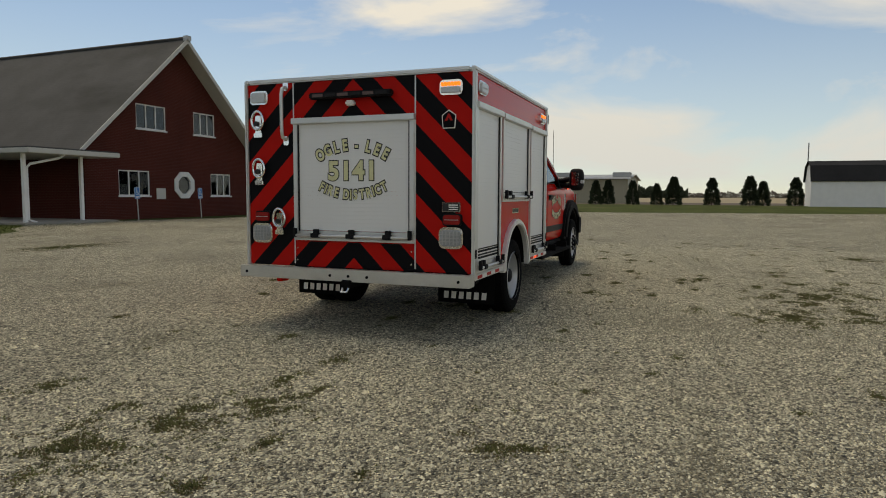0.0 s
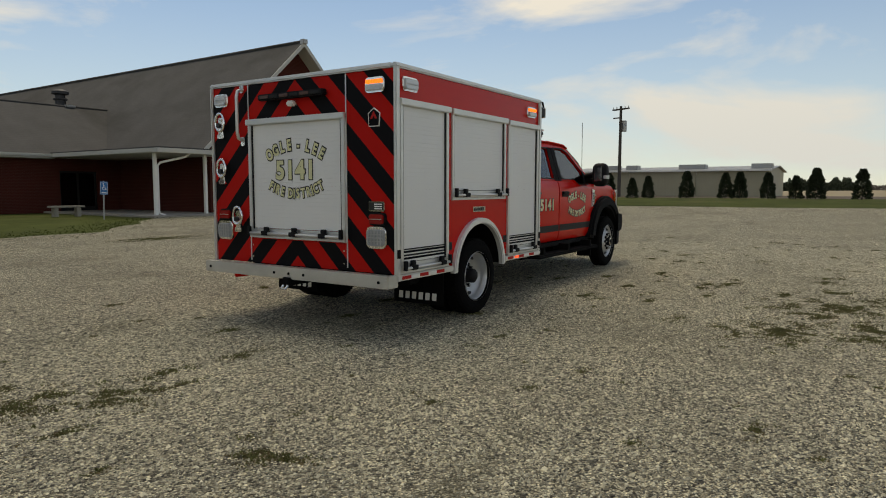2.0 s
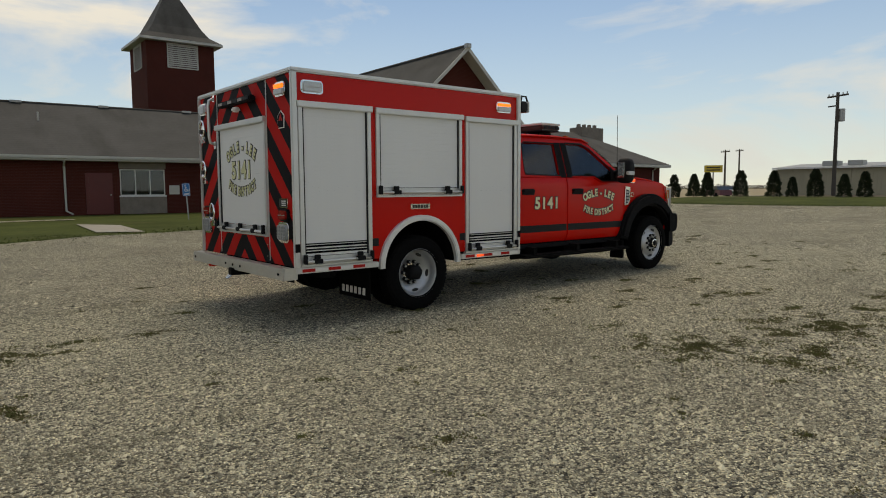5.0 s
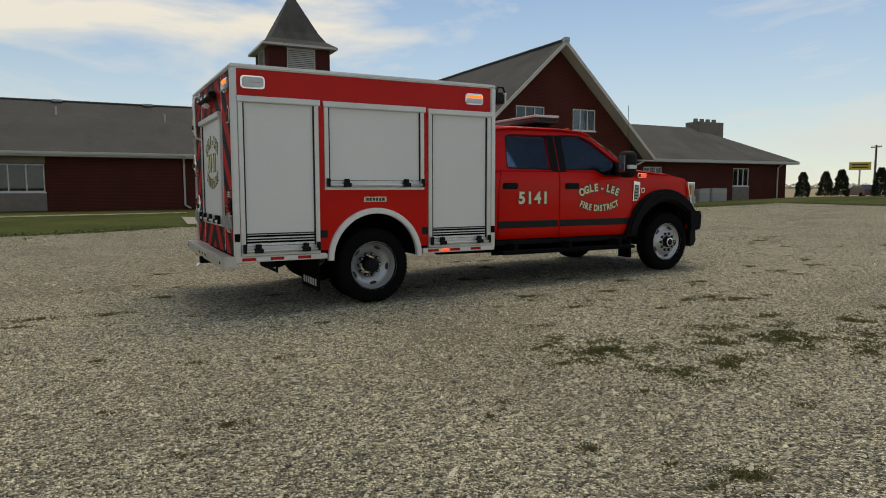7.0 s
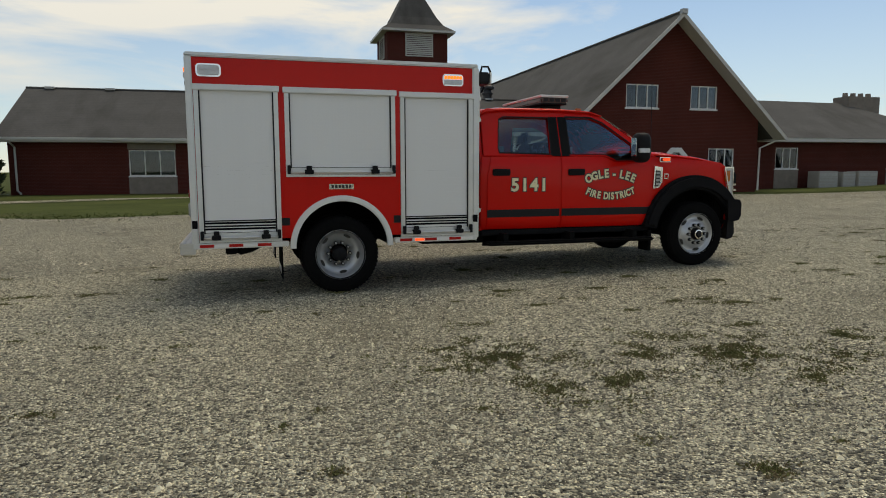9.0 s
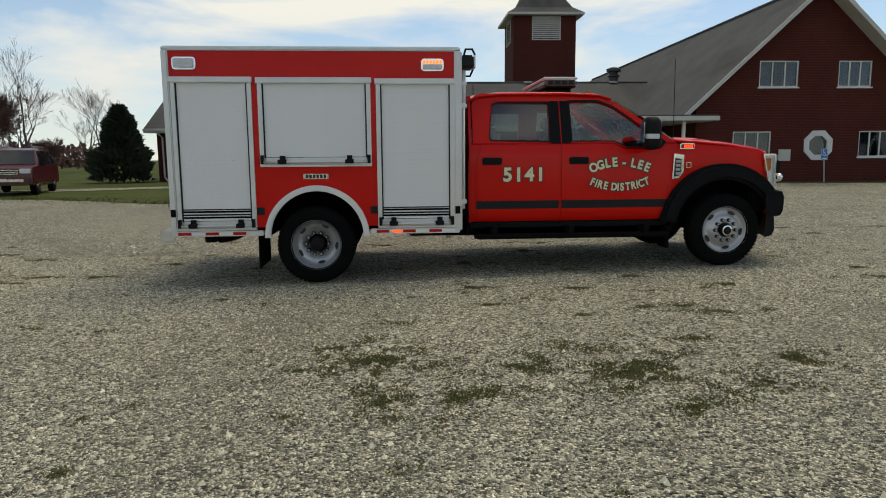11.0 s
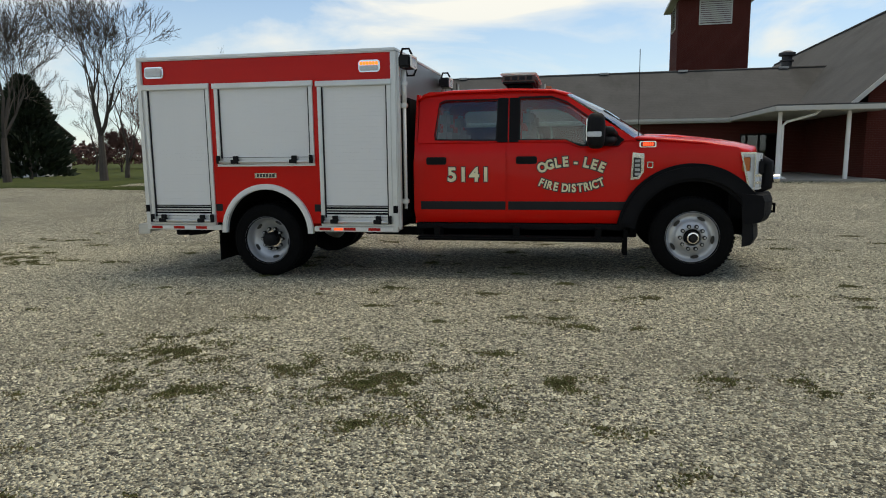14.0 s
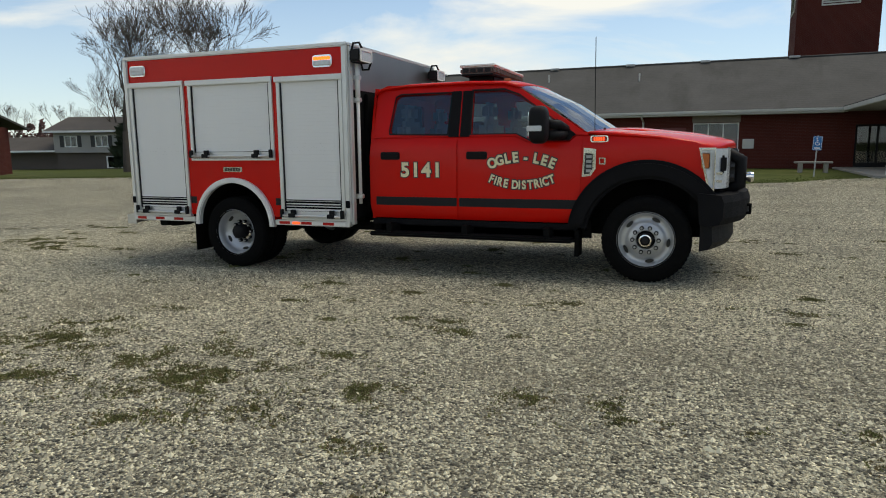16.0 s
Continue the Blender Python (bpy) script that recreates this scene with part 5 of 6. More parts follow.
    for k in range(5):
        part("led", plate(rect(5.527 + 0.021 * k, 5.54 + 0.021 * k, 1.362, 1.398), (), 0.004, mirror_y(pose(0, CY - 0.042, 0)) if flip else pose(0, CY - 0.042, 0)), RED_ON, bpy.data.objects[[o.name for o in bpy.data.objects if o.name.startswith("wing_flasher")][-1]], "lit red diode")
    # mirror
    s = Matrix() if not flip else mirror_y(Matrix())
    head = pillow(4.96, 5.14, -0.17, 0.06, 1.34, 1.69, 3.6)
    bmesh.ops.transform(head, matrix=s, verts=head.verts)
    mr_ = part("door_mirror", head, PLASTIC, truck, "large black towing mirror", True)
    arm = tube([s @ Vector(p) for p in ((5.12, 0.02, 1.52), (5.20, 0.12, 1.52), (5.24, 0.27, 1.48))], 0.045, 10)
    merge(arm, tube([s @ Vector(p) for p in ((5.12, 0.02, 1.42), (5.20, 0.12, 1.42), (5.24, 0.27, 1.43))], 0.045, 10))
    part("arm", arm, PLASTIC, mr_, smooth=True)
    gl = box(4.956, 4.970, -0.10, 0.01, 1.42, 1.63, 0.002)
    bmesh.ops.transform(gl, matrix=s, verts=gl.verts)
    part("mirror_glass", gl, CHROME, mr_)
    tl = box(4.96, 5.10, -0.176, -0.13, 1.455, 1.505, 0.006)
    bmesh.ops.transform(tl, matrix=s, verts=tl.verts)
    part("turn_lamp", tl, LENS, mr_)
    # headlamp
    hl = lamp_block(CY, 0.92, 1.28)
    bmesh.ops.transform(hl, matrix=s, verts=hl.verts)
    hp = part("headlight", hl, LENS, truck, "clear wraparound headlight")
    am = box(6.485, 6.56, CY - 0.020, CY + 0.01, 1.10, 1.245, 0.008)
    bmesh.ops.transform(am, matrix=s, verts=am.verts)
    part("side_marker", am, AMBER_LENS, hp)
    for zz in (0.99, 1.06):
        rf = box(6.56, 6.67, CY + 0.0, CY + 0.06, zz - 0.012, zz + 0.012, 0.004)
        bmesh.ops.transform(rf, matrix=s, verts=rf.verts)
        part("reflector_bar", rf, CHROME, hp)
    ib = plate([(6.585, 0.95), (6.60, 0.95), (6.60, 1.24), (6.57, 1.24)], (), 0.004, s @ pose(0, CY - 0.016, 0))
    part("lamp_bezel", ib, GALV, hp)
    ib = box(6.63, 6.70, CY + 0.02, CY + 0.16, 1.06, 1.22, 0.02)
    bmesh.ops.transform(ib, matrix=s, verts=ib.verts)
    part("projector", ib, PLASTIC, hp, "dark headlight projector")
    sr = plate([(6.55, 0.905), (6.605, 0.905), (6.605, 1.29), (6.46, 1.29)], [[(6.565, 0.93), (6.595, 0.93), (6.595, 1.27), (6.48, 1.27)]], 0.02, s @ pose(0, CY - 0.024, 0))
    part("lamp_surround", sr, CHROME, hp)

# gold lettering on the doors
DM = pose(0, CY - 0.004, 0)
for k, c in enumerate("5141"):
    x = 3.735 + 0.122 * (k - 1.5)
    o = letters(c, 0.205, 0.0008, DM @ pose(x, 0, 1.075), LETTER_EDGE, "letter", rear_door, 0.017)
    letters(c, 0.205, 0.0008, DM @ pose(x, -0.003, 1.075), GOLD, "face", o, 0.0075)
arc_words("OGLE - LEE", 0.135, DM, 4.82, 0.408, 0.80, True, 0.88, front_door, GOLD, LETTER_EDGE, 0.0165, 0.0060, 0.88)
arc_words("FIRE DISTRICT", 0.115, DM, 4.815, 1.742, 0.81, False, 0.86, front_door, GOLD, LETTER_EDGE, 0.0150, 0.0045, 0.80)


# roof, hood, windscreen: lofted over the width
def loft(stations, ys_of, n=10):
    """A skin through stations (x, z, half width, crown drop, forward bow)."""
    bm = bmesh.new()
    rows = []
    for x, z, hw, drop, *bow in stations:
        row = []
        for k in range(n + 1):
            t = -1 + 2 * k / n
            row.append(bm.verts.new((x + (bow[0] if bow else 0.0) * (1 - t * t), YC + hw * t, z - drop * abs(t) ** 3)))
        rows.append(row)
    for a, b in zip(rows, rows[1:]):
        for k in range(n):
            bm.faces.new((a[k], a[k + 1], b[k + 1], b[k]))
    bmesh.ops.recalc_face_normals(bm, faces=bm.faces)
    bmesh.ops.solidify(bm, geom=bm.faces[:], thickness=-0.02)
    return bm


def bowed(profile, hw, bow, n=14):
    """A section (x, z) swept across the width, bowing forward in the middle."""
    bm = bmesh.new()
    rows = []
    for k in range(n + 1):
        t = -1 + 2 * k / n
        e = 1 - abs(t) ** 2.2
        rows.append([bm.verts.new((x + bow * e, YC + hw * t, z)) for x, z in profile])
    m = len(profile)
    for a, b in zip(rows, rows[1:]):
        for k in range(m):
            bm.faces.new((a[k], a[(k + 1) % m], b[(k + 1) % m], b[k]))
    bm.faces.new(rows[0])
    bm.faces.new(rows[-1][::-1])
    bmesh.ops.recalc_face_normals(bm, faces=bm.faces)
    return bm


hw_roof = YC - CY - INS + 0.02
part("cab_roof", loft([(3.16, 1.90, hw_roof, 0.03), (3.24, 1.975, hw_roof, 0.05), (3.5, 2.01, hw_roof, 0.06), (4.2, 2.015, hw_roof, 0.06), (4.60, 1.99, hw_roof, 0.05, 0.04), (4.75, 1.945, hw_roof, 0.05, 0.07)], None), RED, truck, "red cab roof", True)
part("cab_rear_wall", plate([(CY + 0.05, 0.55), (BW - CY - 0.05, 0.55), (BW - CY - 0.05, BELT), (BW - CY - 0.19, 1.95), (CY + 0.19, 1.95), (CY + 0.05, BELT)], [rect(0.75, 1.72, 1.45, 1.82, 0.04)], 0.03, Matrix(((0, 1, 0, 3.13), (1, 0, 0, 0), (0, 0, 1, 0), (0, 0, 0, 1)))), RED, truck)
hw_belt = YC - CY - 0.03
ws = part("windscreen", loft([(4.73, 1.945, hw_roof - 0.03, 0.04, 0.07), (5.07, 1.75, (hw_roof + hw_belt) / 2 - 0.02, 0.05, 0.14), (5.45, 1.48, hw_belt - 0.04, 0.06, 0.17)], None), WS_GLASS, truck, "sloping windscreen")
ws.visible_shadow = False
part("cowl", loft([(5.40, 1.475, hw_belt - 0.02, 0.06, 0.17), (5.54, 1.455, hw_belt - 0.01, 0.05, 0.17)], None), PLASTIC, truck)
for y0 in (0.62, 1.35):
    part("wiper", tube([(5.57, y0, 1.48), (5.52, y0 + 0.3, 1.52), (5.49, y0 + 0.55, 1.53)], 0.01, 6), PLASTIC, truck)
part("hood", loft([(5.46, 1.475, hw_belt - 0.0, 0.05), (5.7, 1.468, hw_belt + 0.005, 0.055), (6.1, 1.435, hw_belt + 0.005, 0.06, 0.08), (6.38, 1.385, hw_belt - 0.01, 0.07, 0.20), (6.52, 1.34, hw_belt - 0.03, 0.06, 0.26), (6.55, 1.275, hw_belt - 0.06, 0.0, 0.26)], None, 16), RED, truck, "red hood with a raised centre", True)
bm = loft([(5.5, 1.485, 0.62, 0.03), (5.9, 1.478, 0.60, 0.03), (6.34, 1.415, 0.56, 0.04, 0.10), (6.58, 1.362, 0.53, 0.04, 0.12)], None, 12)
part("hood_bulge", bm, RED, truck, smooth=True)
part("front_panel", box(6.40, 6.56, CY + 0.1, BW - CY - 0.1, 0.62, 1.30, 0.02), CHASSIS, truck)
gr = part("grille", bowed([(6.42, 0.90), (6.585, 0.90), (6.60, 1.0), (6.59, 1.20), (6.56, 1.275), (6.42, 1.275)], 0.70, 0.27), PLASTIC, truck, "black bar grille")
for z in (1.0, 1.1, 1.19):
    part("grille_bar", bowed([(6.56, z - 0.028), (6.62, z - 0.028), (6.635, z), (6.62, z + 0.028), (6.56, z + 0.028)], 0.68, 0.27), PLASTIC, gr)
part("grille_guard", tube([(6.68, 0.66, 0.88), (6.84, 0.66, 0.94), (6.84, 0.66, 1.17), (6.68, 0.66, 1.25)], 0.06, 10), PLASTIC, truck, smooth=True)
part("grille_guard", tube([(6.68, BW - 0.66, 0.88), (6.84, BW - 0.66, 0.94), (6.84, BW - 0.66, 1.17), (6.68, BW - 0.66, 1.25)], 0.06, 10), PLASTIC, truck, smooth=True)
part("driving_light", lathe([(0, -0.03), (0.045, -0.025), (0.05, 0.0), (0.04, 0.04), (0, 0.05)], 16), CHROME, truck, m=pose(6.93, 0.66, 1.01, 0, 0, 90))
bp_ = part("front_bumper", bowed([(6.49, 0.60), (6.54, 0.58), (6.655, 0.60), (6.685, 0.66), (6.69, 0.80), (6.665, 0.865), (6.47, 0.885)], YC - 0.125, 0.28), TRIM, truck, "black steel front bumper")
part("valance", bowed([(6.50, 0.35), (6.58, 0.37), (6.61, 0.43), (6.60, 0.58), (6.50, 0.60)], YC - 0.15, 0.22), PLASTIC, truck)
part("tow_hook", tube([(6.86, 0.75, 0.66), (6.95, 0.75, 0.66), (6.95, 0.75, 0.74), (6.86, 0.75, 0.74)], 0.018, 8), CHASSIS, truck)
part("cab_floor", box(3.2, 5.4, CY + 0.08, BW - CY - 0.08, 0.6, 0.68), DARK, truck)
part("dashboard", box(5.0, 5.42, CY + 0.1, BW - CY - 0.1, 1.1, 1.42, 0.05), DARK, truck)
for x, y in ((3.45, 0.42), (3.45, 1.38), (4.38, 0.45), (4.38, 1.5)):
    se = part("seat", box(x, x + 0.5, y, y + 0.55, 0.85, 1.05, 0.05), SEAT, truck, "grey cloth cab seat")
    part("backrest", box(x - 0.10, x + 0.06, y, y + 0.52, 1.0, 1.60, 0.06), SEAT, se)
    part("headrest", box(x - 0.10, x + 0.02, y + 0.14, y + 0.40, 1.60, 1.78, 0.04), SEAT, se)
part("steering_wheel", tube([(4.95 + 0.06 * math.sin(a), 1.72 + 0.19 * math.cos(a), 1.36 + 0.17 * math.sin(a)) for a in [2 * math.pi * k / 20 for k in range(20)]], 0.016, 6, True), DARK, truck)
part("laptop_stand", box(4.75, 4.95, 1.0, 1.3, 1.15, 1.42, 0.02), DARK, truck)

# roof light bar and clearance lamps
lb = part("light_bar", box(4.04, 4.42, 0.60, BW - 0.60, 2.075, 2.150, 0.02), SMOKE_LENS, truck, "low-profile amber roof light bar with a white top")
part("top_cover", box(4.03, 4.43, 0.595, BW - 0.595, 2.148, 2.178, 0.013), WHITE, lb, "white light bar cover")
part("bar_foot", box(4.10, 4.38, 0.72, BW - 0.72, 2.0, 2.076, 0.02), PLASTIC, lb)
part("bar_base", box(4.05, 4.41, 0.61, BW - 0.61, 2.062, 2.082, 0.008), PLASTIC, lb)
for k in range(9):
    part("amber_cell", box(4.415, 4.426, 0.72 + 0.115 * k, 0.72 + 0.115 * k + 0.09, 2.095, 2.135), SMOKE_LENS, lb)
for k in range(4):
    part("amber_cell", box(4.08 + 0.08 * k, 4.08 + 0.08 * k + 0.06, 0.592, 0.601, 2.095, 2.135), GREY_FILM, lb)
for y in (0.95, 1.235, 1.52, 0.62, 1.85):
    part("clearance_lamp", box(4.52, 4.60, y - 0.04, y + 0.04, 1.985, 2.02, 0.014), AMBER_LENS, truck)
part("radio_antenna", tube([(5.50, 0.42, 1.46), (5.49, 0.42, 2.35)], 0.004, 6), PLASTIC, truck)
part("roof_antenna", tube([(3.35, 1.7, 2.0), (3.35, 1.7, 2.2)], 0.005, 6), PLASTIC, truck)


def scene_light(y, s):
    """A telescopic work light on a white pole on the front of the box."""
    p = part("light_pole", tube([(3.055, y, 0.72), (3.055, y, 2.170)], 0.019, 10), WHITE, truck, "white telescopic work-light pole", True)
    part("pole_upper", tube([(3.055, y, 1.85), (3.055, y, 2.190)], 0.027, 10), WHITE, p, smooth=True)
    for z in (1.82, 2.05, 0.80):
        part("clamp", box(3.0, 3.09, y - 0.03, y + 0.03, z - 0.025, z + 0.025, 0.008), ALU, p)
    hd = part("work_light", box(3.02, 3.16, y - 0.13, y + 0.13, 2.200, 2.330, 0.02), GREY_FILM, truck, "black and white work-light head")
    part("lens", box(3.155, 3.165, y - 0.115, y + 0.115, 2.2105, 2.3105), LENS, hd)
    part("bezel", plate(rect(-0.13, 0.13, 2.200, 2.330, 0.015), [rect(-0.115, 0.115, 2.2105, 2.3105)], 0.012, Matrix(((0, -1, 0, 3.172), (1, 0, 0, y), (0, 0, 1, 0), (0, 0, 0, 1)))), WHITE, hd)
    part("guard", tube([(3.05, y - 0.1, 2.320), (3.07, y - 0.1, 2.390), (3.14, y - 0.1, 2.390), (3.17, y - 0.1, 2.330)], 0.012, 8), PLASTIC, hd)
    part("guard", tube([(3.05, y + 0.1, 2.210), (3.07, y + 0.1, 2.140), (3.14, y + 0.1, 2.140), (3.17, y + 0.1, 2.210)], 0.012, 8), PLASTIC, hd)


scene_light(0.14, 1)
scene_light(BW - 0.14, -1)
# added dark sheet painting the dark reflection low on the bulkhead
part("bulkhead_dark_reflection", box(3.0045, 3.0095, 0.10, BW - 0.10, 0.56, 1.93), CHASSIS, truck)
part("box_front_pillar", box(3.0, 3.03, 0.02, 0.09, 0.5, 2.36, 0.006), ALU, truck)
# added dark block painting the shade between cab and box
part("cab_gap_shade", box(3.012, 3.06, 0.35, BW - 0.35, 0.6, 1.9, 0.01), CHASSIS, truck)


# ---- trees ----
def bare_tree_mesh(seed, height, spread=0.55, levels=6, twig=None, forks=(2, 3, 3), fine=0.007, first=0.26):
    """Trunk and limbs as tapered tubes; returns the trunk and the branch meshes."""
    rnd = random.Random(seed)
    tv, tf, bv, bf = [], [], [], []

    def limb(vs, fs, pts, r0, r1, sides):
        base = len(vs)
        for i, p in enumerate(pts):
            t = i / (len(pts) - 1)
            r = r0 + (r1 - r0) * t
            d = (pts[min(i + 1, len(pts) - 1)] - pts[max(i - 1, 0)]).normalized()
            u = d.orthogonal().normalized()
            w = d.cross(u)
            for k in range(sides):
                a = 2 * math.pi * k / sides
                vs.append(p + (u * math.cos(a) + w * math.sin(a)) * r)
        for i in range(len(pts) - 1):
            for k in range(sides):
                fs.append((base + i * sides + k, base + i * sides + (k + 1) % sides, base + (i + 1) * sides + (k + 1) % sides, base + (i + 1) * sides + k))

    def grow(p, d, length, r, level):
        n = 4 if level < 3 else 2
        pts = [p]
        for i in range(n):
            w_ = 0.03 if level == 0 else 0.11
            d = (d + Vector((rnd.gauss(0, w_), rnd.gauss(0, w_), rnd.gauss(0.08, 0.06)))).normalized()
            pts.append(pts[-1] + d * length / n)
        r1 = r * 0.62
        limb(tv if level == 0 else bv, tf if level == 0 else bf, pts, r, r1, 9 if level == 0 else 5 if level < 3 else 3)
        if level >= levels:
            return
        kids = rnd.choice(forks) if level < levels - 1 else forks[-1]
        for k in range(kids):
            a = rnd.uniform(0, 2 * math.pi)
            tilt = rnd.uniform(0.18, spread + 0.25)
            u = d.orthogonal().normalized()
            w = d.cross(u)
            nd = (d * math.cos(tilt) + (u * math.cos(a) + w * math.sin(a)) * math.sin(tilt)).normalized()
            start = pts[-1] if (k == 0 or level == 0 and rnd.random() < 0.5) else pts[rnd.randrange(max(1, n // 2), n + 1)]
            grow(start, nd, (height * 0.26 if level == 0 else length) * rnd.uniform(0.62, 0.86), max(fine, r1 * rnd.uniform(0.6, 0.85)), level + 1)

    grow(Vector((0, 0, 0)), Vector((0, 0, 1)), height * first, height * 0.018, 0)
    out = []
    for nm, vs, fs, m in (("trunk", tv, tf, BARK), ("crown", bv, bf, twig or TWIG)):
        me = bpy.data.meshes.new(nm)
        me.from_pydata([tuple(v) for v in vs], [], fs)
        me.materials.append(m)
        out.append(me)
    return out


def conifer_mesh(seed, height, width, count, material, blunt=0.6, size=0.16):
    """A crown of many small needle sprays in a tapering, uneven outline."""
    rnd = random.Random(seed)
    vs, fs = [], []
    for _ in range(count):
        t = rnd.random() ** 0.8
        z = height * (0.04 + 0.96 * t)
        env = width / 2 * (1 - t) ** blunt * (0.82 + 0.3 * noise.noise((seed, t * 7, 0))) + 0.03
        a = rnd.uniform(0, 2 * math.pi)
        r = env * (rnd.uniform(0.45, 1.0) ** 0.5) * (1 + 0.22 * noise.noise((math.cos(a) * 2 + seed, math.sin(a) * 2, z * 1.6 / max(0.5, height / 3))))
        p = Vector((r * math.cos(a), r * math.sin(a), z))
        out = Vector((math.cos(a), math.sin(a), rnd.uniform(0.0, 1.1))).normalized()
        s = size * rnd.uniform(0.6, 1.3)
        side = out.cross(Vector((rnd.gauss(0, 1), rnd.gauss(0, 1), rnd.gauss(0, 1)))).normalized()
        b = len(vs)
        vs += [p - side * s * 0.42, p + side * s * 0.42, p + out * s * 1.1, p - out * s * 0.4 + Vector((0, 0, -s * 0.25))]
        fs += [(b, b + 1, b + 2), (b, b + 3, b + 1)]
    me = bpy.data.meshes.new("crown")
    me.from_pydata([tuple(v) for v in vs], [], fs)
    me.materials.append(material)
    return me


def bare_tree(x, y, height, seed, label, meshes, turn=0, sc=1.0):
    t = thing("bare_tree", label, "tree", pose(x, y, ground_z(x, y) - 0.05, 0, 0, turn) @ Matrix.Scale(sc, 4))
    part("trunk", meshes[0], BARK, t)
    part("crown", meshes[1], TWIG, t)
    return t


def conifer(x, y, crown, label, h, group="", sc=1.0, turn=0.0, name="conifer"):
    t = thing(name, label, "tree", pose(x, y, ground_z(x, y) - 0.03, 0, 0, turn) @ Matrix.Scale(sc, 4), group)
    part("trunk", cyl((0, 0, 0), (0, 0, h * 0.8), h * 0.018, 0.01, 8), BARK, t)
    part("crown", crown, NEEDLE, t)
    return t


# clipped evergreens along the lot's far side
ARB = [conifer_mesh(k, 2.3, 1.5, 2600, ARBOR, 0.5, 0.12) for k in (3, 8, 14)]
ROW = [(-8.4, 1.0), (-6.3, 0.88), (-5.4, 1.05), (-2.83, 1.0), (-0.1, 1.05), (1.1, 0.8), (2.9, 0.92), (4.8, 0.95), (5.7, 0.92), (8.5, 1.0), (11.5, 0.85), (12.6, 0.78), (14.6, 0.98), (16.3, 0.72), (17.4, 0.95), (20.1, 0.98), (23.0, 0.95), (23.9, 0.9), (25.9, 0.95)]
for k, (y, s) in enumerate(ROW):
    conifer(48 + 0.3 * math.sin(k * 2.1), y, ARB[k % 3], "small dark green cone-shaped evergreen in a row", 2.3, "row of evergreens", s * 0.9, k * 47.0, "evergreen_shrub")

# bare and budding trees and a spruce past the drive
FORK = bare_tree_mesh(41, 13.5, 0.46, 7, None, (3, 3, 3), 0.010, 0.19)
OAK = bare_tree_mesh(5, 13.0, 0.34, 7, None, (2, 3, 3), 0.009, 0.2)
ELM = bare_tree_mesh(14, 12.0, 0.28, 7, None, (2, 3, 3), 0.009, 0.20)
RED_OAK = bare_tree_mesh(23, 8.5, 0.62, 7, TWIG_RED, (3, 3, 4), 0.010, 0.06)
from_cam = lambda az, dist, x=4.5, y=-6.8: (x + dist * math.cos(radians(az)), y + dist * math.sin(radians(az)))
for (az, dist), lab, me, turn, sc in (
    ((127.7, 42.3), "tall bare forked tree with spreading limbs on the grass", FORK, 20, 1.0),
    ((134.0, 47.5), "tall bare tree with many upright limbs", FORK, 145, 1.05),
    ((126.1, 48), "slim bare tree beside a larger one", OAK, 200, 0.72),
    ((123.7, 44), "broad reddish budding tree behind the parked car", RED_OAK, 0, 1.12),
    ((120.6, 47), "broad reddish budding tree", RED_OAK, 140, 1.05),
    ((115.3, 62), "rounded bare tree far across the grass", OAK, 10, 0.62),
    ((135.5, 88), "broad bare tree behind the pale house", OAK, 230, 1.25),
    ((133.6, 92), "bare tree behind the pale house", OAK, 320, 1.3),
    ((134.8, 100), "tall bare tree behind the pale house", ELM, 60, 1.25),
    ((131.8, 86), "tall bare tree behind the pale house", OAK, 130, 1.3),
    ((139.3, 110), "small bare tree between two houses", ELM, 300, 1.0),
    ((145.5, 70), "reddish bare tree behind the brick house", RED_OAK, 70, 1.5),
):
    bare_tree(*from_cam(az, dist), 10, 0, lab, me, turn, sc)
rnd = random.Random(4)
for k in range(16):
    az = 112 + 35 * k / 15 + rnd.uniform(-0.8, 0.8)
    t = bare_tree(*from_cam(az, rnd.uniform(105, 140)), 10, 0, "hazy bare tree in the woods behind the houses", (RED_OAK, ELM, RED_OAK, OAK)[k % 4], rnd.uniform(0, 360), rnd.uniform(0.9, 1.5))
    tagged(t, group="trees behind the houses")
SPRUCE = conifer_mesh(31, 5.2, 5.2, 5200, NEEDLE, 0.7, 0.30)
conifer(*from_cam(111.8, 42, 2.7, -7.0), SPRUCE, "wide dark green spruce past the drive", 5.2, "", 0.82)
conifer(*from_cam(133.1, 62, 5.28, -6.78), SPRUCE, "dark spruce under tall bare trees", 5.2, "", 1.5, 120)


def far_woods(name, az0, az1, dist, h, seed, label, material):
    """A distant uneven tree line as one mass of small leaf clumps."""
    rnd = random.Random(seed)
    vs, fs = [], []
    for _ in range(14000):
        az = rnd.uniform(az0, az1)
        top = h * (0.45 + 0.75 * abs(noise.noise((az * 1.3, seed, 0))) + 0.35 * abs(noise.noise((az * 4.7, seed, 3))))
        d = dist + rnd.uniform(-8, 8)
        z = rnd.random() ** 0.8 * top
        p = Vector((d * math.cos(radians(az)), d * math.sin(radians(az)), z))
        s = h * 0.055 * rnd.uniform(0.5, 1.3)
        a = Vector((rnd.gauss(0, 1), rnd.gauss(0, 1), rnd.gauss(0, 1))).normalized()
        b = a.orthogonal().normalized()
        k = len(vs)
        vs += [p + a * s, p - a * s * 0.6 + b * s * 0.8, p - a * s * 0.6 - b * s * 0.8]
        fs.append((k, k + 1, k + 2))
    me = bpy.data.meshes.new(name)
    me.from_pydata([tuple(v) for v in vs], [], fs)
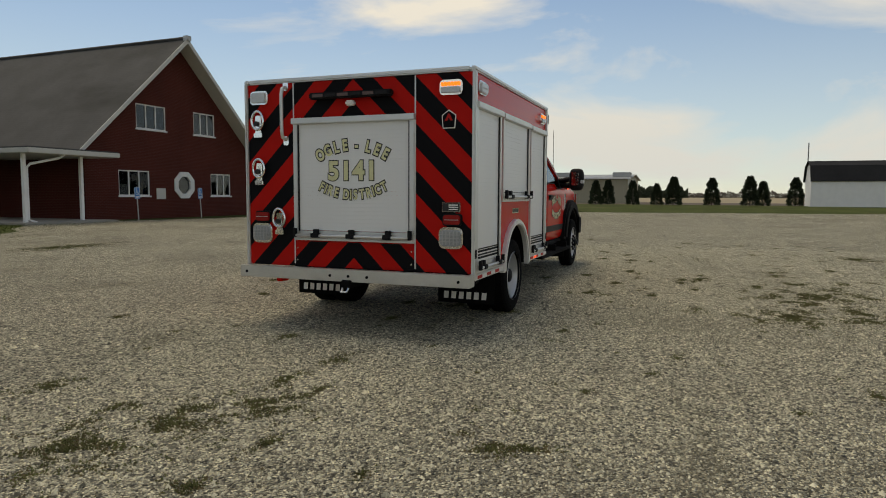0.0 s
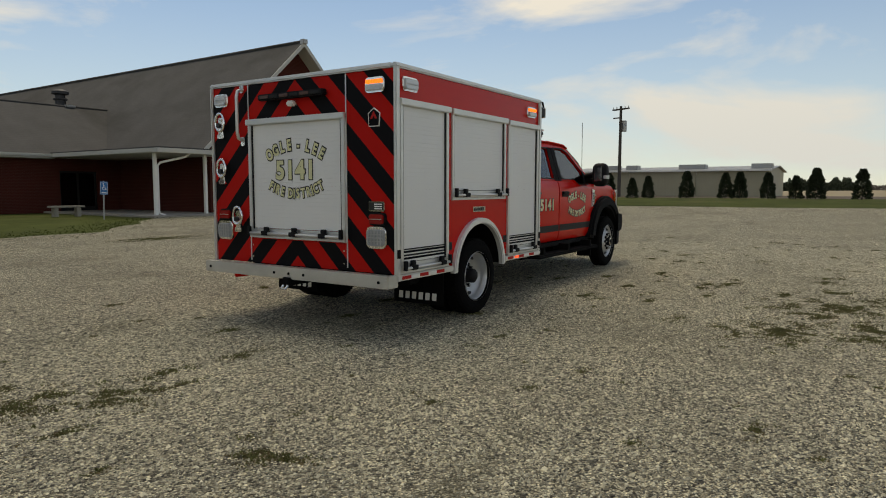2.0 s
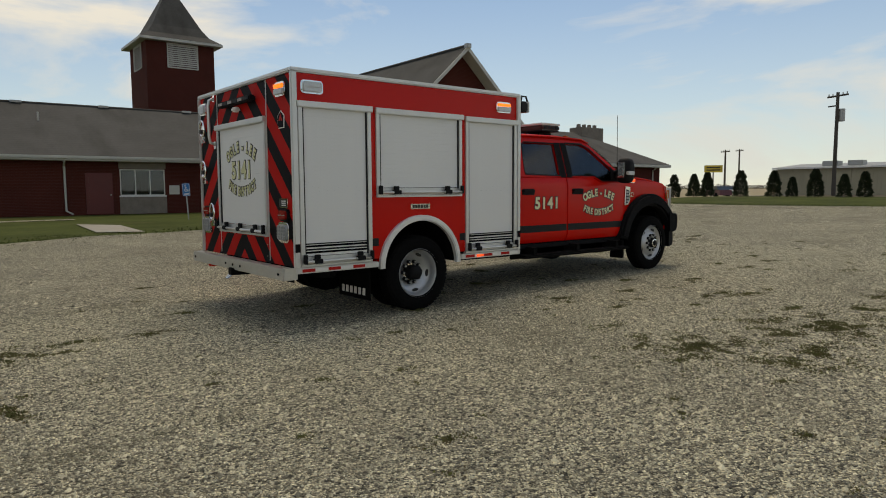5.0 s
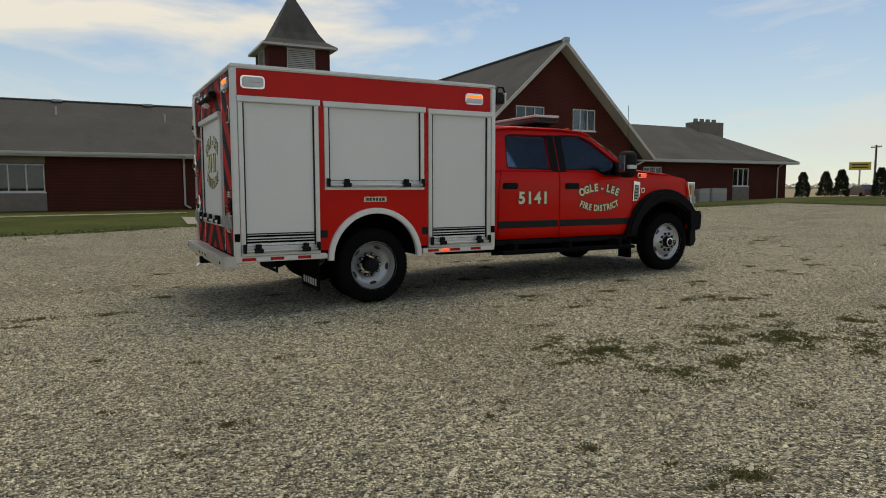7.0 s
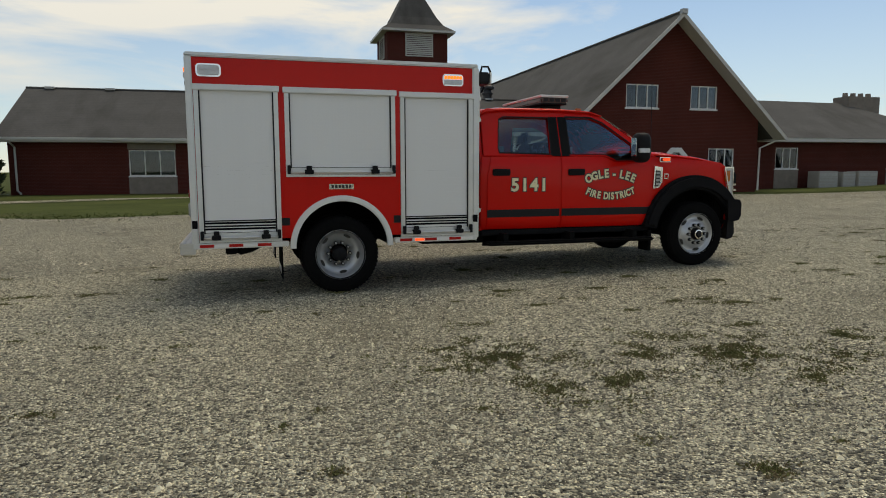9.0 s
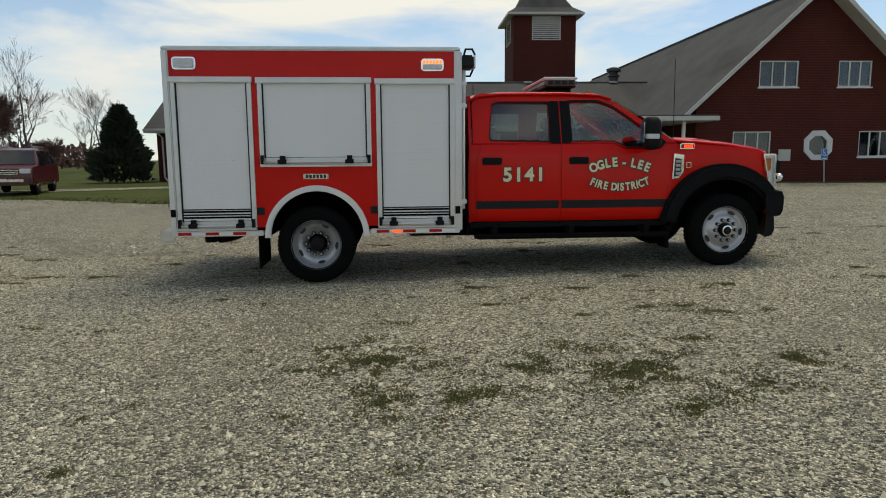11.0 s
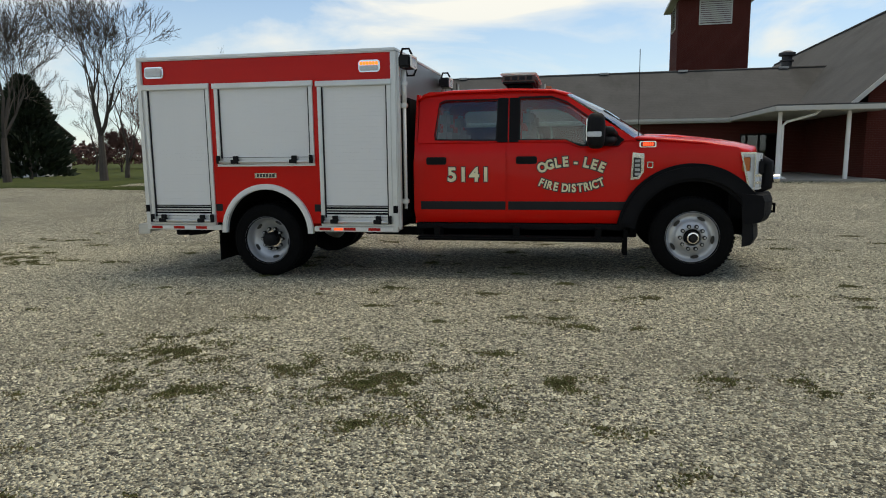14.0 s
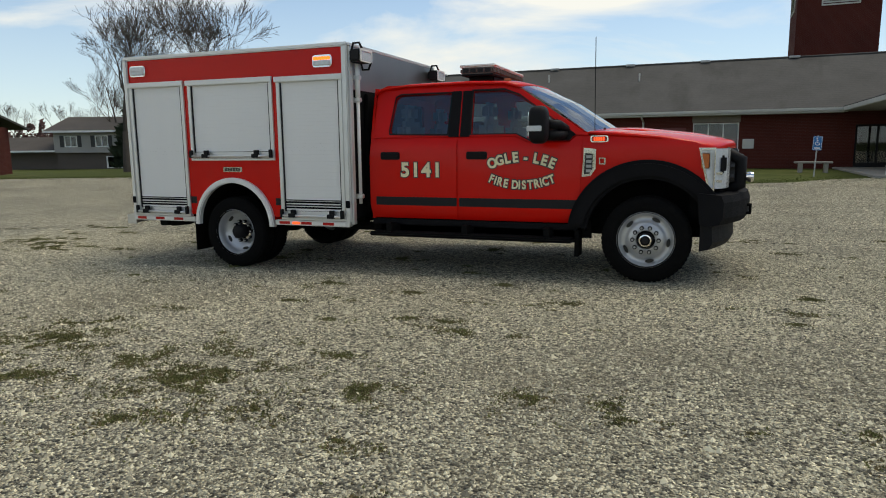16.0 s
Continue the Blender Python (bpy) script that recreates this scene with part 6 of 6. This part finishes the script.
    me.materials.append(material)
    tagged(new(name, me), label, "woods", kind="stuff")


far_woods("far_pines", 0.5, 7.0, 330, 8, 2, "distant dark row of pines past the field", NEEDLE)
far_woods("far_woods", -14, 1.0, 420, 6, 4, "low grey-brown distant woods on the horizon", TWIG)
far_woods("far_woods", 110, 150, 128, 6.5, 9, "reddish-brown woods and brush behind the houses", TWIG_RED)
far_woods("far_woods", 24, 40, 520, 5, 6, "low grey-brown distant woods on the horizon", TWIG)


# ---- sheds and houses round the lot ----
barn = thing("metal_barn", "long low tan metal building with a pale metal roof", "building", pose(63.2, 14.5, 0.42) @ Matrix.Diagonal((0.84, 0.75, 0.84, 1)))
for y0, y1 in ((-13, -4.5), (-4.42, 4.2), (4.28, 13)):
    part("wall_panel", box(0, 0.2, y0, y1, 0, 3.2), METAL_SIDING, barn)
ribs = mesh(box(-0.03, 0.0, -0.03, 0.03, 0, 3.2), "rib", METAL_SIDING)
for k in range(58):
    part("rib", ribs, METAL_SIDING, barn, m=pose(0, -12.9 + 0.45 * k, 0))
for y in (-13, 12.8):
    part("end_wall", plate([(0.2, 0), (14, 0), (14, 3.2), (7, 3.75), (0.2, 3.2)], (), 0.2, pose(0, y, 0)), METAL_SIDING, barn)
part("back_wall", box(13.8, 14, -12.8, 12.8, 0, 3.0), METAL_SIDING, barn)
for a, b in (((-0.4, 3.2), (7, 3.8)), ((14.4, 3.2), (7, 3.8))):
    roof_plane("roof", (a[0], -13.4, a[1]), (a[0], 13.4, a[1]), (b[0], 13.4, b[1]), (b[0], -13.4, b[1]), 0.08, barn, METAL_ROOF)
part("eave_trim", box(-0.46, -0.40, -13.4, 13.4, 3.04, 3.22), WHITE, barn)
for y, w in ((7.2, 0.9), (4.4, 0.8), (-3.6, 1.7), (-12.0, 1.2)):
    a = part("rooftop_unit", box(1.2, 2.6, y - w, y + w, 3.2, 3.9, 0.05), GALV, barn, "dark rooftop ventilation unit")

SHED_ROOF = mat("dark_shed_shingle", (0.022, 0.023, 0.025), 0.95, 0, 0.3, 0.8, 0.4, 18, fine=8.0, spec=0.1)
shed = thing("garden_shed", "white wooden garden shed with a dark gambrel shingle roof", "shed", pose(48, -11.75, ground_z(48, -11.75)))
part("front_wall", box(0, 0.12, -2.3, 2.3, 0, 2.0), WHITE, shed)
part("back_wall", box(3.4, 3.52, -2.3, 2.3, 0, 2.0), WHITE, shed)
for y in (-2.3, 2.18):
    part("end_wall", plate([(0.12, 0), (3.4, 0), (3.4, 2.0), (2.9, 2.9), (1.76, 3.25), (0.62, 2.9), (0.12, 2.0)], (), 0.12, pose(0, y, 0)), WHITE, shed)
for p0, p1 in (((-0.15, 1.82), (0.5, 2.95)), ((0.5, 2.95), (1.76, 3.32)), ((3.67, 1.82), (3.02, 2.95)), ((3.02, 2.95), (1.76, 3.32))):
    roof_plane("roof", (p0[0], -2.45, p0[1]), (p0[0], 2.45, p0[1]), (p1[0], 2.45, p1[1]), (p1[0], -2.45, p1[1]), 0.06, shed, SHED_ROOF)
for y in (-2.36, 2.3):
    part("corner_trim", box(-0.03, 0.1, y, y + 0.1, 0, 1.9), WHITE, shed)


def utility_pole(x, y, h, arms=1, drum=False):
    p = thing("utility_pole", "weathered wooden utility pole with crossarm", "pole", pose(x, y, ground_z(x, y), 0, 0, 65), "utility poles")
    part("shaft", cyl((0, 0, 0), (0, 0, h), 0.17, 0.12, 12), WOOD_POLE, p)
    part("crossarm", box(-1.0, 1.0, -0.06, 0.06, h - 0.35, h - 0.22), WOOD_POLE, p)
    for xx in (-0.9, -0.5, 0.5, 0.9):
        part("insulator", cyl((xx, 0, h - 0.22), (xx, 0, h - 0.05), 0.04, sides=8), GALV, p)
    if drum:
        part("transformer", cyl((0.0, -0.42, h - 2.3), (0.0, -0.42, h - 1.3), 0.27, sides=16, bevel=0.03), GALV, p)
        part("fuse_arm", box(-0.1, 0.9, -0.05, 0.05, h - 1.1, h - 1.0), WOOD_POLE, p)


utility_pole(56, 16.4, 8.3, 1, True)
utility_pole(112, 53, 8.0)
utility_pole(95, 46.5, 7.0)
rs_ = thing("roadside_sign", "yellow roadside sign board on a dark post", "sign", pose(86, 43.4, 0.1, 0, 0, -60))
part("post", box(-0.1, 0.1, -0.1, 0.1, 0, 3.4), GALV, rs_)
part("board", box(-1.2, 1.2, -0.12, 0.12, 3.3, 4.3, 0.03), mat("yellow_sign_board", (0.55, 0.42, 0.05), 0.5), rs_)
for z in (3.55, 3.9):
    part("text_bar", box(-0.9, 0.9, -0.135, -0.122, z, z + 0.16), LETTER_EDGE, rs_)
ck = thing("marker_post", "thin pale pole beside the shed", "pole", pose(60, -10.7, 0.55))
part("shaft", cyl((0, 0, 0), (0, 0, 5.4), 0.06, 0.05, 8), GALV, ck)

# pale split-level house
hx, hy = from_cam(138.2, 88, 6.46, -6.27)
house = thing("split_level_house", "pale grey two-storey house with dark shutters and brown roof", "house", pose(hx, hy, ground_z(hx, hy) - 0.4, 0, 0, 20))
uw = [rect(-3.2 + 3.6 * k, -1.8 + 3.6 * k, 3.0, 4.2) for k in range(2)]
part("upper_wall", plate(rect(-4.5, 4.5, 2.3, 4.9), uw, 0.2, pose(0, -0.5, 0)), SIDING, house)
part("lower_wall", plate(rect(-4.5, 4.5, 0, 2.3), [rect(1.2, 3.4, 0.5, 1.9)], 0.2), mat("brown_lower_siding", (0.10, 0.08, 0.065), 0.8), house)
part("side_wall", box(4.3, 4.5, 0.0, 9, 0, 4.9), SIDING, house)
part("east_wall", plate(rect(4.5, 8.2, 0, 4.9), [rect(5.8, 6.8, 0.2, 2.2)], 0.2, pose(0, 1.5, 0)), SIDING, house)
part("gable_end_wall", plate([(1.7, 0), (9.0, 0), (9.0, 4.85), (4.2, 6.4), (1.7, 5.6)], (), 0.2, Matrix(((0, 1, 0, 8.0), (1, 0, 0, 0), (0, 0, 1, 0), (0, 0, 0, 1)))), SIDING, house)
for k in range(2):
    wv = part("window", plate(rect(-3.25 + 3.6 * k, -1.75 + 3.6 * k, 2.95, 4.25), [rect(-3.15 + 3.6 * k, -2.55 + 3.6 * k, 3.05, 4.15), rect(-2.45 + 3.6 * k, -1.85 + 3.6 * k, 3.05, 4.15)], 0.1, pose(0, -0.52, 0)), WHITE, house)
    part("pane", box(-3.2 + 3.6 * k, -1.8 + 3.6 * k, -0.45, -0.44, 3.0, 4.2), HOUSE_GLASS, wv)
    for x in (-3.75 + 3.6 * k, -1.72 + 3.6 * k):
        part("shutter", box(x, x + 0.45, -0.56, -0.5, 2.95, 4.25), LETTER_EDGE, wv)
# two added dark sheets, shade of the rooms put into their colour
part("room_shade_sheet", box(-4.2, 4.2, 1.0, 1.1, 0.2, 4.8), DARK, house)
part("room_shade_sheet", box(4.8, 7.9, 3.0, 3.1, 0.2, 4.8), DARK, house)
wv = part("window", plate(rect(1.2, 3.4, 0.5, 1.9), [rect(1.35, 2.25, 0.6, 1.8), rect(2.35, 3.25, 0.6, 1.8)], 0.1, pose(0, 0.02, 0)), WHITE, house)
part("entry_door", box(5.8, 6.8, 1.55, 1.62, 0.2, 2.2), WHITE, house)
for x in (5.3, 6.85):
    part("shutter", box(x, x + 0.45, 1.42, 1.5, 0.5, 2.1), LETTER_EDGE, house)
BROWN_ROOF = mat("brown_shingle_roof", (0.060, 0.052, 0.045), 0.9, 0, 0.25, 0.6, 0.3, 10)
for a, b in (((-1.3, 4.8), (4.2, 6.6)), ((9.8, 4.8), (4.2, 6.6))):
    roof_plane("roof", (-5.2, a[0], a[1]), (8.7, a[0], a[1]), (8.7, b[0], b[1]), (-5.2, b[0], b[1]), 0.15, house, BROWN_ROOF)
part("fascia", box(-5.2, 8.7, -1.36, -1.30, 4.6, 4.82), WHITE, house)
part("low_wing_wall", box(-16, -4.6, 1.0, 1.2, 0, 2.6), mat("brown_lower_siding", (0.10, 0.08, 0.065), 0.8), house)
for a, b in (((-0.3, 2.6), (4.0, 4.2)), ((9.0, 2.6), (4.0, 4.2))):
    roof_plane("low_wing_roof", (-17, a[0], a[1]), (-4.6, a[0], a[1]), (-4.6, b[0], b[1]), (-17, b[0], b[1]), 0.15, house, BROWN_ROOF)
part("low_wing_fascia", box(-17, -4.6, -0.36, -0.3, 2.4, 2.6), WHITE, house)

# brick house at the drive
bx, by = from_cam(146.4, 44, 6.46, -6.27)
bh = thing("brick_house", "red brick house corner with grey roof and white downspout", "house", pose(bx, by, ground_z(bx, by), 0, 0, 40))
part("front_wall", box(-12, 0, 0, 0.3, 0, 3.0), BRICK, bh)
part("end_wall", box(-0.3, 0, 0.3, 9, 0, 3.0), BRICK, bh)
for a, b in (((-0.9, 3.0), (4.5, 4.9)), ((9.9, 3.0), (4.5, 4.9))):
    roof_plane("roof", (-13, a[0], a[1]), (1.0, a[0], a[1]), (-1.5, b[0], b[1]), (-13, b[0], b[1]), 0.14, bh)
part("fascia", box(-13, 1.0, -0.98, -0.9, 2.8, 3.0), FASCIA, bh)
part("downspout", box(-0.18, -0.05, -0.1, 0.0, 0, 2.9), WHITE, bh)
part("base_wall", box(-12, 0.05, -0.06, -0.005, 0, 0.35), CONCRETE, bh)


# ---- parked cars ----
def parked_suv(m):
    c = thing("parked_suv", "maroon full-size sport utility vehicle with chrome grille, parked on the drive", "car", m)
    body = [(-2.6, 0.42), (-2.62, 0.95), (-2.55, 1.15), (-2.45, 1.18), (1.25, 1.16), (2.35, 1.08), (2.52, 0.95), (2.55, 0.45), (2.05, 0.40)] + arc(1.62, 0.38, 0.44, 0, 180, 12) + [(-1.0, 0.38)] + arc(-1.55, 0.38, 0.44, 0, 180, 12) + [(-2.3, 0.38)]
    part("body", plate(body, (), 1.98, pose(0, -0.99, 0), 0.04), MAROON, c)
    part("body_far_edge", plate([(-2.5, 0.5), (2.4, 0.5), (2.4, 1.0), (-2.5, 1.1)], (), 0.02, pose(0, 0.985, 0)), MAROON, c)
    top = [(-2.5, 1.16), (1.18, 1.16), (0.35, 1.78), (-0.2, 1.86), (-2.2, 1.86), (-2.42, 1.72)]
    bm = plate(top, (), 1.6, pose(0, -0.8, 0))
    for v in bm.verts:
        if v.co.z < 1.2:
            v.co.y *= 0.95 / 0.8
        elif v.co.z > 1.7:
            v.co.y *= 0.72 / 0.8
    part("cabin", bm, MAROON, c)
    for s in (-1, 1):
        for x0, x1, xt0, xt1 in ((-2.3, -1.4, -2.2, -1.4), (-1.3, -0.25, -1.3, -0.2), (-0.15, 0.95, -0.1, 0.32)):
            bm = bmesh.new()
            vs = [bm.verts.new(p) for p in ((x0, s * 0.952, 1.2), (x1, s * 0.952, 1.2), (xt1, s * 0.758, 1.74), (xt0, s * 0.758, 1.74))]
            bm.faces.new(vs)
            bmesh.ops.solidify(bm, geom=bm.faces[:], thickness=0.02 * s)
            part("side_window", bm, DARKGLASS, c)
        part("mirror", box(0.75, 0.95, min(s * 0.97, s * 1.16), max(s * 0.97, s * 1.16), 1.14, 1.32, 0.03), PLASTIC, c)
        part("headlight", box(2.38, 2.56, min(s * 0.58, s * 0.95), max(s * 0.58, s * 0.95), 0.86, 1.04, 0.02), LENS, c)
        part("running_board", box(-1.0, 1.1, min(s * 0.93, s * 1.03), max(s * 0.93, s * 1.03), 0.34, 0.42, 0.01), CHROME, c)
        for x in (1.62, -1.55):
            mw = pose(x, s * 0.99, 0.38) @ (Matrix() if s < 0 else Matrix.Rotation(math.pi, 4, 'Z'))
            w = part("wheel", lathe([(0.39, 0.02), (0.38, 0.0), (0.27, 0.0), (0.265, 0.02), (0.26, 0.22), (0.38, 0.22), (0.39, 0.2), (0.39, 0.02)], 28), RUBBER, c, m=mw)
            part("rim", lathe([(0, 0.0), (0.06, 0.0), (0.07, 0.03), (0.22, 0.02), (0.265, 0.005), (0.265, 0.05), (0, 0.08)], 24), CHROME, w)
    bm = bmesh.new()
    vs = [bm.verts.new(p) for p in ((1.14, -0.85, 1.21), (1.14, 0.85, 1.21), (0.38, 0.68, 1.76), (0.38, -0.68, 1.76))]
    bm.faces.new(vs)
    bmesh.ops.solidify(bm, geom=bm.faces[:], thickness=-0.02)
    part("windscreen", bm, DARKGLASS, c)
    g = part("grille", box(2.5, 2.58, -0.55, 0.55, 0.80, 1.02, 0.02), CHASSIS, c)
    for z in (0.84, 0.91, 0.98):
        part("grille_bar", box(2.56, 2.60, -0.55, 0.55, z - 0.016, z + 0.016, 0.006), CHROME, g)
    part("bumper", box(2.35, 2.66, -0.95, 0.95, 0.42, 0.72, 0.06), MAROON, c)
    part("bumper_trim", box(2.64, 2.68, -0.75, 0.75, 0.52, 0.66, 0.02), CHROME, c)
    part("plate_bar", box(2.675, 2.69, -0.16, 0.16, 0.54, 0.66), WHITE, c)
    for y in (-0.6, 0.6):
        part("roof_rail", tube([(-2.0, y, 1.86), (-1.9, y, 1.93), (0.0, y, 1.92), (0.15, y, 1.85)], 0.02, 6), CHROME, c)
    return c


DARKGLASS = mat("dark_car_glass", (0.03, 0.035, 0.04), 0.05, 0, 0.1, 3.0, spec=0.9)
parked_suv(pose(-12.3, 20.3, ground_z(-12.3, 20.3) + 0.012, 0, 0, -74.5) @ Matrix.Scale(0.94, 4))


def far_car(x, y, turn, m, label):
    c = thing("parked_car", label, "car", pose(x, y, ground_z(x, y), 0, 0, turn))
    part("body", plate([(-2.2, 0.3), (2.2, 0.3), (2.25, 0.75), (1.2, 0.95), (-2.1, 0.98)], (), 1.7, pose(0, -0.85, 0), 0.05), m, c)
    part("cabin", plate([(-1.8, 0.95), (1.1, 0.95), (0.4, 1.42), (-1.2, 1.45)], (), 1.5, pose(0, -0.75, 0), 0.04), DARKGLASS, c)
    for xx in (-1.4, 1.4):
        for s in (-0.86, 0.7):
            part("wheel", cyl((xx, s, 0.32), (xx, s + 0.16, 0.32), 0.32, sides=14), RUBBER, c)


far_car(78, 38.5, 60, MAROON, "small red car parked along the road")
far_car(92, 44.5, 60, WHITE, "white car parked along the road")
far_car(*from_cam(133.4, 112, 5.28, -6.78), 40, WHITE, "white car parked on the far street")


# ---- loose stones and weeds on the lot ----
def loose_stones(name, count, x0, x1, y0, y1, small, large, seed, label):
    """Angular chips lying on the gravel, as one mass."""
    r = np.random.RandomState(seed)
    base = np.array([(1, 0, 0), (-0.9, 0.2, 0), (0.1, 0.8, 0), (-0.1, -0.85, 0), (0.15, 0.1, 0.75)], float)
    faces = np.array([(0, 2, 4), (2, 1, 4), (1, 3, 4), (3, 0, 4)])
    x, y = r.uniform(x0, x1, count), r.uniform(y0, y1, count)
    keep = ~((x > -0.3) & (x < 7.0) & (y > -0.1))
    x, y = x[keep], y[keep]
    n = len(x)
    s = small + (large - small) * r.random_sample(n) ** 3
    a = r.uniform(0, 2 * math.pi, n)
    v = base[None] * (1 + r.uniform(-0.35, 0.35, (n, 5, 3)))
    c, d = np.cos(a)[:, None], np.sin(a)[:, None]
    vx, vy = v[:, :, 0] * c - v[:, :, 1] * d, v[:, :, 0] * d + v[:, :, 1] * c
    gz = np.clip(0.0165 * (x - 4.8), -0.08, 0.03)
    out = np.stack([x[:, None] + vx * s[:, None], y[:, None] + vy * s[:, None], gz[:, None] + 0.010 + v[:, :, 2] * s[:, None] * 1.15], 2)
    me = bpy.data.meshes.new(name)
    me.from_pydata(out.reshape(-1, 3).tolist(), [], (faces[None] + 5 * np.arange(n)[:, None, None]).reshape(-1, 3).tolist())
    me.materials.append(CHIP)
    tagged(new(name, me), label, "gravel", kind="stuff")


def chip_material():
    m = mat("limestone_chips", (0.455, 0.424, 0.312), 0.9, 0, 0.15, 3.0, fine=50.0)
    n, l = m.node_tree.nodes, m.node_tree.links
    b = n["Principled BSDF"]
    ge, mr, mx = n.new("ShaderNodeNewGeometry"), n.new("ShaderNodeMapRange"), n.new("ShaderNodeMix")
    mr.inputs["To Min"].default_value, mr.inputs["To Max"].default_value = 0.16, 1.9
    l.new(ge.outputs["Random Per Island"], mr.inputs["Value"])
    mx.data_type, mx.blend_type = 'RGBA', 'MULTIPLY'
    mx.inputs["Factor"].default_value = 1.0
    l.new(b.inputs["Base Color"].links[0].from_socket, mx.inputs["A"])
    l.new(mr.outputs["Result"], mx.inputs["B"])
    l.new(mx.outputs["Result"], b.inputs["Base Color"])
    return m


CHIP = chip_material()
loose_stones("gravel_chips", 300000, -4.2, 11.0, -4.7, 2.4, 0.0045, 0.0145, 3, "pale angular limestone chips loose on the lot")
loose_stones("gravel_chips", 60000, -6.0, 22.0, -9.0, 12.0, 0.008, 0.026, 5, "pale angular limestone chips loose on the lot")

WEED = mat("low_weeds", (0.098, 0.104, 0.030), 0.95, 0, 0.4, 4.0, fine=30.0)
SOIL = mat("mossy_damp_soil", (0.105, 0.082, 0.036), 0.95, 0, 0.35, 6.0, 0.5, 40)
PATCHES = [(2.1, -2.9, 0.49, 0.43), (2.2, -3.6, 0.15, 0.26), (2.2, -1.9, 0.19, 0.12), (3.1, -3.1, 0.2, 0.17), (3.5, -2.7, 0.11, 0.13), (4.7, -1.7, 0.25, 0.15), (5.7, -3.1, 0.14, 0.2), (6.1, -3.0, 0.12, 0.12), (5.0, -3.8, 0.11, 0.13), (3.8, -3.9, 0.08, 0.1), (4.4, -3.6, 0.18, 0.15), (4.8, -3.2, 0.23, 0.2), (-3.3, 1.1, 0.32, 0.36), (-2.5, 2.2, 0.15, 0.16), (-2.7, 0.9, 0.4, 0.28), (-3.4, 0.2, 0.1, 0.13), (-2.5, -0.9, 0.07, 0.1), (3.7, -3.3, 0.58, 0.6), (-2.3, 0.6, 0.35, 0.28), (-2.4, -1.1, 0.1, 0.18), (2.6, -3.6, 0.37, 0.29), (9.1, -4.8, 0.4, 0.3), (5.5, 11.8, 1.0, 0.5)]


def weeds():
    """Sparse flat weeds, moss and damp soil in ragged trampled patches, as one mass."""
    rnd = random.Random(9)
    vs, fs, mi = [], [], []
    extra = []
    for _ in range(320):
        r = rnd.uniform(0.02, 0.10)
        extra.append((rnd.uniform(-5, 13), rnd.uniform(-5, 4), r * rnd.uniform(1, 2), r))
    for px, py, rx, ry in PATCHES + extra:
        area = rx * ry
        for _ in range(int((78000 if area > 0.007 else 32000) * area ** 0.9) + 20):
            a, q = rnd.uniform(0, 2 * math.pi), abs(rnd.gauss(0, 0.95))
            x, y = px + rx * q * math.cos(a), py + ry * q * math.sin(a)
            lump = noise.noise((x * 5.5, y * 5.5, 3.0)) + 0.6 * noise.noise((x * 16, y * 16, 7.0))
            if rnd.random() > 0.24 + 0.8 * (lump - 0.18 * q):
                continue
            z = ground_z(x, y) + 0.013
            k = len(vs)
            if rnd.random() < 0.72:
                s, h = rnd.uniform(0.003, 0.009), rnd.uniform(0.005, 0.016)
                b = rnd.uniform(0, math.pi)
                vs += [(x - s * math.cos(b), y - s * math.sin(b), z), (x + s * math.cos(b), y + s * math.sin(b), z), (x + rnd.uniform(-0.014, 0.014), y + rnd.uniform(-0.014, 0.014), z + h)]
                fs.append((k, k + 1, k + 2))
                mi.append(0)
            else:
                s = rnd.uniform(0.004, 0.013)
                n = 5
                t0 = rnd.uniform(0, 6)
                vs += [(x + s * rnd.uniform(0.6, 1.2) * math.cos(t0 + 2 * math.pi * i / n), y + s * rnd.uniform(0.6, 1.2) * math.sin(t0 + 2 * math.pi * i / n), z - 0.002) for i in range(n)] + [(x, y, z + 0.008)]
                for i in range(n):
                    fs.append((k + i, k + (i + 1) % n, k + n))
                    mi.append(1)
    me = bpy.data.meshes.new("weeds")
    me.from_pydata(vs, [], fs)
    me.materials.append(WEED)
    me.materials.append(SOIL)
    me.polygons.foreach_set("material_index", mi)
    tagged(new("weeds", me), "sparse trampled green weeds and moss in the gravel", "weeds", kind="stuff")


weeds()


def lawn_blades():
    """Short uneven grass along the edges of the lot."""
    rnd = random.Random(12)
    vs, fs = [], []
    for i in range(1, 15):
        a, b = LOT[i], LOT[i + 1] if i + 1 < len(LOT) else LOT[0]
        n = int(math.dist(a, b) * 110)
        for _ in range(n):
            t, off = rnd.random(), abs(rnd.gauss(0, 0.9))
            dx, dy = b[0] - a[0], b[1] - a[1]
            ln = math.hypot(dx, dy)
            x, y = a[0] + dx * t - dy / ln * -off, a[1] + dy * t + dx / ln * -off
            x, y = (x, y) if rnd.random() < 0.2 else (a[0] + dx * t - dy / ln * off * (1 if dx > 0 else 1), a[1] + dy * t + dx / ln * off)
            z, h, s = ground_z(x, y) + 0.01, rnd.uniform(0.015, 0.05), rnd.uniform(0.01, 0.025)
            q = rnd.uniform(0, math.pi)
            k = len(vs)
            vs += [(x - s * math.cos(q), y - s * math.sin(q), z), (x + s * math.cos(q), y + s * math.sin(q), z), (x + rnd.uniform(-0.04, 0.04), y, z + h)]
            fs.append((k, k + 1, k + 2))
    me = bpy.data.meshes.new("grass_edge")
    me.from_pydata(vs, [], fs)
    me.materials.append(GRASS)
    tagged(new("grass_edge", me), "short uneven grass along the gravel edge", "grass", kind="stuff")


lawn_blades()
